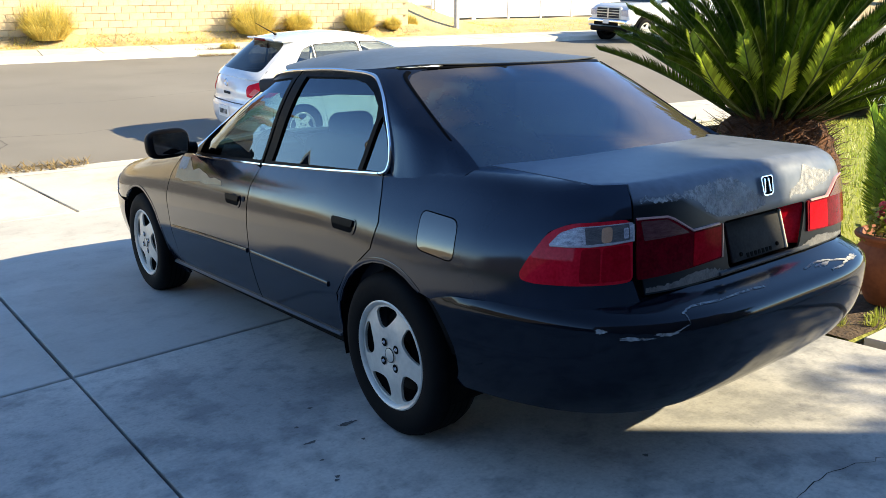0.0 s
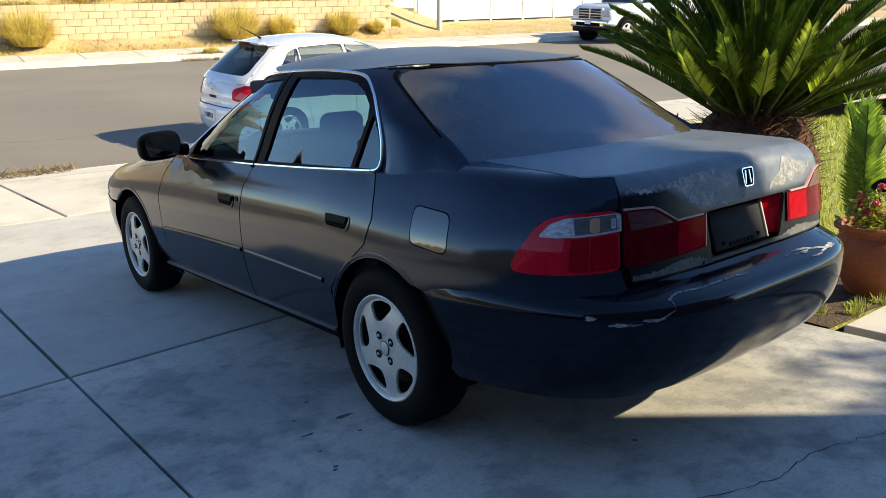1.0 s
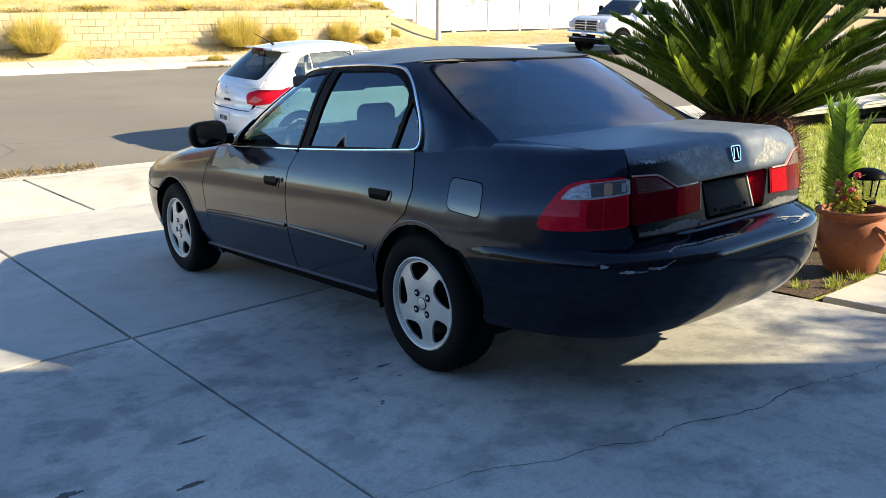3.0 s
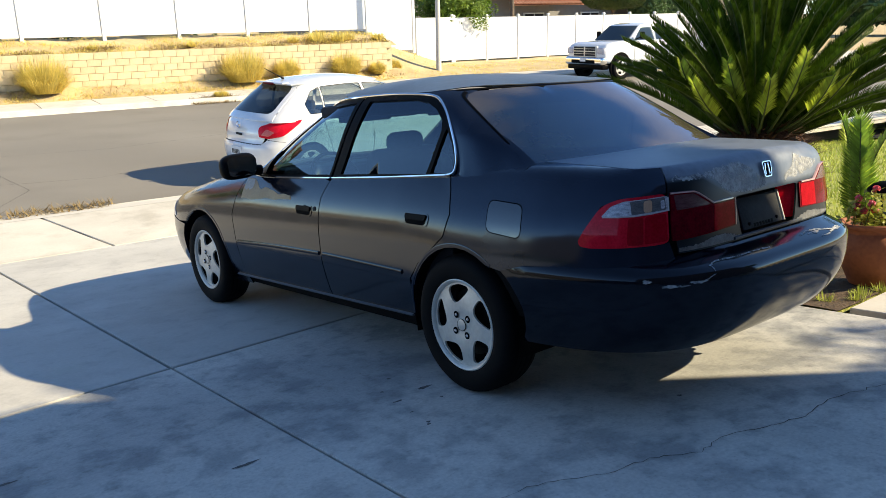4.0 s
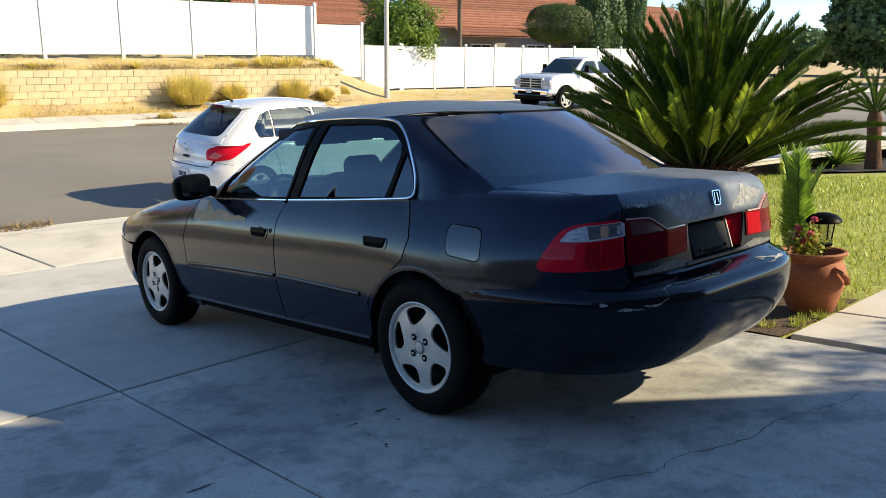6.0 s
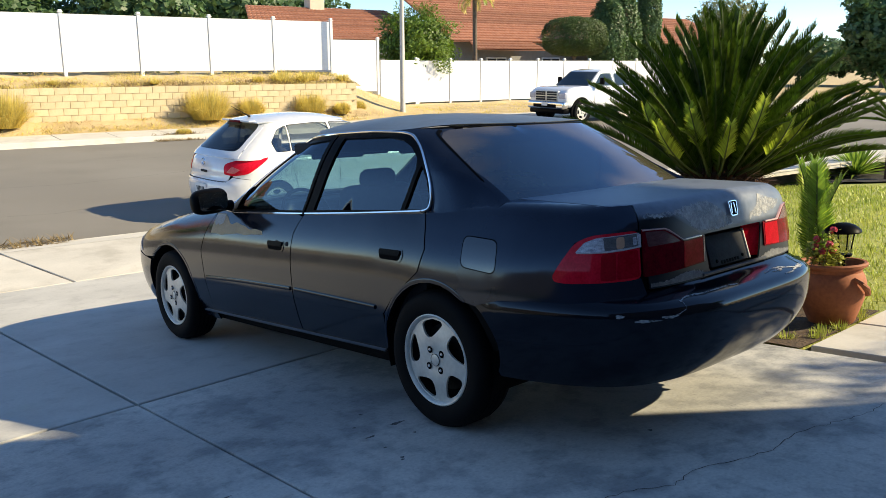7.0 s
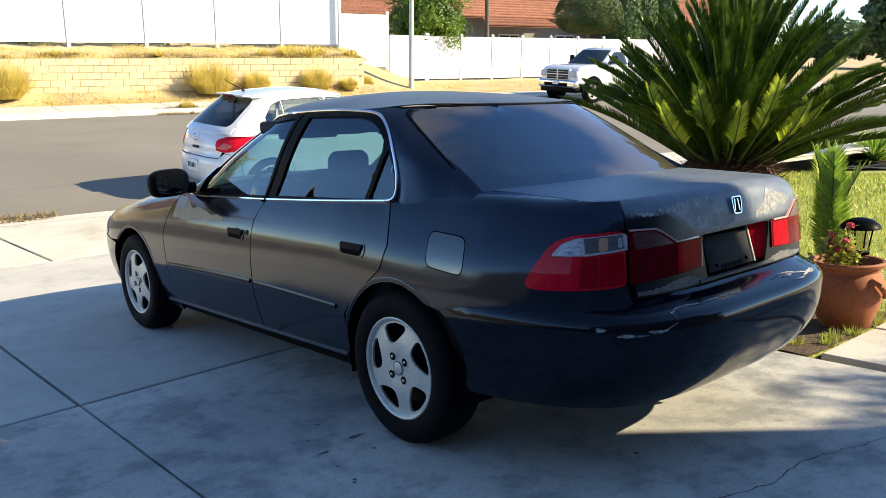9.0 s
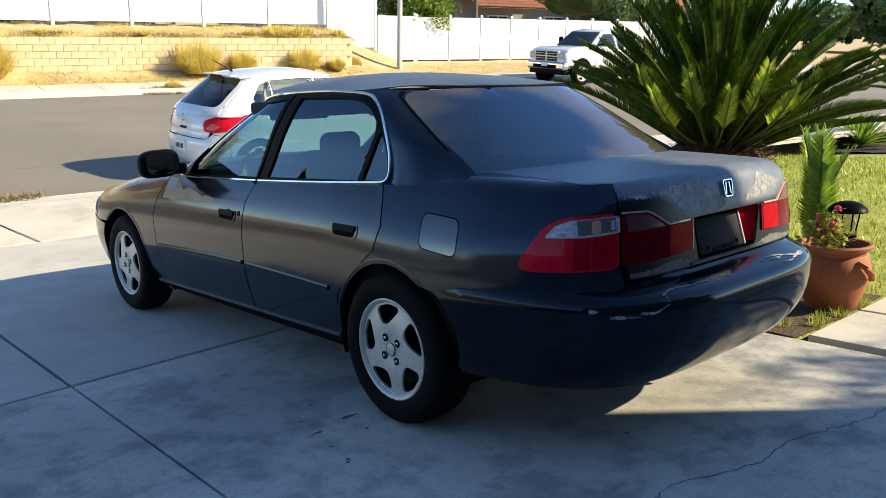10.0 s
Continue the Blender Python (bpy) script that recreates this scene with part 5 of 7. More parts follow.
bm = chart(lambda a, b: tilt @ Vector((a, -0.009, b)), ring, 0.02, [ring_in])
face_out(bm, Vector((0, 0, 0.9)))
rim_in(bm, 0.011)
badge = part("badge", bm, M["chrome"], saloon, "chrome badge on the boot lid")
part("badge_ground", chart(lambda a, b: tilt @ Vector((a, -0.003, b)), ring, 0.02), M["liner"], badge)
for x in (-1, 1):
    part("badge_bar", box((-0.0045, -0.008, -0.024), (0.0045, 0.0, 0.024), 0.002, 1), M["chrome"], badge, m=tilt @ Matrix.Translation((x * 0.013, 0, 0)) @ Matrix.Rotation(radians(-7 * x), 4, "Y"))

# door handles: a dished cup with a flap
for ym, zm, sd in ((0.283, 0.763, -1), (1.305, 0.744, -1), (0.283, 0.763, 1), (1.305, 0.744, 1)):
    cup = rounded([(ym - 0.095, zm + 0.028), (ym + 0.095, zm + 0.030), (ym + 0.090, zm - 0.030), (ym - 0.085, zm - 0.034)], 0.028, 4)
    bezel = both("handle", lambda a, b: body.off(a, b, 0.003), cup, M["paint"], saloon, 0.02, [[(ym + (a - ym) * 0.86, zm + (b - zm) * 0.74) for a, b in cup]], 0.006, "black door handle", (sd,))[0]
    both("cup", lambda a, b: body.off(a, b, 0.0008), [(ym + (a - ym) * 0.9, zm + (b - zm) * 0.8) for a, b in cup], M["liner"], bezel, 0.02, (), 0, "", (sd,))
    grip = rounded([(ym - 0.078, zm + 0.022), (ym + 0.076, zm + 0.024), (ym + 0.074, zm - 0.002), (ym - 0.072, zm - 0.004)], 0.012, 3)
    both("grip", lambda a, b: body.off(a, b, 0.010), grip, M["trim"], bezel, 0.02, (), 0.008, "", (sd,))
both("lock", lambda a, b: body.off(a, b, 0.003), rounded([(1.175, 0.77), (1.199, 0.77), (1.199, 0.746), (1.175, 0.746)], 0.011), M["plate"], saloon, 0.01, (), 0.003, "", (-1,))

# door mirrors
for sd in (-1, 1):
    bm = bmesh.new()
    bmesh.ops.create_uvsphere(bm, u_segments=24, v_segments=14, radius=1.0)
    for v in bm.verts:
        x, y, z = v.co
        k = lambda a, n: math.copysign(abs(a) ** n, a)
        v.co = Vector((sd * (0.925 + 0.115 * k(x, 0.62)), 1.90 + 0.055 * k(y, 0.75) + 0.02 * z, 0.985 + 0.075 * k(z, 0.66) - 0.012 * x))
    if sd > 0:
        bmesh.ops.reverse_faces(bm, faces=bm.faces[:])
    bmesh.ops.recalc_face_normals(bm, faces=bm.faces[:])
    mir = part("door_mirror", bm, M["trim"], saloon, "black door mirror")
    part("mirror_foot", sweep([(sd * 0.77, 1.93, 0.945), (sd * 0.83, 1.92, 0.955), (sd * 0.90, 1.91, 0.965)], [0.035, 0.03, 0.028], 10), M["trim"], mir)
    gl = rounded([(-0.095, 0.055), (0.095, 0.055), (0.085, -0.055), (-0.085, -0.055)], 0.03)
    part("mirror_glass", chart(lambda a, b: Vector((sd * 0.925 + a, 1.842, 0.985 + b)), gl, 0.05), M["chrome"], mir)
    # quarter-light sail behind the mirror
    both("mirror_sail", lambda a, b: cabin.off(a, b, 0.004), [(1.86, 0.925), (2.0, 0.92), (1.86, 1.05)], M["trim"], saloon, 0.03, (), 0.006, "", (sd,))
    # headlamp
    both("headlamp", lambda a, b: body.off(a, b, 0.004), rounded([(3.16, 0.585), (3.55, 0.575), (3.55, 0.66), (3.30, 0.69)], 0.03), M["clear_lens"], saloon, 0.03, (), 0.01, "clear headlamp", (sd,))

# inside: seats, dashboard and wheel
def cushion(name, lo, hi, bev, material, parent, m=None, seg=4):
    return part(name, box(lo, hi, bev, seg), material, parent, m=m)


for x in (-0.37, 0.37):
    seat = cushion("front_seat", (x - 0.25, 1.10, 0.36), (x + 0.25, 1.62, 0.56), 0.06, M["fabric"], saloon)
    cushion("seat_back", (-0.24, -0.075, 0.0), (0.24, 0.075, 0.62), 0.07, M["fabric"], seat, Matrix.Translation((x, 1.10, 0.45)) @ Matrix.Rotation(radians(14), 4, "X"))
    cushion("head_rest", (-0.115, -0.05, 0.0), (0.115, 0.05, 0.12), 0.05, M["fabric"], seat, Matrix.Translation((x, 0.965, 1.02)) @ Matrix.Rotation(radians(10), 4, "X"))
bench = cushion("rear_bench", (-0.66, 0.02, 0.36), (0.66, 0.58, 0.56), 0.06, M["fabric"], saloon)
cushion("seat_back", (-0.64, -0.075, 0.0), (0.64, 0.075, 0.52), 0.06, M["fabric"], bench, Matrix.Translation((0, 0.02, 0.45)) @ Matrix.Rotation(radians(20), 4, "X"))
part("parcel_shelf", box((-0.62, -0.45, 0.95), (0.62, -0.08, 0.975), 0.01), M["liner"], saloon, smooth=False)
part("dashboard", box((-0.70, 1.78, 0.62), (0.70, 2.25, 0.93), 0.09, 4), M["trim"], saloon)
sw = part("steering_wheel", lathe([(0.165, -0.012), (0.18, 0.0), (0.165, 0.012), (0.155, 0.0), (0.165, -0.012)], 32, m=Matrix.Translation((-0.37, 1.70, 0.86)) @ Matrix.Rotation(radians(65), 4, "X")), M["trim"], saloon)
part("wheel_hub", box((-0.16, -0.03, -0.02), (0.16, 0.03, 0.02), 0.015, 2), M["trim"], sw, m=Matrix.Translation((-0.37, 1.70, 0.86)) @ Matrix.Rotation(radians(65), 4, "X"))
part("roof_lining", box((-0.56, 0.30, 1.285), (0.56, 1.38, 1.30), 0.006), M["fabric"], saloon, smooth=False)
for sd in (-1, 1):
    part("roof_rail", box((sd * 0.56 - 0.05, 0.28, 1.232), (sd * 0.56 + 0.05, 1.42, 1.30), 0.02, 2), M["fabric"], saloon)
    part("sun_visor", box((sd * 0.33 - 0.18, 1.36, 1.20), (sd * 0.33 + 0.18, 1.40, 1.30), 0.012, 2), M["fabric"], saloon)
part("rear_view_mirror", box((-0.11, 1.44, 1.21), (0.11, 1.47, 1.27), 0.012, 2), M["trim"], saloon)
part("cabin_floor", box((-0.70, 0.42, 0.30), (0.70, 2.3, 0.345)), M["liner"], saloon, smooth=False)
for sd in (-1, 1):
    part("door_trim", box((sd * 0.765 - 0.02, 0.1, 0.36), (sd * 0.765 + 0.02, 2.1, 0.86), 0.015, 2), M["fabric"], saloon)

# silencer and tailpipe below the rear bumper
part("silencer", sweep([(0.46, -0.70, 0.245), (0.46, -0.66, 0.245), (0.46, -0.28, 0.25), (0.46, -0.24, 0.25)], [0.05, 0.085, 0.085, 0.05], 18), M["disc"], saloon)
part("tailpipe", sweep([(0.47, -0.66, 0.235), (0.472, -0.70, 0.230), (0.476, -0.765, 0.222)], [0.026, 0.027, 0.028], 16), M["disc"], saloon, "rusty tailpipe")

# peeling clearcoat: ragged flakes with torn edges
def ragged(cx, cy, rx, ry, seed, n=46, rough=0.35):
    rnd = random.Random(seed)
    ph = [rnd.uniform(0, 6.28) for _ in range(4)]
    out = []
    for i in range(n):
        a = 2 * math.pi * i / n
        k = 1 + rough * (0.5 * math.sin(3 * a + ph[0]) + 0.35 * math.sin(7 * a + ph[1]) + 0.3 * math.sin(13 * a + ph[2])) + rnd.uniform(-0.16, 0.16)
        out.append((cx + rx * k * math.cos(a), cy + ry * k * math.sin(a)))
    return out


def flake(cx, cy, rx, ry, seed, parent, fn=None, off=0.0012, inward="y"):
    f = fn or (lambda a, b: body.off(a, b, off, inward))
    bm = chart(f, ragged(cx, cy, rx, ry, seed), 0.02)
    face_out(bm)
    part("peeled_patch", bm, M["peel"], parent, "pale peeled clearcoat patch")


def peel_band(x0, x1, lower, upper, seed, n=200):
    """A band of lifted clearcoat across the lid's rear face, its edges torn."""
    xs = [x0 + (x1 - x0) * i / n for i in range(n + 1)]
    wob = lambda x, k: 0.010 * noise.noise(Vector((x * 24, k, seed))) + 0.0075 * noise.noise(Vector((x * 75, k, seed))) + 0.003 * noise.noise(Vector((x * 190, k, seed)))
    poly = [(x, lower(x) + wob(x, 1) - 0.002) for x in xs] + [(x, max(lower(x) + 0.005, upper(x) + wob(x, 7)) + 0.003) for x in xs[::-1]]
    bm = chart(lambda a, b: body.off(body.sx(a), b, 0.0012, "y"), poly, 0.012)
    face_out(bm)
    part("peeled_patch", bm, M["peel"], boot, "pale peeled clearcoat patch")


peel_band(-0.590, -0.010, curve1((-0.62, 0.944), (-0.50, 0.944), (-0.39, 0.938), (-0.34, 0.905), (-0.265, 0.872), (-0.135, 0.862), (0.0, 0.870)), curve1((-0.62, 0.949), (-0.49, 0.953), (-0.36, 0.961), (-0.25, 0.974), (-0.19, 0.973), (-0.116, 0.944), (-0.06, 0.914), (0.0, 0.885)), 1)
peel_band(0.150, 0.460, curve1((0.15, 0.876), (0.28, 0.884), (0.40, 0.900), (0.46, 0.920)), curve1((0.15, 0.892), (0.22, 0.918), (0.275, 0.966), (0.36, 0.942), (0.46, 0.930)), 2)
bumper = bpy.data.objects["rear_bumper"]
for k, (x, z, rx, rz) in enumerate(((-0.69, 0.596, 0.014, 0.006), (-0.63, 0.578, 0.040, 0.005), (-0.56, 0.588, 0.030, 0.005), (0.22, 0.640, 0.04, 0.003), (0.40, 0.632, 0.05, 0.004))):
    flake(bs.sx(x), z, rx, rz, 150 + k, bumper, lambda a, b: bumper_shell.off(a, b, 0.0062))
# torn edges of the lifted clearcoat run over the bumper's shelf
for k, line in enumerate((((-0.54, 0.592), (-0.50, 0.606), (-0.495, 0.622), (-0.50, 0.631), (-0.453, 0.640), (-0.37, 0.639), (-0.26, 0.641), (-0.12, 0.639)), ((0.12, 0.644), (0.217, 0.648), (0.283, 0.643), (0.367, 0.633), (0.30, 0.626), (0.217, 0.628)))):
    pts_ = []
    for a, b in zip(line, line[1:]):
        pts_ += [(a[0] + (b[0] - a[0]) * i / 10, a[1] + (b[1] - a[1]) * i / 10) for i in range(10)]
    w_ = lambda i: 0.0016 + 0.0014 * noise.noise(Vector((i * 0.37, k, 3.1)))
    up_ = [(bs.sx(x), z + w_(i) + 0.0015 * noise.noise(Vector((i * 0.21, k, 9)))) for i, (x, z) in enumerate(pts_)]
    dn_ = [(bs.sx(x) + 0.003, z - w_(i + 50) + 0.0015 * noise.noise(Vector((i * 0.21, k, 9)))) for i, (x, z) in enumerate(pts_)]
    bm = from_lists([bumper_shell.off(a, b, 0.0062) for a, b in up_ + dn_], [(i, i + 1, len(up_) + i + 1, len(up_) + i) for i in range(len(up_) - 1)])
    part("peeled_edge", bm, M["peel"], bumper, "pale torn edge of lifted clearcoat")
M["dull_band"] = surf("dull_scuffed_paint", (0.075, 0.078, 0.085), (0.20, 0.205, 0.215), 30, 0.7, 0.05, fine=6, depth=0.001)
for k, (x0, x1, hi) in enumerate(((-0.555, -0.215, 0.040), (0.215, 0.555, 0.036))):
    rnd_ = random.Random(510 + k)
    top_ = [(x0 + (x1 - x0) * i / 60, 0.687 + hi * (0.30 + 0.55 * math.sin(math.pi * (i / 60) ** (1.5 if k == 0 else 0.7)) ** 2 + rnd_.uniform(-0.10, 0.10))) for i in range(61)]
    bm = chart(lambda a, b: body.off(body.sx(a), b, 0.0012, "y"), [(x0, 0.685), (x1, 0.685)] + top_[::-1], 0.02)
    face_out(bm)
    part("peeled_patch", bm, M["dull_band"], boot, "dull grey band of worn paint")
# dulled paint and bared primer below the front window
wave = lambda t, k: 0.006 * math.sin(2.0 * t + k) + 0.003 * math.sin(4.1 * t + 2 * k)
low = [(1.46 + 0.635 * i / 40, 0.792 - 0.02 * smoothstep(0, 40, i) + 0.6 * wave(i / 6, 1.0) * min(1.0, i / 6)) for i in range(41)]
high = [(2.085 - 0.12 * i / 6, 0.893) for i in range(7)] + [(1.955 - 0.48 * i / 30, 0.882 - 0.040 * smoothstep(0, 7, i) - 0.028 * smoothstep(8, 30, i) + wave(i / 5, 3.0) * min(1.0, (31 - i) / 8)) for i in range(1, 31)]
bm = chart(lambda a, b: body.off(a, b, 0.0010), low + high, 0.025)
face_out(bm)
part("peeled_patch", bm, M["bare"], front_doors[0], "dull tan patch of bare paint")
bm = chart(lambda a, b: body.off(a, b, 0.0018), [(2.085, 0.888), (2.075, 0.84), (2.05, 0.822), (2.02, 0.835), (2.0, 0.826), (1.96, 0.838), (1.955, 0.86), (1.965, 0.888)], 0.02)
face_out(bm)
part("peeled_patch", bm, M["primer"], front_doors[0], "pale bared primer patch")


# ---- plants ----
def frond_mesh(length, droop, leaflets, leaf_len, seed, vee=35, width=0.011, bare=0.10):
    """A feather frond rising along +x from the origin: (leaflet verts, faces, stem path)."""
    rnd = random.Random(seed)
    path = []
    ang = radians(8)
    p = Vector((0, 0, 0))
    n = 22
    for i in range(n + 1):
        path.append(p.copy())
        a = ang - droop * (i / n) ** 1.6
        p = p + Vector((math.cos(a), 0, math.sin(a))) * (length / n)
    verts, faces = [], []
    for k in range(leaflets):
        t = bare + (1.0 - bare) * k / (leaflets - 1)
        f = t * n
        i = min(n - 1, int(f))
        base = path[i].lerp(path[i + 1], f - i)
        fwd = (path[i + 1] - path[i]).normalized()
        up = Vector((-fwd.z, 0, fwd.x))
        ll = leaf_len * (0.35 + 0.65 * min(1.0, t * 3.2)) * (1.0 - 0.38 * max(0.0, (t - 0.6) / 0.4) ** 2) * rnd.uniform(0.88, 1.08)
        sweep_f = 0.45 + 0.75 * t
        for sd in (-1, 1):
            d = (Vector((0, sd, 0)) * math.cos(radians(vee)) + up * math.sin(radians(vee)) + fwd * sweep_f + Vector((rnd.uniform(-.08, .08), rnd.uniform(-.05, .05), rnd.uniform(-.1, .06)))).normalized()
            wv = fwd * width * 0.5
            mid = base + d * ll * 0.55 + Vector((0, 0, 0.004))
            tip = base + d * ll - Vector((0, 0, ll * 0.10))
            b = len(verts)
            verts += [base - wv, base + wv, mid + wv * 0.9, mid - wv * 0.9, tip]
            faces += [(b, b + 1, b + 2, b + 3), (b + 3, b + 2, b + 4)]
    return verts, faces, path


def frond_meshes(kind, length, droop, leaflets, leaf_len, seed, vee, material, width=0.011, bare=0.10):
    v, f, path = frond_mesh(length, droop, leaflets, leaf_len, seed, vee, width, bare)
    bm = from_lists(v, f)
    me = bpy.data.meshes.new(kind)
    bm.to_mesh(me)
    bm.free()
    me.materials.append(material)
    bm = sweep(path, [0.011 * (1 - 0.8 * i / (len(path) - 1)) + 0.001 for i in range(len(path))], 5)
    st = bpy.data.meshes.new("frond_stem")
    bm.to_mesh(st)
    bm.free()
    st.materials.append(M["stem"])
    return me, st


def add_frond(parent, mesh_pair, m):
    ob = new("frond", mesh_pair[0])
    ob.parent, ob.matrix_basis = parent, m
    st = new("stem", mesh_pair[1])
    st.parent = ob
    return ob


rnd = random.Random(7)
old = [frond_meshes("frond", L_, dr, 112, 0.14, i, 54, M["frond"], 0.0115) for i, (L_, dr) in enumerate(((1.35, 0.30), (1.40, 0.48), (1.28, 0.18), (1.38, 0.58), (1.15, 0.38)))]
young = [frond_meshes("frond", L_, dr, 34, 0.125, 20 + i, 36, M["new_frond"], 0.019, 0.52) for i, (L_, dr) in enumerate(((0.86, -0.75), (0.98, -0.60), (0.78, -0.90)))]
CYC = DRIVE @ Matrix.Translation((3.32, 0.98, 0))
CROWN_Z = 0.98
LEAN = Matrix.Rotation(radians(6), 4, Vector((0.66, 0.75, 0)))
cycad = thing("cycad", CYC, "large dark green cycad with a shaggy brown trunk beside the lawn", "palm plant")
bm = bmesh.new()
bmesh.ops.create_uvsphere(bm, u_segments=36, v_segments=20, radius=1.0)
for v in bm.verts:
    p = v.co.copy()
    k = 1 + 0.10 * noise.noise(p * 5) + 0.07 * noise.noise(p * 13)
    v.co = Vector((0.47 * p.x * k, 0.47 * p.y * k, 0.47 + 0.47 * p.z * k))
part("trunk", bm, M["cycad_trunk"], cycad)
bm = bmesh.new()
for i in range(1500):
    a, h = rnd.uniform(0, 6.28), rnd.uniform(0.08, 0.92)
    r = 0.47 * math.sqrt(max(0.12, 1 - ((h - 0.47) / 0.52) ** 2))
    d = Vector((math.cos(a), math.sin(a), rnd.uniform(-0.3, 0.8)))
    b = Vector((math.cos(a) * r * 0.93, math.sin(a) * r * 0.93, h))
    sd = Vector((-math.sin(a), math.cos(a), 0)) * rnd.uniform(0.010, 0.020)
    t = b + d.normalized() * rnd.uniform(0.06, 0.20)
    vs = [bm.verts.new(x) for x in (b - sd, b + sd, t + sd * 0.3, t - sd * 0.3)]
    bm.faces.new(vs)
tagged(part("trunk_scale", bm, M["cycad_trunk"], cycad, smooth=False), kind="stuff")
N_FR = 205
for i in range(N_FR):
    f = i / (N_FR - 1)
    el = 90 - 70 * f**1.05 + rnd.uniform(-6, 6)
    az = i * 137.508 + rnd.uniform(-8, 8)
    s_ = (0.93 + 0.14 * rnd.random()) * (0.90 - 0.08 * f)
    m = Matrix.Translation((0, 0, CROWN_Z - 0.16 * f)) @ LEAN @ Matrix.Rotation(radians(az), 4, "Z") @ Matrix.Translation((0.04 + 0.24 * f, 0, 0)) @ Matrix.Rotation(radians(-el), 4, "Y") @ Matrix.Rotation(radians(rnd.uniform(-25, 25)), 4, "X") @ Matrix.Diagonal((s_, s_, s_, 1))
    add_frond(cycad, old[i % 5], m)
for i, (az, el) in enumerate(((176, 20), (190, 6), (201, 22), (213, 6), (225, 16), (240, 8), (256, 20))):
    m = Matrix.Translation((0, 0, CROWN_Z - 0.12)) @ Matrix.Rotation(radians(az), 4, "Z") @ Matrix.Translation((0.34, 0, 0)) @ Matrix.Rotation(radians(-el), 4, "Y") @ Matrix.Rotation(radians(rnd.uniform(-15, 15)), 4, "X")
    add_frond(cycad, young[i % 3], m)

pup = thing("cycad", DRIVE @ Matrix.Translation((2.66, 1.50, 0)), "small cycad offset growing beside the large one", "palm plant")
part("trunk", lathe([(0.0, 0.0), (0.10, 0.0), (0.13, 0.12), (0.10, 0.26), (0.0, 0.30)], 14), M["cycad_trunk"], pup)
for i in range(16):
    add_frond(pup, old[i % 5], Matrix.Translation((0, 0, 0.26)) @ Matrix.Rotation(radians(137.5 * i), 4, "Z") @ Matrix.Rotation(radians(-(80 - 3.4 * i)), 4, "Y") @ Matrix.Scale(0.48, 4))

# small cycad behind the pot
small = [frond_meshes("frond", L_, dr, 44, 0.16, 40 + i, 24, M["new_frond"] if i == 2 else leafy("fresh_cycad_fronds", (0.12, 0.24, 0.02), (0.28, 0.43, 0.05), 2.0, 0.35, 0.35), 0.018) for i, (L_, dr) in enumerate(((0.84, 0.30), (0.74, 0.50), (0.78, 0.25)))]
cyc2 = thing("cycad", DRIVE @ Matrix.Translation((2.6, -0.18, 0)), "small bright green cycad growing behind the flower pot", "palm plant")
part("trunk", lathe([(0.0, 0.0), (0.09, 0.0), (0.11, 0.08), (0.07, 0.16), (0.0, 0.18)], 14), M["cycad_trunk"], cyc2)
for i in range(9):
    az, el = i * 137.5 + 30, 94 - 2.2 * i
    add_frond(cyc2, small[i % 3], Matrix.Translation((0, 0, 0.14)) @ Matrix.Rotation(radians(az), 4, "Z") @ Matrix.Rotation(radians(-el), 4, "Y"))


def tuft(name, m, label, n, height, spread, material, seed, width=0.008, lean=0.55):
    """A clump of thin arching blades."""
    rnd_ = random.Random(seed)
    bm = bmesh.new()
    for _ in range(n):
        a, r = rnd_.uniform(0, 6.28), spread * 0.35 * math.sqrt(rnd_.random())
        b = Vector((r * math.cos(a), r * math.sin(a), -0.02))
        a2 = a + rnd_.uniform(-0.7, 0.7)
        up = radians(90 - 68 * rnd_.random() ** 0.8)
        h = height * rnd_.uniform(0.55, 1.0)
        d = Vector((math.cos(a2) * math.cos(up) * lean, math.sin(a2) * math.cos(up) * lean, math.sin(up)))
        w = Vector((-math.sin(a2), math.cos(a2), 0)) * width * rnd_.uniform(0.6, 1.2)
        mid = b + d * h * 0.6 + Vector((0, 0, 0.10 * h * math.cos(up)))
        tip = b + d * h - Vector((0, 0, 0.16 * h * math.cos(up)))
        vs = [bm.verts.new(x) for x in (b - w, b + w, mid + w * 0.8, mid - w * 0.8, tip)]
        bm.faces.new(vs[:4])
        bm.faces.new((vs[3], vs[2], vs[4]))
    t = thing(name, m, label, "grass")
    tagged(part("blade", bm, material, t), kind="stuff")
    return t


# dry fountain grasses in the strip below the wall
for i, (u, v, h, sp) in enumerate(((1.4, 15.55, 1.25, 1.2), (7.35, 15.55, 1.25, 1.3), (8.9, 15.7, 0.8, 0.7), (11.1, 15.7, 0.95, 1.0), (12.3, 15.6, 0.5, 0.5), (5.9, 13.6, 0.22, 0.5), (13.35, 16.3, 0.5, 0.5))):
    tuft("grass_tuft", STREET @ Matrix.Translation((u, v, 0.42 if v > 15 else 0.14)), "yellow dry fountain grass clump below the block wall" if v > 15 else "small weed tuft growing along the kerb", 3000, h, sp, M["dry_grass"], 60 + i, 0.006, 0.8)
for i, (u, v, h) in enumerate(((10.6, 16.9, 0.55), (11.4, 16.8, 0.45), (11.9, 17.1, 0.4), (9.7, 17.0, 0.3), (3.0, 16.7, 0.2), (6.0, 16.5, 0.2), (13.0, 16.8, 0.35))):
    tuft("weed_tuft", STREET @ Matrix.Translation((u, v, 1.55)), "dry brown weed clump on the dirt bank", 260, h, h * 1.6, M["dry_grass"], 80 + i, 0.012, 0.9)


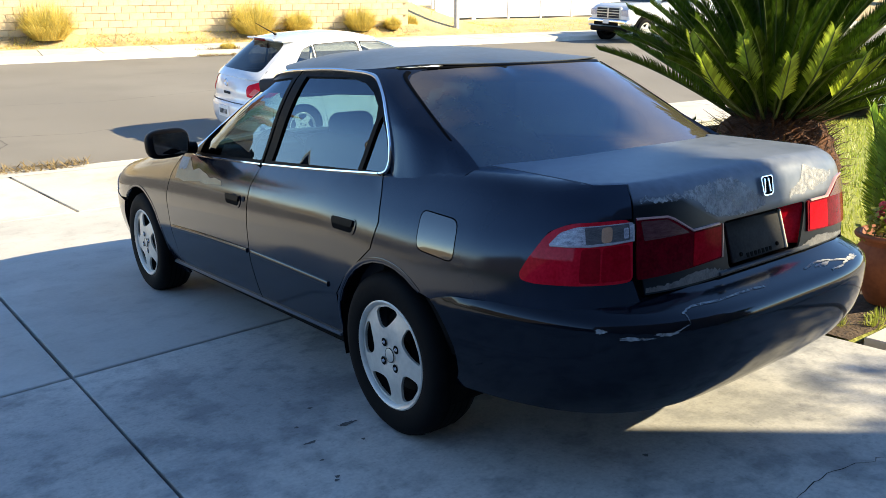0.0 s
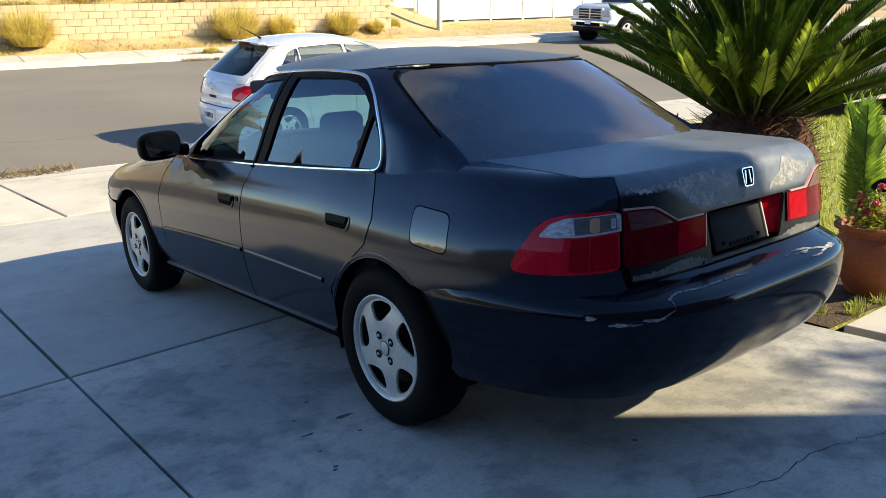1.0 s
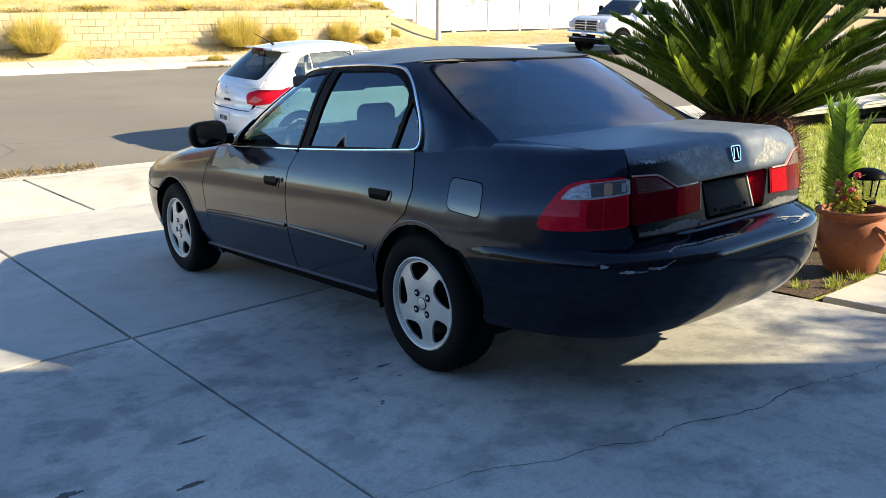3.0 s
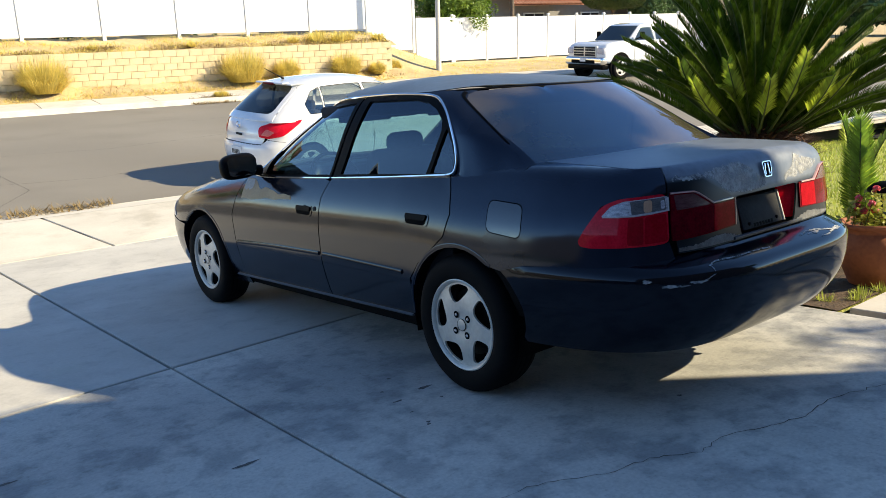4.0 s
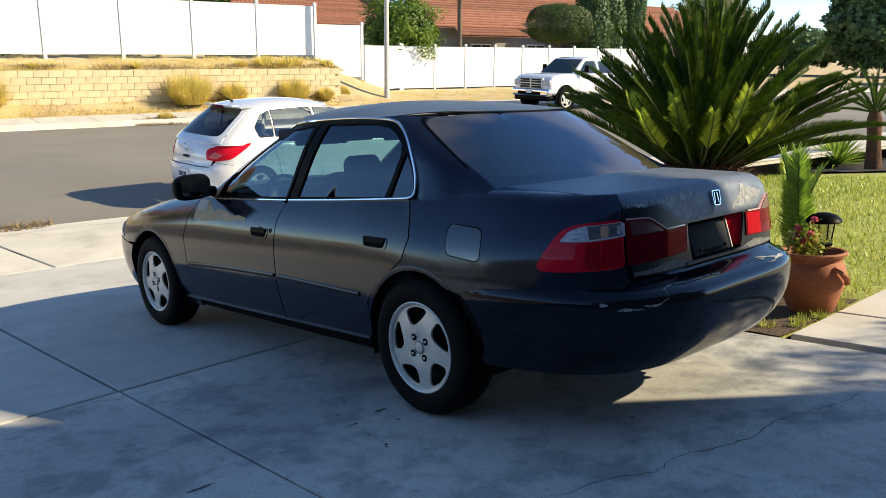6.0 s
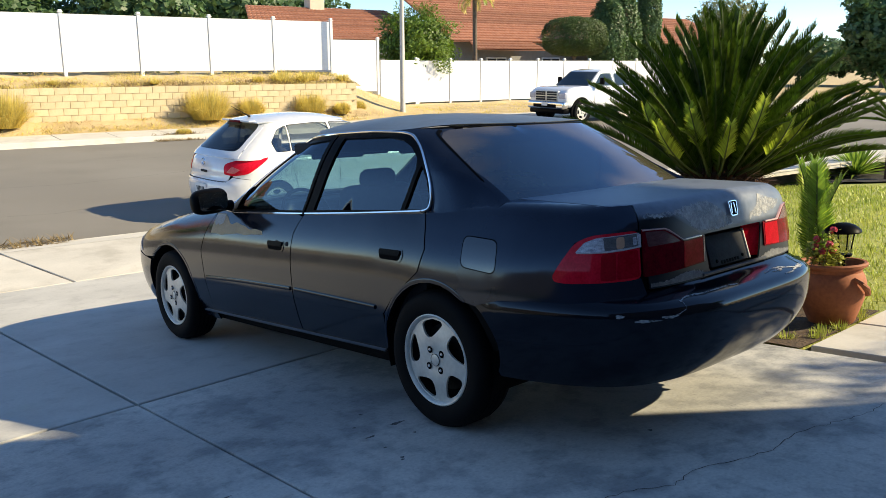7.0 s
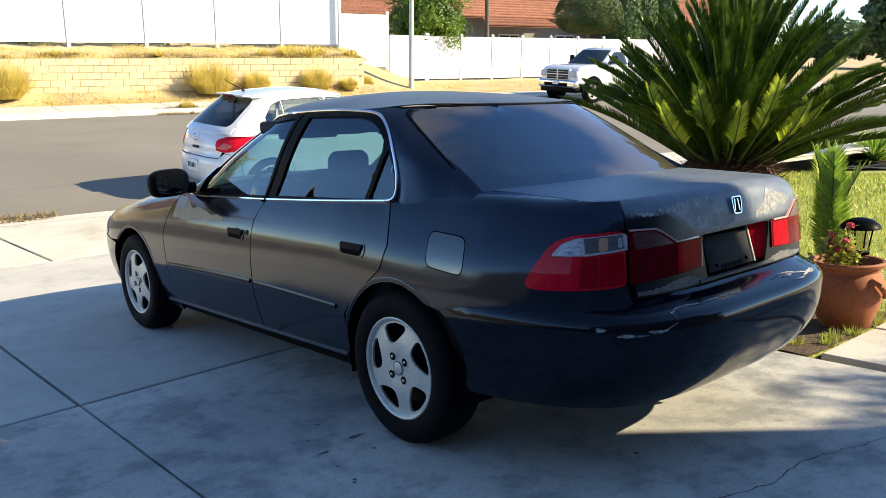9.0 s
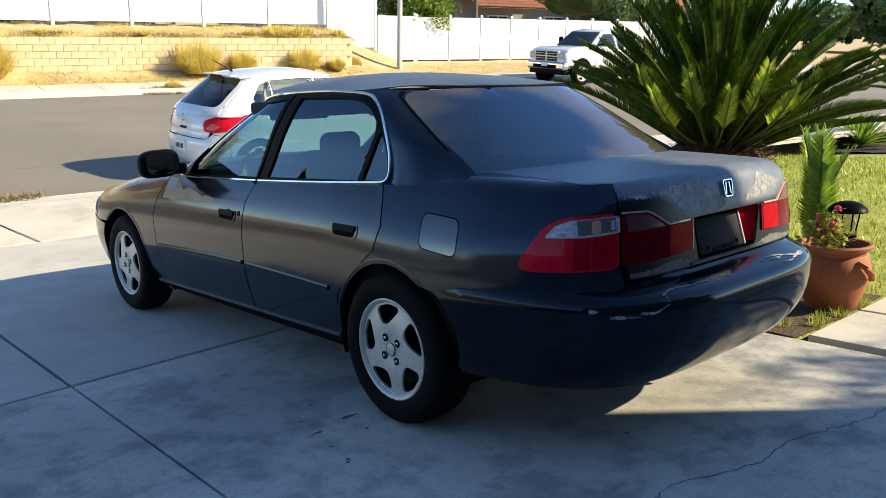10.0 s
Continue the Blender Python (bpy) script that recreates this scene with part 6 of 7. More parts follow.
def crown_leaves(n, radii, size, seed, centre=(0, 0, 0), shell=0.55, square=1.0, lump=0.18):
    """Many small leaves in an uneven volume."""
    rnd_ = random.Random(seed)
    bm = bmesh.new()
    c = Vector(centre)
    for _ in range(n):
        d = Vector((rnd_.gauss(0, 1), rnd_.gauss(0, 1), rnd_.gauss(0, 1))).normalized()
        if square != 1.0:
            d = Vector([math.copysign(abs(x) ** square, x) for x in d])
        k = (shell + (1 - shell) * rnd_.random() ** 0.5) * (1 + lump * noise.noise(d * 2.3 + Vector((seed, 0, 0))) + lump * 0.6 * noise.noise(d * 6 + Vector((seed, 3, 0))))
        p = c + Vector((d.x * radii[0], d.y * radii[1], d.z * radii[2])) * k
        a = Vector((rnd_.gauss(0, 1), rnd_.gauss(0, 1), rnd_.gauss(0, 0.7))).normalized()
        b = a.cross(d if abs(a.dot(d)) < 0.95 else Vector((0, 0, 1))).normalized()
        s1, s2 = size * rnd_.uniform(0.6, 1.2), size * rnd_.uniform(0.3, 0.6)
        bm.faces.new([bm.verts.new(p + x) for x in (-a * s1, b * s2, a * s1, -b * s2)])
    return bm


def tree(name, m, label, trunk_h, r0, radii, centre, n, size, seed, leaf, square=1.0, shell=0.5, limbs=5, lump=0.3):
    t = thing(name, m, label, "tree")
    rnd_ = random.Random(seed)
    bm = sweep([(0, 0, -0.2), (0.03, 0.02, trunk_h * 0.5), (0, 0, trunk_h)], [r0, r0 * 0.8, r0 * 0.6], 10)
    for k in range(limbs):
        a = 6.28 * k / limbs + rnd_.uniform(-0.4, 0.4)
        e = Vector((math.cos(a) * radii[0] * 0.6, math.sin(a) * radii[1] * 0.6, centre[2] + rnd_.uniform(-0.2, 0.5) * radii[2]))
        sweep([(0, 0, trunk_h * 0.9), Vector((0, 0, trunk_h)).lerp(e, 0.5) + Vector((0, 0, 0.1)), e], [r0 * 0.5, r0 * 0.3, r0 * 0.1], 6, bm)
    part("trunk", bm, M["bark"], t)
    tagged(part("crown", crown_leaves(n, radii, size, seed, centre, shell, square, lump), leaf, t, smooth=False), kind="stuff")
    return t


tree("tree", STREET @ Matrix.Translation((20.4, 22.9, 0.3)), "leafy green tree overhanging the white fence", 1.6, 0.12, (1.9, 1.75, 1.75), (0, 0, 2.65), 22000, 0.085, 5, M["leaf"], shell=0.35, lump=0.4)
tree("clipped_tree", STREET @ Matrix.Translation((32.9, 25.0, 0.2)), "dark round-clipped evergreen tree in front of the red roof", 2.4, 0.16, (1.8, 1.7, 1.12), (0, 0, 3.45), 26000, 0.055, 6, M["hedge"], square=0.72, shell=0.85, lump=0.06)
for i, (u, v, h, r) in enumerate(((38.0, 27.3, 6.6, 1.2), (39.9, 27.8, 7.4, 1.2), (42.2, 27.6, 8.4, 0.9))):
    tree("cypress_tree", STREET @ Matrix.Translation((u, v, 0.0)), "dense dark green cypress tree beside the house", 1.0, 0.15, (r, r, h * 0.48), (0, 0, h * 0.5), 14000, 0.11, 30 + i, M["cypress"], shell=0.7, limbs=3, lump=0.15)
for i, (u, v, h, r) in enumerate(((-4, 60, 9, 6), (8, 62, 8, 6), (17, 58, 9, 5), (27, 64, 10, 6), (36, 70, 9, 6), (62, 60, 8, 6), (95, 46, 4.5, 6), (100, 38, 4.5, 6), (77, 29, 8.5, 4), (84, 18, 9, 6))):
    tree("far_tree", STREET @ Matrix.Translation((u, v, 0.0)), "distant dark green tree behind the houses", 2.5, 0.3, (r, r, h * 0.45), (0, 0, h * 0.58), 9000, 0.40, 50 + i, M["cypress"], shell=0.5, lump=0.4)


tree("olive_tree", STREET @ Matrix.Translation((82, 50, 0.0)), "pale olive-green tree beyond the houses", 2.5, 0.3, (4.6, 4.6, 4.2), (0, 0, 5.2), 9000, 0.28, 95, leafy("olive_leaves", (0.16, 0.18, 0.06), (0.32, 0.33, 0.15), 0.8), shell=0.3, lump=0.5)


tall = thing("palm_tree", STREET @ Matrix.Translation((25.2, 24.6, 0.2)), "slender palm with yellowing fronds behind the white fence", "palm tree")
part("trunk", sweep([(0, 0, -0.1), (0.02, 0, 2.5), (-0.02, 0.03, 5.3)], [0.17, 0.12, 0.11], 10), M["bark"], tall)
yellow = [frond_meshes("frond", 1.25, dr_, 36, 0.26, 70 + i_, 10, M["dry_grass"] if i_ else M["young_frond"], 0.03) for i_, dr_ in enumerate((1.6, 2.0, 2.3))]
for i in range(20):
    add_frond(tall, yellow[i % 3], Matrix.Translation((0, 0, 5.25)) @ Matrix.Rotation(radians(137.5 * i), 4, "Z") @ Matrix.Rotation(radians(-(60 - 3.5 * i)), 4, "Y"))

# unseen leaning palms added past the house's corner; heads shade the saloon's rear window
shade_palm = thing("palm_tree", pose(7.11, -8.01, -0.3), "unseen two-headed palm added to shade the sedan's rear window", "palm tree")
long_frond = [frond_meshes("frond", 1.0, dr_, 40, 0.26, 170 + i_, 12, M["frond"], 0.034) for i_, dr_ in enumerate((0.5, 0.9, 1.2))]
for off, h, n_f, size in ((0.38, 8.10, 90, 0.33), (0.74, 8.22, 90, 0.35)):
    lean = Vector((0.69, 0.72, 0))
    head = lean * off + Vector((0, 0, h))
    part("trunk", sweep([(0, 0, 0), (0.02, 0.01, 4.0), (0.02, 0.02, 7.4), lean * 0.12 + Vector((0, 0, 7.76)), lean * min(0.45, off * 0.65) + Vector((0, 0, 8.02)), head], [0.17, 0.14, 0.11, 0.08, 0.06, 0.05], 10), M["bark"], shade_palm)
    for i in range(n_f):
        f = i / (n_f - 1)
        add_frond(shade_palm, long_frond[i % 3], Matrix.Translation(head) @ Matrix.Rotation(radians(137.508 * i + 40 * off), 4, "Z") @ Matrix.Rotation(radians(-(34 - 64 * f)), 4, "Y") @ Matrix.Scale(size * (1.0 - 0.15 * f), 4))

# ---- block wall across the street ----
wall = tagged(part("wall_block", box((-8, 15.98, 0.1), (13.12, 16.12, 1.36)), M["mortar"], smooth=False, m=STREET), "tan concrete block retaining wall", "wall", kind="structure")
bms = [box((-0.2005, -0.095, -0.0985), (0.2005, 0.095, 0.0985), 0.005, 1) for _ in range(3)]
meshes = []
for bm in bms:
    for v in bm.verts:
        v.co += Vector((0, noise.noise(v.co * 31 + Vector((len(meshes), 0, 0))) * 0.004, 0))
    me = bpy.data.meshes.new("block")
    bm.to_mesh(me)
    bm.free()
    me.materials.append(M["block"])
    meshes.append(me)
rnd = random.Random(11)
nc = 0
for row in range(5):
    z = 0.46 + 0.204 * row + 0.1
    u = -1.0 + (0.203 if row % 2 else 0)
    while u < 13.0:
        ob = new("block", meshes[rnd.randrange(3)])
        ob.parent = wall
        ob.matrix_basis = Matrix.Translation((u, 15.985 + rnd.uniform(-0.005, 0.005), z + rnd.uniform(-0.002, 0.002)))
        u += 0.408
        nc += 1

# ---- red-roofed house behind the fences ----
def tiled_roof(parent, a, b, c, d, name="roof", rows=None):
    """Courses of barrel tiles on the slope a-b (eave) to d-c (ridge)."""
    a, b, c, d = [Vector(p) for p in (a, b, c, d)]
    n_r = rows or max(4, int((d - a).length / 0.36))
    nrm = (b - a).cross(d - a).normalized()
    bm = bmesh.new()
    for j in range(n_r):
        l0, r0 = a.lerp(d, j / n_r), b.lerp(c, j / n_r)
        l1, r1 = a.lerp(d, (j + 1.12) / n_r), b.lerp(c, (j + 1.12) / n_r)
        n_t = max(4, int((r0 - l0).length / 0.26))
        prev = None
        for i in range(n_t * 4 + 1):
            f = i / (n_t * 4)
            h = 0.05 * abs(math.sin(math.pi * f * n_t))
            p0, p1 = l0.lerp(r0, f) + nrm * (h + 0.05), l1.lerp(r1, f) + nrm * h * 0.6
            e = l0.lerp(r0, f) + nrm * (h - 0.0)
            cur = [bm.verts.new(x) for x in (e, p0, p1)]
            if prev:
                bm.faces.new((prev[0], cur[0], cur[1], prev[1]))
                bm.faces.new((prev[1], cur[1], cur[2], prev[2]))
            prev = cur
    part("roof", from_lists([a - nrm * 0.05, b - nrm * 0.05, c - nrm * 0.05, d - nrm * 0.05], [(0, 1, 2, 3)]), M["tile"], parent, smooth=False)
    return tagged(part("roof_tile", bm, M["tile"], parent, smooth=False), kind="stuff")


house = thing("house", STREET, "single-storey grey stucco house with a red tile roof behind the fence", "house")
part("wall", box((17.0, 31.6, -0.6), (46, 40, 3.42)), M["stucco_grey"], house, smooth=False)
tiled_roof(house, (27.0, 29.2, 3.43), (48, 29.2, 3.43), (48, 36.0, 6.9), (27.0, 36.0, 6.9))
tiled_roof(house, (15.5, 31.2, 3.45), (27.2, 31.2, 3.45), (27.2, 37, 5.5), (17.5, 37, 5.5))
tiled_roof(house, (28.0, 28.2, 2.95), (33.6, 28.2, 2.95), (33.0, 30.0, 3.75), (28.6, 30.0, 3.75))
part("wall", box((27.2, 30.0, -0.6), (46, 31.6, 3.42)), M["stucco_grey"], house, smooth=False)
for u0, v0 in ((30.2, 29.96), (34.8, 29.96), (40.0, 29.96)):
    w = part("window", box((u0, v0 - 0.06, 1.2), (u0 + 1.6, v0 + 0.1, 2.5), 0.02, 1), M["vinyl"], house, smooth=False)
    part("pane", box((u0 + 0.08, v0 - 0.07, 1.28), (u0 + 0.76, v0 - 0.05, 2.42)), M["plate"], w, smooth=False)
    part("pane", box((u0 + 0.84, v0 - 0.07, 1.28), (u0 + 1.52, v0 - 0.05, 2.42)), M["plate"], w, smooth=False)
part("chimney", box((21.5, 36.5, 4.8), (22.5, 37.3, 6.2), 0.03, 1), M["stucco"], house, smooth=False)
house2 = thing("house", STREET, "cream stucco house with a red tile roof down the street", "house")
part("wall", box((50, 32, -0.6), (57, 40, 3.6)), M["stucco"], house2, smooth=False)
tiled_roof(house2, (49.3, 31, 3.5), (57.7, 31, 3.5), (56, 35.5, 5.7), (51, 35.5, 5.7))
# a house over the street to the left, mirrored in the car's windows
house3 = thing("house", STREET @ Matrix.Translation((3.6, 0, 0)), "cream stucco house with a red tile roof across the street", "house")
part("wall", box((-22, 25, 0.0), (-8, 35, 6.6)), M["stucco"], house3, smooth=False)
tiled_roof(house3, (-22.8, 24.3, 6.5), (-7.2, 24.3, 6.5), (-11, 30, 9.2), (-19, 30, 9.2))
tiled_roof(house3, (-22.8, 35.7, 6.5), (-22.8, 24.3, 6.5), (-19, 30, 9.2), (-19, 30.1, 9.2))
tiled_roof(house3, (-21.5, 22.0, 4.2), (-16.0, 22.0, 4.2), (-16.0, 25, 5.3), (-21.5, 25, 5.3))
for u0 in (-20.5, -14.0, -11.0):
    w = part("window", box((u0, 24.92, 4.9), (u0 + 1.4, 25.05, 6.0), 0.02, 1), M["vinyl"], house3, smooth=False)
    part("pane", box((u0 + 0.08, 24.90, 4.98), (u0 + 1.32, 24.93, 5.92)), M["plate"], w, smooth=False)
tree("tree", STREET @ Matrix.Translation((-13.4, 22.0, 0.2)), "green garden tree before the cream house", 3.0, 0.14, (1.9, 1.7, 1.5), (0, 0, 5.2), 5000, 0.12, 91, M["leaf"], lump=0.4)

M["edge_lens"] = lens("pale_red_lens", (0.55, 0.10, 0.10), (0.68, 0.20, 0.18), 0.3)
# ---- white hatchback parked at the kerb ----
hatch = thing("hatchback", STREET @ Matrix.Translation((2.8, 1.0, -0.04)) @ Matrix.Rotation(radians(-82), 4, "Z"), "white five-door hatchback parked along the kerb", "car")
M["white_seam"] = surf("seam_shadow_grey", (0.06, 0.06, 0.065), (0.10, 0.10, 0.105), 20, 0.8, 0.0)
h_base = curve1((-0.8, 0.97), (0.0, 0.98), (1.5, 0.965), (2.4, 0.93), (2.9, 0.86), (3.3, 0.76), (3.6, 0.66))
hb = Shell(curve1((0.2, 0.78), (0.35, 0.82), (0.55, 0.845), (0.75, 0.848), (0.9, 0.83), (1.0, 0.81)), curve1((0.25, -0.66), (0.35, -0.72), (0.5, -0.745), (0.6, -0.735), (0.64, -0.70), (0.68, -0.685), (0.78, -0.678), (0.88, -0.645), (1.0, -0.575)), curve1((0.2, 3.4), (0.5, 3.52), (0.7, 3.46), (0.9, 3.3)), 0.1, 2.4, 3.2, 2.8, lambda x, y: h_base(y) + 0.05 * (1 - min(1, (x / 0.75) ** 2)), 0.14, 0.07, 0.75)
hW = curve1((0.90, 0.80), (0.97, 0.785), (1.1, 0.75), (1.25, 0.70), (1.38, 0.63), (1.45, 0.57))
hR = curve1((0.90, -0.625), (0.97, -0.585), (1.1, -0.44), (1.25, -0.26), (1.38, -0.10), (1.45, -0.03))
hF = curve1((0.90, 2.85), (0.97, 2.72), (1.2, 2.15), (1.38, 1.66), (1.45, 1.4))
hc = Cabin(hW, hR, hF, 0.42, 0.6, 3.0, 2.4)
hc.n_rear = 3.0


def skin(parent, name, fn, poly, material, step=0.05, holes=(), thick=0.01, label="", sides=(-1, 1)):
    out = []
    for sd in sides:
        bm = chart(fn, poly, step, holes)
        if sd > 0:
            for v in bm.verts:
                v.co.x = -v.co.x
        face_out(bm)
        if thick:
            rim_in(bm, thick)
        out.append(part(name, bm, material, parent, label))
    return out


edge_s = [hb.s_rear + (hb.s_front - hb.s_rear) * i / 50 for i in range(51)]
gate_s, gate_b = hb.sx(-0.62), hb.sx(-0.55)
side_poly = [(gate_s + 0.006, 0.70), (gate_s + 0.006, hb.top(gate_s) + 0.05)] + [(a, hb.top(a) + 0.05) for a in edge_s if gate_s + 0.05 < a < 2.5] + [(a, hb.top(a) + 0.02) for a in edge_s if 2.5 <= a < 3.2] + [(3.25, 0.62), (3.0, 0.56), (2.95, 0.22), (0.35, 0.22), (-0.36, 0.26), (-0.38, 0.66)]
skin(hatch, "body_side", hb.at, side_poly, M["white_car"], holes=[arch(0, 0.33, 0.30, 0.24), arch(2.6, 0.33, 0.30, 0.24)])
HS = lambda a: 2 * hb.s_rear - a
bm = chart(lambda a, b: hb.off(a, b, 0.004), [(hb.sy(-0.372), 0.27), (HS(hb.sy(-0.372)), 0.27), (HS(hb.sy(-0.372)), 0.656), (HS(gate_s), 0.693), (HS(gate_b), 0.629), (gate_b, 0.629), (gate_s, 0.693), (hb.sy(-0.372), 0.656)], 0.04)
face_out(bm)
rim_in(bm, 0.02)
part("rear_bumper", bm, M["white_car"], hatch)
bm = chart(hb.at, [(gate_b, 0.635), (HS(gate_b), 0.635), (HS(gate_s), 0.80), (HS(gate_s), hb.top(gate_s) - 0.004), (gate_s, hb.top(gate_s) - 0.004), (gate_s, 0.80)], 0.04)
face_out(bm)
rim_in(bm, 0.012)
gate = part("tailgate", bm, M["white_car"], hatch)
liner2 = [(hb.s_rear, 0.28), (hb.s_front, 0.28)] + [(a, hb.top(a) - 0.03) for a in edge_s[::-1]]
skin(hatch, "inner_body", lambda a, b: hb.off(a, b, -0.02), liner2, M["liner"], 0.08, [arch(0, 0.335, 0.30, 0.29), arch(2.6, 0.335, 0.30, 0.29)], 0)
# cabin skin with its windows cut out
hz_ = [0.93, 0.97, 1.02, 1.08, 1.15, 1.22, 1.29, 1.35, 1.40, 1.44]
rear_q = rounded([(0.06, 1.02), (0.0, 1.16), (0.14, 1.32), (0.30, 1.375), (0.30, 1.02)], 0.03)
rear_d = rounded([(0.33, 1.02), (0.33, 1.378), (0.85, 1.395), (1.02, 1.39), (1.07, 1.01)], 0.02)
front_d = rounded([(1.13, 1.01), (1.08, 1.39), (1.5, 1.365), (1.85, 1.24), (2.28, 1.00)], 0.03)


def cab_s(cabin_, x, z, tab, end, sign):
    w = cabin_.W(z)
    for d, cx, cy in tab:
        if cx * w <= abs(x):
            return end + sign * d
    return end + sign * tab[-1][0]


left = [(cab_s(hc, 0.60 - 0.16 * (z - 0.93) / 0.5, z, hc.rear, hc.ends(z)[0], -1), z) for z in hz_]
right = [(cab_s(hc, 0.66 - 0.15 * (z - 0.93) / 0.5, z, hc.front, hc.ends(z)[1], 1), z) for z in hz_]
skin(hatch, "cabin_side", hc.at, left + right[::-1], M["white_car"], 0.045, [rear_q, rear_d, front_d])
M["hatch_glass"] = glass("dark_privacy_glass", (0.05, 0.06, 0.07), ior=1.55)
M["pale_glass"] = glass("pale_side_glass", (0.62, 0.67, 0.66), ior=2.0)
M["screen_glass"] = glass("truck_windscreen_glass", (0.16, 0.19, 0.20), ior=1.7)
for poly in (rear_q, rear_d, front_d):
    for ob in skin(hatch, "window_glass", lambda a, b: hc.off(a, b, -0.008), poly, M["pale_glass"], 0.08, (), 0):
        ob.visible_shadow = False
    grown = rounded([(sum(p[0] for p in poly) / len(poly) + (a - sum(p[0] for p in poly) / len(poly)) * 1.02, sum(p[1] for p in poly) / len(poly) + (b - sum(p[1] for p in poly) / len(poly)) * 1.04) for a, b in poly], 0.0)
    skin(hatch, "window_seal", lambda a, b: hc.off(a, b, 0.003), grown, M["trim"], 0.05, [[(a * 0.995 + 0.005 * poly[0][0], b) for a, b in poly]], 0.003)
rwin = rounded([(-0.56, 1.045), (0.56, 1.045), (0.50, 1.33), (0.45, 1.41), (-0.45, 1.41), (-0.50, 1.33)], [0.08, 0.08, 0.02, 0.04, 0.04, 0.02])
bm = chart(lambda a, b: hc.rear_chart(a, b) + Vector((0, -0.006, 0)), rwin, 0.05)
face_out(bm)
part("rear_window", bm, M["hatch_glass"], hatch, "dark rear window").visible_shadow = False
around = [(-0.655, 0.955), (0.655, 0.955), (0.565, 1.33), (0.49, 1.445), (-0.49, 1.445), (-0.565, 1.33)]
bm = chart(lambda a, b: hc.rear_chart(a, b) + Vector((0, -0.010, 0)), around, 0.03, [rwin])
face_out(bm)
rim_in(bm, 0.012)
part("tailgate_frame", bm, M["white_car"], gate)
bm = chart(hc.front_chart, [(-0.70, 0.96), (0.70, 0.96), (0.55, 1.43), (-0.55, 1.43)], 0.08)
face_out(bm)
part("windscreen", bm, M["clear_glass"], hatch).visible_shadow = False
# roof
bm = bmesh.new()
rows = []
zr = curve1((-0.16, 1.435), (0.02, 1.47), (0.3, 1.505), (0.8, 1.525), (1.2, 1.50), (1.45, 1.45))
for j in range(31):
    y = -0.125 + 1.545 * j / 30
    hw = 0.575 - 0.075 * smoothstep(0.20, -0.14, y) - 0.05 * smoothstep(1.0, 1.45, y)
    rows.append([bm.verts.new((hw * t, y - 0.06 * t * t * smoothstep(0.3, -0.22, y) * -1, 1.43 + (zr(y) - 1.43) * (1 - abs(t) ** 2.6))) for t in [i / 10 - 1 for i in range(21)]])
for a, b in zip(rows, rows[1:]):
    for i in range(20):
        bm.faces.new((a[i], a[i + 1], b[i + 1], b[i]))
face_out(bm, Vector((0, 0.6, 0.4)))
rim_in(bm, 0.015)
roof2 = part("roof", bm, M["white_car"], hatch)
part("roof_spoiler", box((-0.40, -0.150, 1.425), (0.40, -0.03, 1.452), 0.013, 3), M["white_car"], hatch)
part("stop_lamp", box((-0.15, -0.165, 1.415), (0.15, -0.12, 1.447), 0.006, 2), M["dark_red_lens"], hatch, "dark red high stop lamp")
part("aerial", sweep([(0, 0.10, 1.485), (0, 0.06, 1.51), (0, -0.20, 1.65)], [0.022, 0.010, 0.004], 8), M["trim"], roof2, "black roof aerial")
for sd in (-1, 1):
    lampo = skin(hatch, "tail_lamp", lambda a, b: hb.off(a, b, 0.006) if b < hb.top(a) else hb.off(a, hb.top(a) - 0.001, 0.006) + Vector((0, 0, b - hb.top(a))), rounded([(hb.sx(-0.50), 0.735), (hb.sy(-0.56), 0.712), (hb.sy(-0.40), 0.745), (-0.12, 0.94), (-0.16, 0.985), (hb.sy(-0.50), 0.95), (hb.sy(-0.64), 0.87)], [0.02, 0.03, 0.06, 0.03, 0.03, 0.06, 0.06], 5), M["red_lens"], 0.03, (), 0.02, "large red tail lamp", (sd,))[0]
    skin(lampo, "clear_lens", lambda a, b: hb.off(a, b, 0.008), rounded([(hb.sy(-0.62), 0.76), (hb.sy(-0.56), 0.745), (hb.sy(-0.50), 0.80), (hb.sy(-0.58), 0.845)], 0.02), M["edge_lens"], 0.03, (), 0.003, "", (sd,))
    skin(hatch, "door_handle", lambda a, b: hb.off(a, b, 0.012), rounded([(0.35, 0.90), (0.52, 0.90), (0.52, 0.875), (0.35, 0.875)], 0.01), M["white_car"], 0.03, (), 0.02, "", (sd,))
    skin(hatch, "door_handle", lambda a, b: hb.off(a, b, 0.012), rounded([(1.35, 0.885), (1.52, 0.885), (1.52, 0.86), (1.35, 0.86)], 0.01), M["white_car"], 0.03, (), 0.02, "", (sd,))
    for pts_ in ([(0.30, 0.72), (0.27, 0.85), (0.30, 0.98)], [(1.10, 0.30), (1.12, 0.6), (1.11, 0.98)], [(0.42, 0.30), (0.30, 0.72)], [(2.12, 0.3), (2.15, 0.95)]):
        strip(lambda a, b, d: hb.off(a, b, d), fine(pts_, 4), 0.007, M["white_seam"], "door_seam", hatch, 0.0015, sides=(sd,))
strip(lambda a, b, d: hb.off(a, b, d), [(gate_b + (HS(gate_b) - gate_b) * i / 14, 0.628) for i in range(15)], 0.012, M["white_seam"], "tailgate_seam", gate, 0.005, sides=(-1,))
part("badge", lathe([(0.035, 0.0), (0.045, 0.008), (0.055, 0.0)], 24, m=Matrix.Translation((0, -0.69, 0.885)) @ Matrix.Rotation(radians(90), 4, "X")), M["chrome"], hatch)
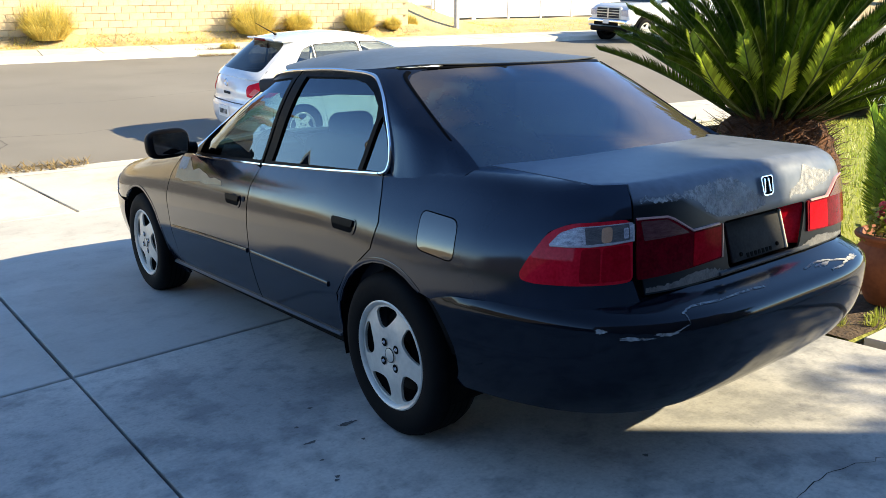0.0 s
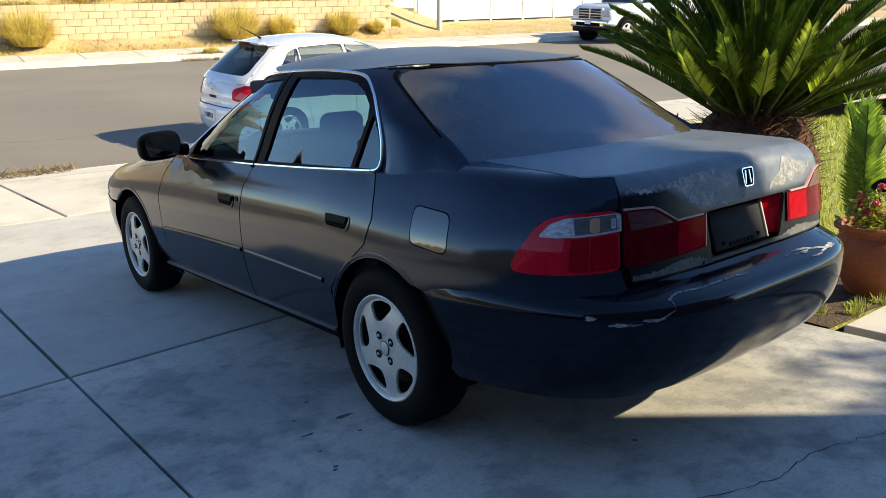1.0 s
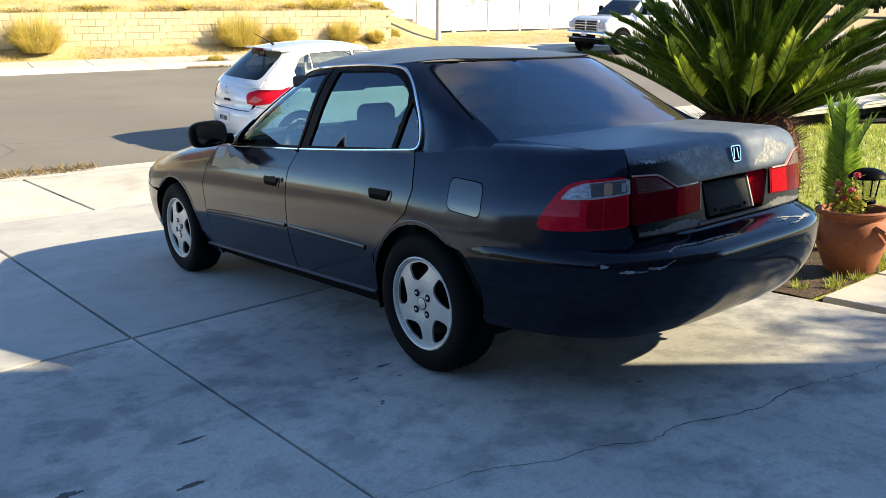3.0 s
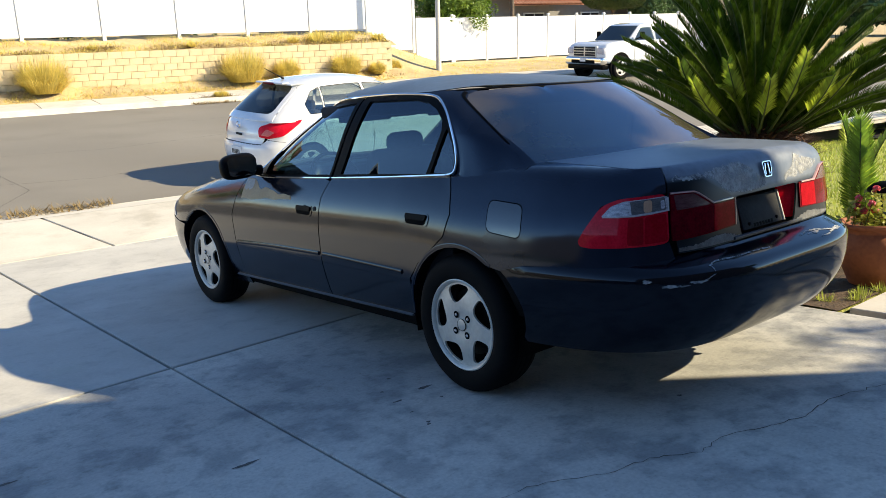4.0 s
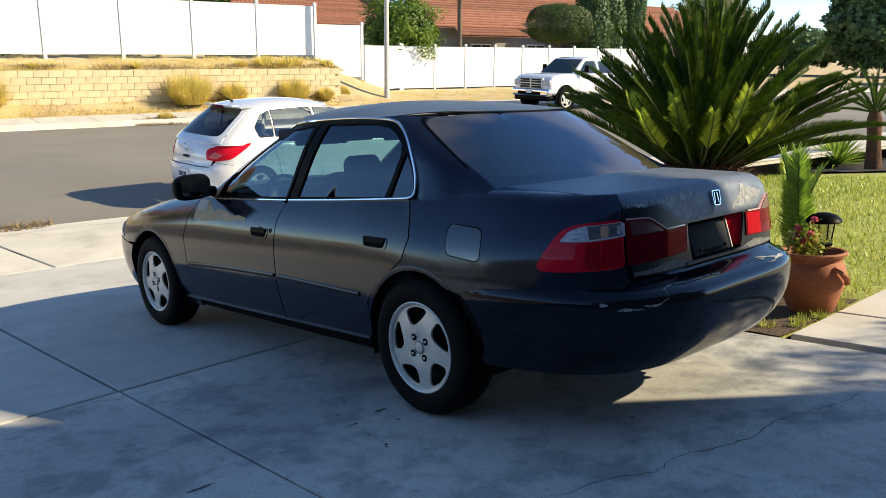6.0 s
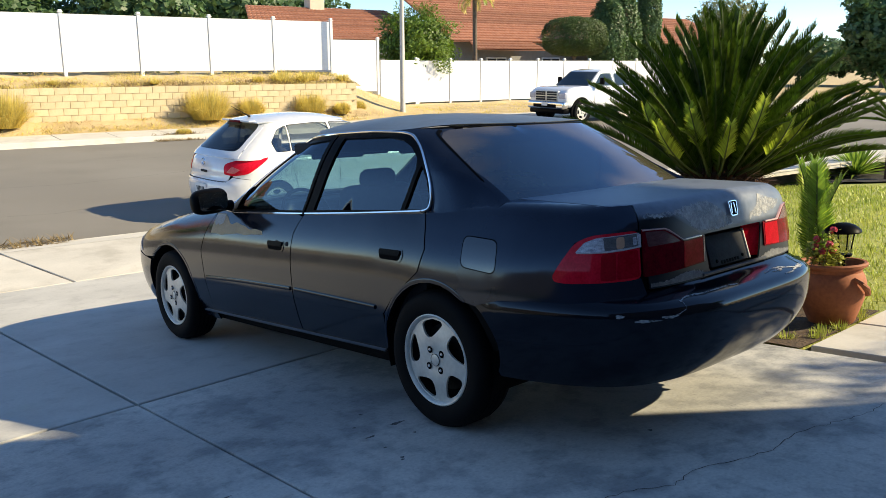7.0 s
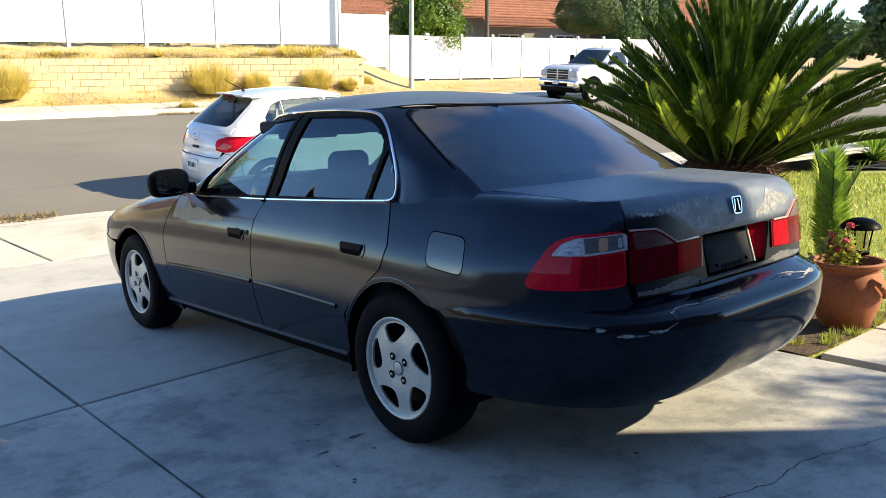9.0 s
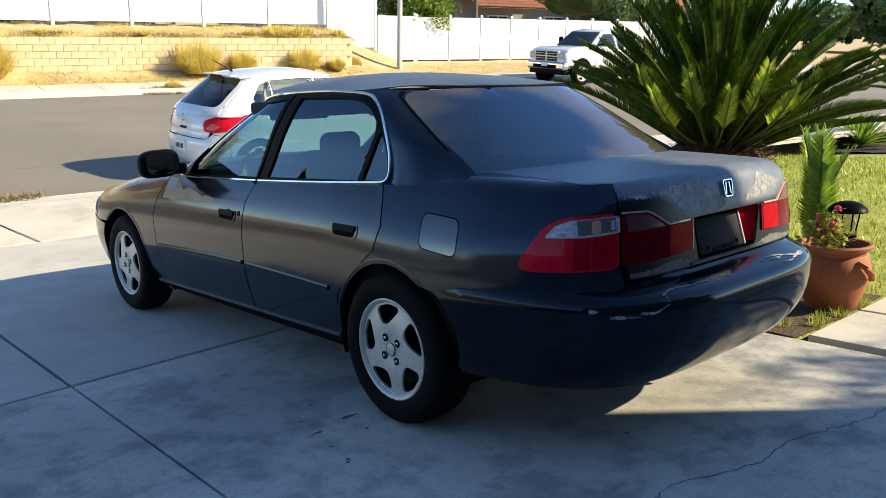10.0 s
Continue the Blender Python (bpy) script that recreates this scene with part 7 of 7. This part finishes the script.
part("badge_bar", box((-0.06, -0.70, 0.878), (0.06, -0.69, 0.892), 0.003, 1), M["chrome"], hatch)
part("tailgate_handle", box((-0.09, -0.70, 0.73), (0.09, -0.685, 0.765), 0.008, 2), M["plate"], hatch)
npl = part("licence_plate", box((-0.155, -0.765, 0.42), (0.155, -0.745, 0.575), 0.008, 2), M["vinyl"], hatch, "white plate with unreadable marks")
for i in range(6):
    part("mark", box((-0.115 + 0.04 * i, -0.767, 0.465), (-0.09 + 0.04 * i, -0.764, 0.53)), M["plate"], npl, smooth=False)
for x, y, a in ((-0.735, 0, 0), (0.735, 0, 20), (-0.735, 2.6, 9), (0.735, 2.6, 33)):
    w = build_wheel(hatch, x, y, a)
    w.matrix_basis = w.matrix_basis @ Matrix.Scale(0.97, 4)
for sd in (-1, 1):
    part("head_rest", box((sd * 0.36 - 0.12, 0.25, 1.02), (sd * 0.36 + 0.12, 0.35, 1.18), 0.04, 3), M["fabric"], hatch)
part("seat_back", box((-0.60, 0.22, 0.6), (0.60, 0.36, 1.05), 0.05, 3), M["fabric"], hatch)
part("floor_pan", box((-0.70, -0.55, 0.28), (0.70, 3.2, 0.34)), M["liner"], hatch, smooth=False)

# ---- white pickup down the street ----
truck = thing("pickup_truck", STREET @ Matrix.Translation((23.55, 12.25, 0.0)) @ Matrix.Rotation(radians(90), 4, "Z"), "white pickup truck with a chrome grille at the far kerb", "truck")


def extruded(prof, x0, x1, bevel, seg=3, taper=None):
    """A solid with the side profile (y, z), from x0 to x1, its edges rounded."""
    bm = bmesh.new()
    a = [bm.verts.new((x0, y, z)) for y, z in prof]
    b = [bm.verts.new((x1, y, z)) for y, z in prof]
    bm.faces.new(a)
    bm.faces.new(b[::-1])
    for i in range(len(prof)):
        bm.faces.new((a[i], b[i], b[(i + 1) % len(prof)], a[(i + 1) % len(prof)]))
    bmesh.ops.recalc_face_normals(bm, faces=bm.faces[:])
    if taper:
        for v in bm.verts:
            v.co.x *= taper(v.co.y, v.co.z)
    if bevel:
        bmesh.ops.bevel(bm, geom=bm.edges[:], offset=bevel, segments=seg, profile=0.5, affect="EDGES")
    return bm


part("body", extruded([(-1.25, 0.55), (-1.25, 1.36), (0.75, 1.38), (0.78, 1.25), (2.75, 1.30), (3.3, 1.37), (4.02, 1.31), (4.28, 1.22), (4.40, 1.06), (4.38, 0.60), (3.9, 0.55)], -0.99, 0.99, 0.12, 4), M["white_car"], truck)
part("cab", extruded([(0.78, 1.25), (0.85, 1.55), (1.02, 1.90), (2.0, 1.95), (2.45, 1.90), (3.2, 1.30)], -0.94, 0.94, 0.05, 3, lambda y, z: 1 - 0.20 * max(0, z - 1.3) / 0.6), M["white_car"], truck)
part("windscreen", from_lists([(-0.86, 3.16, 1.36), (0.86, 3.16, 1.36), (0.74, 2.52, 1.865), (-0.74, 2.52, 1.865)], [(0, 1, 2, 3)]), M["screen_glass"], truck, smooth=False)
for sd in (-1, 1):
    for ys in ((1.02, 1.72), (1.80, 2.86)):
        y0, y1 = ys
        top = 1.82
        part("side_window", from_lists([(sd * 0.935, y0, 1.36), (sd * 0.935, y1, 1.36), (sd * 0.80, min(y1, 2.42), top), (sd * 0.80, y0 + 0.1, top)], [(0, 1, 2, 3)]), M["screen_glass"], truck, smooth=False)
    part("wheel_arch", lathe([(0.0, 0.0), (0.50, 0.0), (0.52, -0.03)], 28, m=Matrix.Translation((sd * 0.995, 3.56, 0.46)) @ Matrix.Rotation(radians(90 * sd), 4, "Y")), M["liner"], truck)
    part("wheel_arch", lathe([(0.0, 0.0), (0.50, 0.0), (0.52, -0.03)], 28, m=Matrix.Translation((sd * 0.995, 0.0, 0.46)) @ Matrix.Rotation(radians(90 * sd), 4, "Y")), M["liner"], truck)
    for y in (0.0, 3.56):
        w = build_wheel(truck, sd * 0.92, y, 15)
        w.matrix_basis = Matrix.Translation((sd * 0.92, y, 0.415)) @ (Matrix.Rotation(math.pi, 4, "Z") if sd > 0 else Matrix.Identity(4)) @ Matrix.Scale(1.33, 4)
    part("headlamp", box((sd * 0.80 - 0.17, 4.22, 0.90), (sd * 0.80 + 0.17, 4.415, 1.13), 0.05, 3), M["clear_lens"], truck)
    mirror_ = part("door_mirror", box((sd * 1.14 - 0.09, 2.62, 1.40), (sd * 1.14 + 0.09, 2.72, 1.66), 0.03, 2), M["trim"], truck)
    part("mirror_arm", sweep([(sd * 0.9, 2.66, 1.42), (sd * 1.06, 2.66, 1.46)], 0.025, 8), M["trim"], mirror_)
gr = part("grille", box((-0.62, 4.30, 0.80), (0.62, 4.43, 1.20), 0.05, 3), M["alloy"], truck, "chrome crosshair grille")
for x0, x1 in ((-0.57, -0.04), (0.04, 0.57)):
    for z0, z1 in ((0.835, 0.905), (0.92, 0.985), (1.02, 1.085), (1.10, 1.165)):
        part("grille_mesh", box((x0, 4.42, z0), (x1, 4.436, z1)), M["plate"], gr, smooth=False)
bmp = part("front_bumper", box((-1.0, 4.18, 0.52), (1.0, 4.50, 0.81), 0.09, 5), M["chrome"], truck, "chrome front bumper")
part("air_intake", box((-0.62, 4.48, 0.58), (0.62, 4.512, 0.70), 0.01, 1), M["liner"], bmp, smooth=False)
part("licence_plate", box((-0.15, 4.49, 0.64), (0.15, 4.518, 0.77)), M["vinyl"], truck, smooth=False)
part("bumper_skirt", box((-0.93, 4.05, 0.36), (0.93, 4.42, 0.54), 0.05, 3), M["trim"], truck)
part("underbody", box((-0.85, -1.0, 0.40), (0.85, 4.0, 0.60)), M["liner"], truck, smooth=False)
for y in (1.76, 2.88):
    strip(lambda a, b, d: Vector((-0.992 - d, a, b)), [(y, 0.62), (y, 1.28)], 0.012, M["white_seam"], "door_seam", truck, 0.003, sides=(-1, 1))

# ---- flower pot with its solar lantern ----
POT = DRIVE @ Matrix.Translation((2.05, -0.52, 0.0))
pot = thing("flower_pot", POT, "round terracotta pot with curled handles on the soil bed", "pot")
part("bowl", lathe([(0.0, 0.0), (0.13, 0.0), (0.14, 0.015), (0.165, 0.08), (0.19, 0.15), (0.203, 0.21), (0.203, 0.26), (0.192, 0.30), (0.178, 0.325), (0.182, 0.345), (0.207, 0.36), (0.212, 0.375), (0.205, 0.385), (0.188, 0.383), (0.172, 0.36), (0.168, 0.32), (0.0, 0.315)], 48), M["terracotta"], pot)
for a in (20, 140, 260):
    m_ = Matrix.Rotation(radians(a), 4, "Z")
    part("handle", sweep([m_ @ Vector(p) for p in ((0.185, -0.05, 0.30), (0.225, -0.035, 0.27), (0.235, 0.0, 0.235), (0.225, 0.03, 0.20), (0.205, 0.04, 0.19))], [0.012, 0.017, 0.020, 0.016, 0.010], 8), M["terracotta"], pot)
part("potting_soil", lathe([(0.0, 0.335), (0.10, 0.338), (0.172, 0.33)], 24), M["soil"], pot)
M["flower_leaf"] = leafy("flower_leaves", (0.26, 0.31, 0.04), (0.50, 0.48, 0.10), 6)
M["petal"] = leafy("pink_petals", (0.55, 0.05, 0.09), (0.75, 0.16, 0.20), 9, 0.5, 0.3)
rnd = random.Random(21)
for i in range(9):
    a, r = rnd.uniform(1.9, 4.6), rnd.uniform(0.02, 0.16)
    h = rnd.uniform(0.10, 0.26)
    fl = thing("flower", POT @ Matrix.Translation((r * math.cos(a), r * math.sin(a), 0.33)), "pink flowering plant growing in the terracotta pot", "flower", "flowers in the pot")
    tip = Vector((rnd.uniform(-0.05, 0.05), rnd.uniform(-0.05, 0.05), h))
    part("flower_stem", sweep([(0, 0, -0.01), tip * 0.5 + Vector((0.01, 0, 0)), tip], [0.004, 0.003, 0.002], 5), M["stem"], fl)
    bm = bmesh.new()
    for k in range(54):
        t = rnd.uniform(0.1, 0.98)
        p = tip * t + Vector((rnd.gauss(0, 0.03), rnd.gauss(0, 0.03), rnd.gauss(0, 0.012)))
        d = Vector((rnd.gauss(0, 1), rnd.gauss(0, 1), rnd.gauss(0.2, 0.5))).normalized() * rnd.uniform(0.014, 0.026)
        w = d.cross(Vector((rnd.gauss(0, .3), rnd.gauss(0, .3), 1))).normalized() * d.length * 0.6
        bm.faces.new([bm.verts.new(x) for x in (p - d, p + w, p + d, p - w)])
    tagged(part("leaf", bm, M["flower_leaf"], fl, smooth=False), kind="stuff")
    if i % 3 != 2:
        bm = bmesh.new()
        for k in range(16):
            d = Vector((rnd.gauss(0, 1), rnd.gauss(0, 1), rnd.gauss(0.4, 0.6))).normalized()
            p = tip + d * 0.018
            b = d.cross(Vector((1, 0.3, 0.2))).normalized() * 0.013
            c = d.cross(b).normalized() * 0.013
            bm.faces.new([bm.verts.new(x) for x in (p - b - c, p + b - c * 0.5, p + b + c, p - b + c * 0.5)])
        tagged(part("petal", bm, M["petal"], fl, smooth=False), kind="stuff")
lan = thing("solar_lantern", DRIVE @ Matrix.Translation((2.16, -0.545, 0.33)) @ Matrix.Scale(1.18, 4), "black solar garden lantern stuck in the flower pot", "lantern")
part("stake", lathe([(0.0, -0.02), (0.014, -0.02), (0.014, 0.06), (0.045, 0.062), (0.048, 0.075), (0.0, 0.08)], 16), M["trim"], lan)
part("cap", lathe([(0.0, 0.245), (0.03, 0.243), (0.062, 0.232), (0.088, 0.210), (0.094, 0.196), (0.090, 0.190), (0.05, 0.196), (0.0, 0.196)], 32), M["trim"], lan)
part("lantern_glass", lathe([(0.034, 0.075), (0.046, 0.19)], 24), glass("lantern_glass", (0.75, 0.74, 0.68), 0.15), lan).visible_shadow = False
for k in range(4):
    a = math.pi / 4 + math.pi / 2 * k
    part("upright", sweep([(0.040 * math.cos(a), 0.040 * math.sin(a), 0.07), (0.052 * math.cos(a), 0.052 * math.sin(a), 0.135), (0.064 * math.cos(a), 0.064 * math.sin(a), 0.2)], 0.004, 6), M["trim"], lan)

# ---- mulch bed by the sidewalk with its plants ----
sheet("ground_mulch", [(12.7, 4.9, 0.0), (13.9, 2.7, 0.0), (21, 0.2, 0.05), (21, 5.3, 0.02)], surf("dark_mulch", (0.018, 0.014, 0.011), (0.06, 0.048, 0.038), 10, 0.95, 0.9, fine=6, depth=0.03), label="dark bark mulch bed past the lawn", grid=0.12, relief=0.05, m=DRIVE)


def spiky(m, label, n, length, seed, material, tilt0=75):
    t = thing("agave", m, label, "plant")
    rnd_ = random.Random(seed)
    for i in range(n):
        f = i / n
        az, el = i * 137.5, tilt0 - (tilt0 - 8) * f + rnd_.uniform(-5, 5)
        L_ = length * rnd_.uniform(0.8, 1.05)
        bm = bmesh.new()
        rows_ = []
        for k in range(7):
            x = L_ * k / 6
            w = 0.045 * (1 - (k / 6) ** 1.5) + 0.002
            z = -0.10 * L_ * (k / 6) ** 2 * (1 + f)
            rows_.append([bm.verts.new((x, -w, z + w * 0.4)), bm.verts.new((x, 0, z)), bm.verts.new((x, w, z + w * 0.4))])
        for a, b in zip(rows_, rows_[1:]):
            bm.faces.new((a[0], a[1], b[1], b[0]))
            bm.faces.new((a[1], a[2], b[2], b[1]))
        part("leaf", bm, material, t, m=Matrix.Rotation(radians(az), 4, "Z") @ Matrix.Translation((0.04, 0, 0.05)) @ Matrix.Rotation(radians(-el), 4, "Y"))
    return t


spiky(DRIVE @ Matrix.Translation((15.0, 4.30, 0)), "bright green spiky clump plant in the mulch bed", 120, 0.80, 3, M["young_frond"])
spiky(DRIVE @ Matrix.Translation((17.6, 3.2, 0)), "bright green spiky clump plant near the sidewalk", 80, 0.75, 4, M["young_frond"])
fan = thing("palm_tree", DRIVE @ Matrix.Translation((14.3, 3.33, 0)), "small palm with a rough brown trunk in the mulch bed", "palm tree")
part("trunk", lathe([(0.0, 0), (0.17, 0.0), (0.15, 0.2), (0.13, 0.6), (0.14, 1.0), (0.10, 1.15), (0.0, 1.2)], 16), M["cycad_trunk"], fan)
for i in range(22):
    add_frond(fan, old[i % 5], Matrix.Translation((0, 0, 1.12)) @ Matrix.Rotation(radians(137.5 * i), 4, "Z") @ Matrix.Rotation(radians(-(75 - 3.6 * i)), 4, "Y") @ Matrix.Scale(0.75, 4))

# lawn blades
rnd = random.Random(5)
bm_v, bm_f = [], []
while len(bm_v) < 26000 * 3:
    x = 1.35 + 12.5 * rnd.random() ** 1.7
    y = rnd.uniform(-0.64, 4.9)
    if x < 2.5 and y < 0.9 and not (x > 2.3 and y > -0.4 and rnd.random() < 0.3):
        continue
    if x > 12.6 and y > 2.6:
        continue
    h, a = rnd.uniform(0.025, 0.055), rnd.uniform(0, 6.28)
    w = 0.0035 + 0.0008 * x
    b = len(bm_v)
    lx, ly = rnd.gauss(0, 0.018), rnd.gauss(0, 0.018)
    bm_v += [(x - w * math.cos(a), y - w * math.sin(a), -0.02), (x + w * math.cos(a), y + w * math.sin(a), -0.02), (x + lx, y + ly, h)]
    bm_f.append((b, b + 1, b + 2))
me = bpy.data.meshes.new("grass")
me.from_pydata(bm_v, [], bm_f)
me.materials.append(M["grass"])
gr_ = new("grass", me)
gr_.matrix_basis = DRIVE
tagged(gr_, "short green lawn grass blades beside the driveway", "grass", kind="stuff")
for i, (x, y) in enumerate(((1.62, -0.62), (1.75, -0.60), (1.9, -0.64), (2.3, -0.60), (2.42, -0.55), (2.2, -0.64), (1.5, -0.5))):
    tuft("grass_tuft", DRIVE @ Matrix.Translation((x, y, 0.0)), "loose green weed tuft at the walkway's edge", 60, 0.09, 0.12, M["grass"], 300 + i, 0.003, 0.8)


# ---- cracks and stains on the driveway ----
def crack(pts, width, seed, parent=driveway):
    rnd_ = random.Random(seed)
    P = [Vector(p) for p in pts]
    line_ = []
    for a, b in zip(P, P[1:]):
        k = max(2, int((b - a).length / 0.03))
        for j in range(k):
            p = a.lerp(b, j / k)
            line_.append(p + Vector((rnd_.gauss(0, 0.006), rnd_.gauss(0, 0.006))))
    line_.append(P[-1])
    bm = bmesh.new()
    prev = None
    for i, p in enumerate(line_):
        d = (line_[min(i + 1, len(line_) - 1)] - line_[max(i - 1, 0)]).normalized()
        n = Vector((-d.y, d.x)) * width * rnd_.uniform(0.3, 1.0) * (0.4 + 0.6 * math.sin(math.pi * i / (len(line_) - 1)))
        cur = [bm.verts.new((p.x + n.x, p.y + n.y, 0.0015)), bm.verts.new((p.x - n.x, p.y - n.y, 0.0015))]
        if prev:
            bm.faces.new((prev[0], prev[1], cur[1], cur[0]))
        prev = cur
    return part("crack", bm, M["joint"], parent, smooth=False)


crack([(-1.557, -0.797), (-1.244, -0.862), (-1.06, -0.968), (-0.865, -0.999), (-0.70, -1.104), (-0.54, -1.087), (-0.21, -1.208), (0.08, -1.207), (0.45, -1.33), (0.9, -1.36)], 0.0022, 1)
crack([(0.42, -1.6), (0.30, -1.95), (0.36, -2.3)], 0.002, 2)


# unseen tree added past the house's corner; its leaves dapple and dim the driveway
tree("garden_tree", pose(6.75, -7.45, -0.3), "unseen leafy tree added to dapple the driveway", 3.0, 0.12, (1.45, 1.45, 1.15), (0, 0, 4.6), 13000, 0.058, 77, M["leaf"], shell=0.2, lump=0.25)


def straw(name, u0, u1, v0, v1, zf, n, seed, label, material=None):
    """Loose dry straw and clods lying on a slope of the bank."""
    rnd_ = random.Random(seed)
    vs, fs_ = [], []
    for _ in range(n):
        u, v = rnd_.uniform(u0, u1), rnd_.uniform(v0, v1)
        if noise.noise(Vector((u * 0.8, v * 1.5, seed))) + rnd_.uniform(-0.35, 0.35) < 0:
            continue
        z = zf(u, v)
        a, L_ = rnd_.uniform(0, 6.28), rnd_.uniform(0.04, 0.16)
        d = Vector((math.cos(a) * L_, math.sin(a) * L_, rnd_.uniform(-0.01, 0.10)))
        w = Vector((-math.sin(a), math.cos(a), 0)) * 0.010
        b = len(vs)
        q_ = Vector((u, v, z))
        vs += [q_ - w, q_ + w, q_ + d]
        fs_.append((b, b + 1, b + 2))
    me_ = bpy.data.meshes.new(name)
    me_.from_pydata(vs, [], fs_)
    me_.materials.append(material or M["dry_grass"])
    ob = new(name, me_)
    ob.matrix_basis = STREET
    tagged(ob, label, "straw", kind="stuff")


straw("straw", -2, 13.3, 16.1, 18.0, lambda u, v: 1.36 + 0.22 * (v - 16.0) + 0.05, 16000, 1, "dry straw litter scattered over the dirt bank")
straw("straw", -2, 13.3, 15.05, 15.9, lambda u, v: 0.18 + 0.34 * (v - 15.0), 9000, 2, "dry straw litter along the planting strip")
straw("straw", 13.4, 30, 15.1, 20, lambda u, v: mound(u, v) + 0.01, 9000, 3, "dry straw litter on the slope below the fence")
M["brown_straw"] = leafy("brown_weed_litter", (0.20, 0.14, 0.06), (0.38, 0.28, 0.13), 2.0, 0.7, 0.3)
straw("straw", -2, 13.3, 16.1, 16.9, lambda u, v: 1.36 + 0.22 * (v - 16.0) + 0.04, 14000, 4, "brown dead weeds along the top of the block wall", M["brown_straw"])
straw("straw", -2, 13.3, 15.3, 15.9, lambda u, v: 0.18 + 0.34 * (v - 15.0), 3500, 5, "brown leaf litter at the foot of the block wall", M["brown_straw"])
# cracks in the street and litter in the gutter
road_ = bpy.data.objects["road"]
for k, pts_ in enumerate((((-3.5, 2.4), (-1.0, 2.9), (0.4, 2.6), (1.8, 3.2)), ((-2.0, 6.2), (1.2, 5.7), (4.0, 6.4), (8.5, 6.0)), ((2.2, 9.0), (6.5, 9.6), (12.0, 9.2)), ((-1.2, 0.9), (-0.6, 2.2), (-0.9, 4.0)))):
    crack(pts_, 0.006, 20 + k, road_)
straw("straw", -2.2, 0.2, 0.25, 0.62, lambda u, v: 0.012, 1500, 8, "brown leaf litter gathered in the gutter", M["brown_straw"])
straw("straw", 4.9, 6.9, 13.0, 13.5, lambda u, v: 0.01 + (0.15 if v > 13.32 else 0.0), 900, 9, "dry weed litter along the far kerb", M["brown_straw"])
# oil spots and scuffs on the near slab
M["spot"] = surf("oil_spot", (0.07, 0.068, 0.066), (0.14, 0.135, 0.13), 30, 0.8, 0.1)
SPOTS = ((-0.977, 0.414, 0.010, 0.008), (-1.191, -0.164, 0.009, 0.007), (-1.158, -0.007, 0.008, 0.006), (-0.939, 0.188, 0.035, 0.012), (-0.96, 0.034, 0.008, 0.008), (-1.895, 0.062, 0.05, 0.010), (-2.357, -0.045, 0.045, 0.020), (-2.03, -0.265, 0.05, 0.012), (-1.103, 0.29, 0.008, 0.008), (-1.123, 0.141, 0.025, 0.008), (-1.177, -0.144, 0.009, 0.009), (-0.291, -0.735, 0.010, 0.010), (-2.6, 0.6, 0.04, 0.01))
for k, (x, y, rx, ry) in enumerate(SPOTS):
    bm = chart(lambda a, b: Vector((a, b, 0.0013)), ragged(x, y, rx, ry, 400 + k, 24), 0.05)
    for f_ in bm.faces:
        if f_.normal.z < 0:
            f_.normal_flip()
    part("oil_spot", bm, M["spot"], driveway, smooth=False)
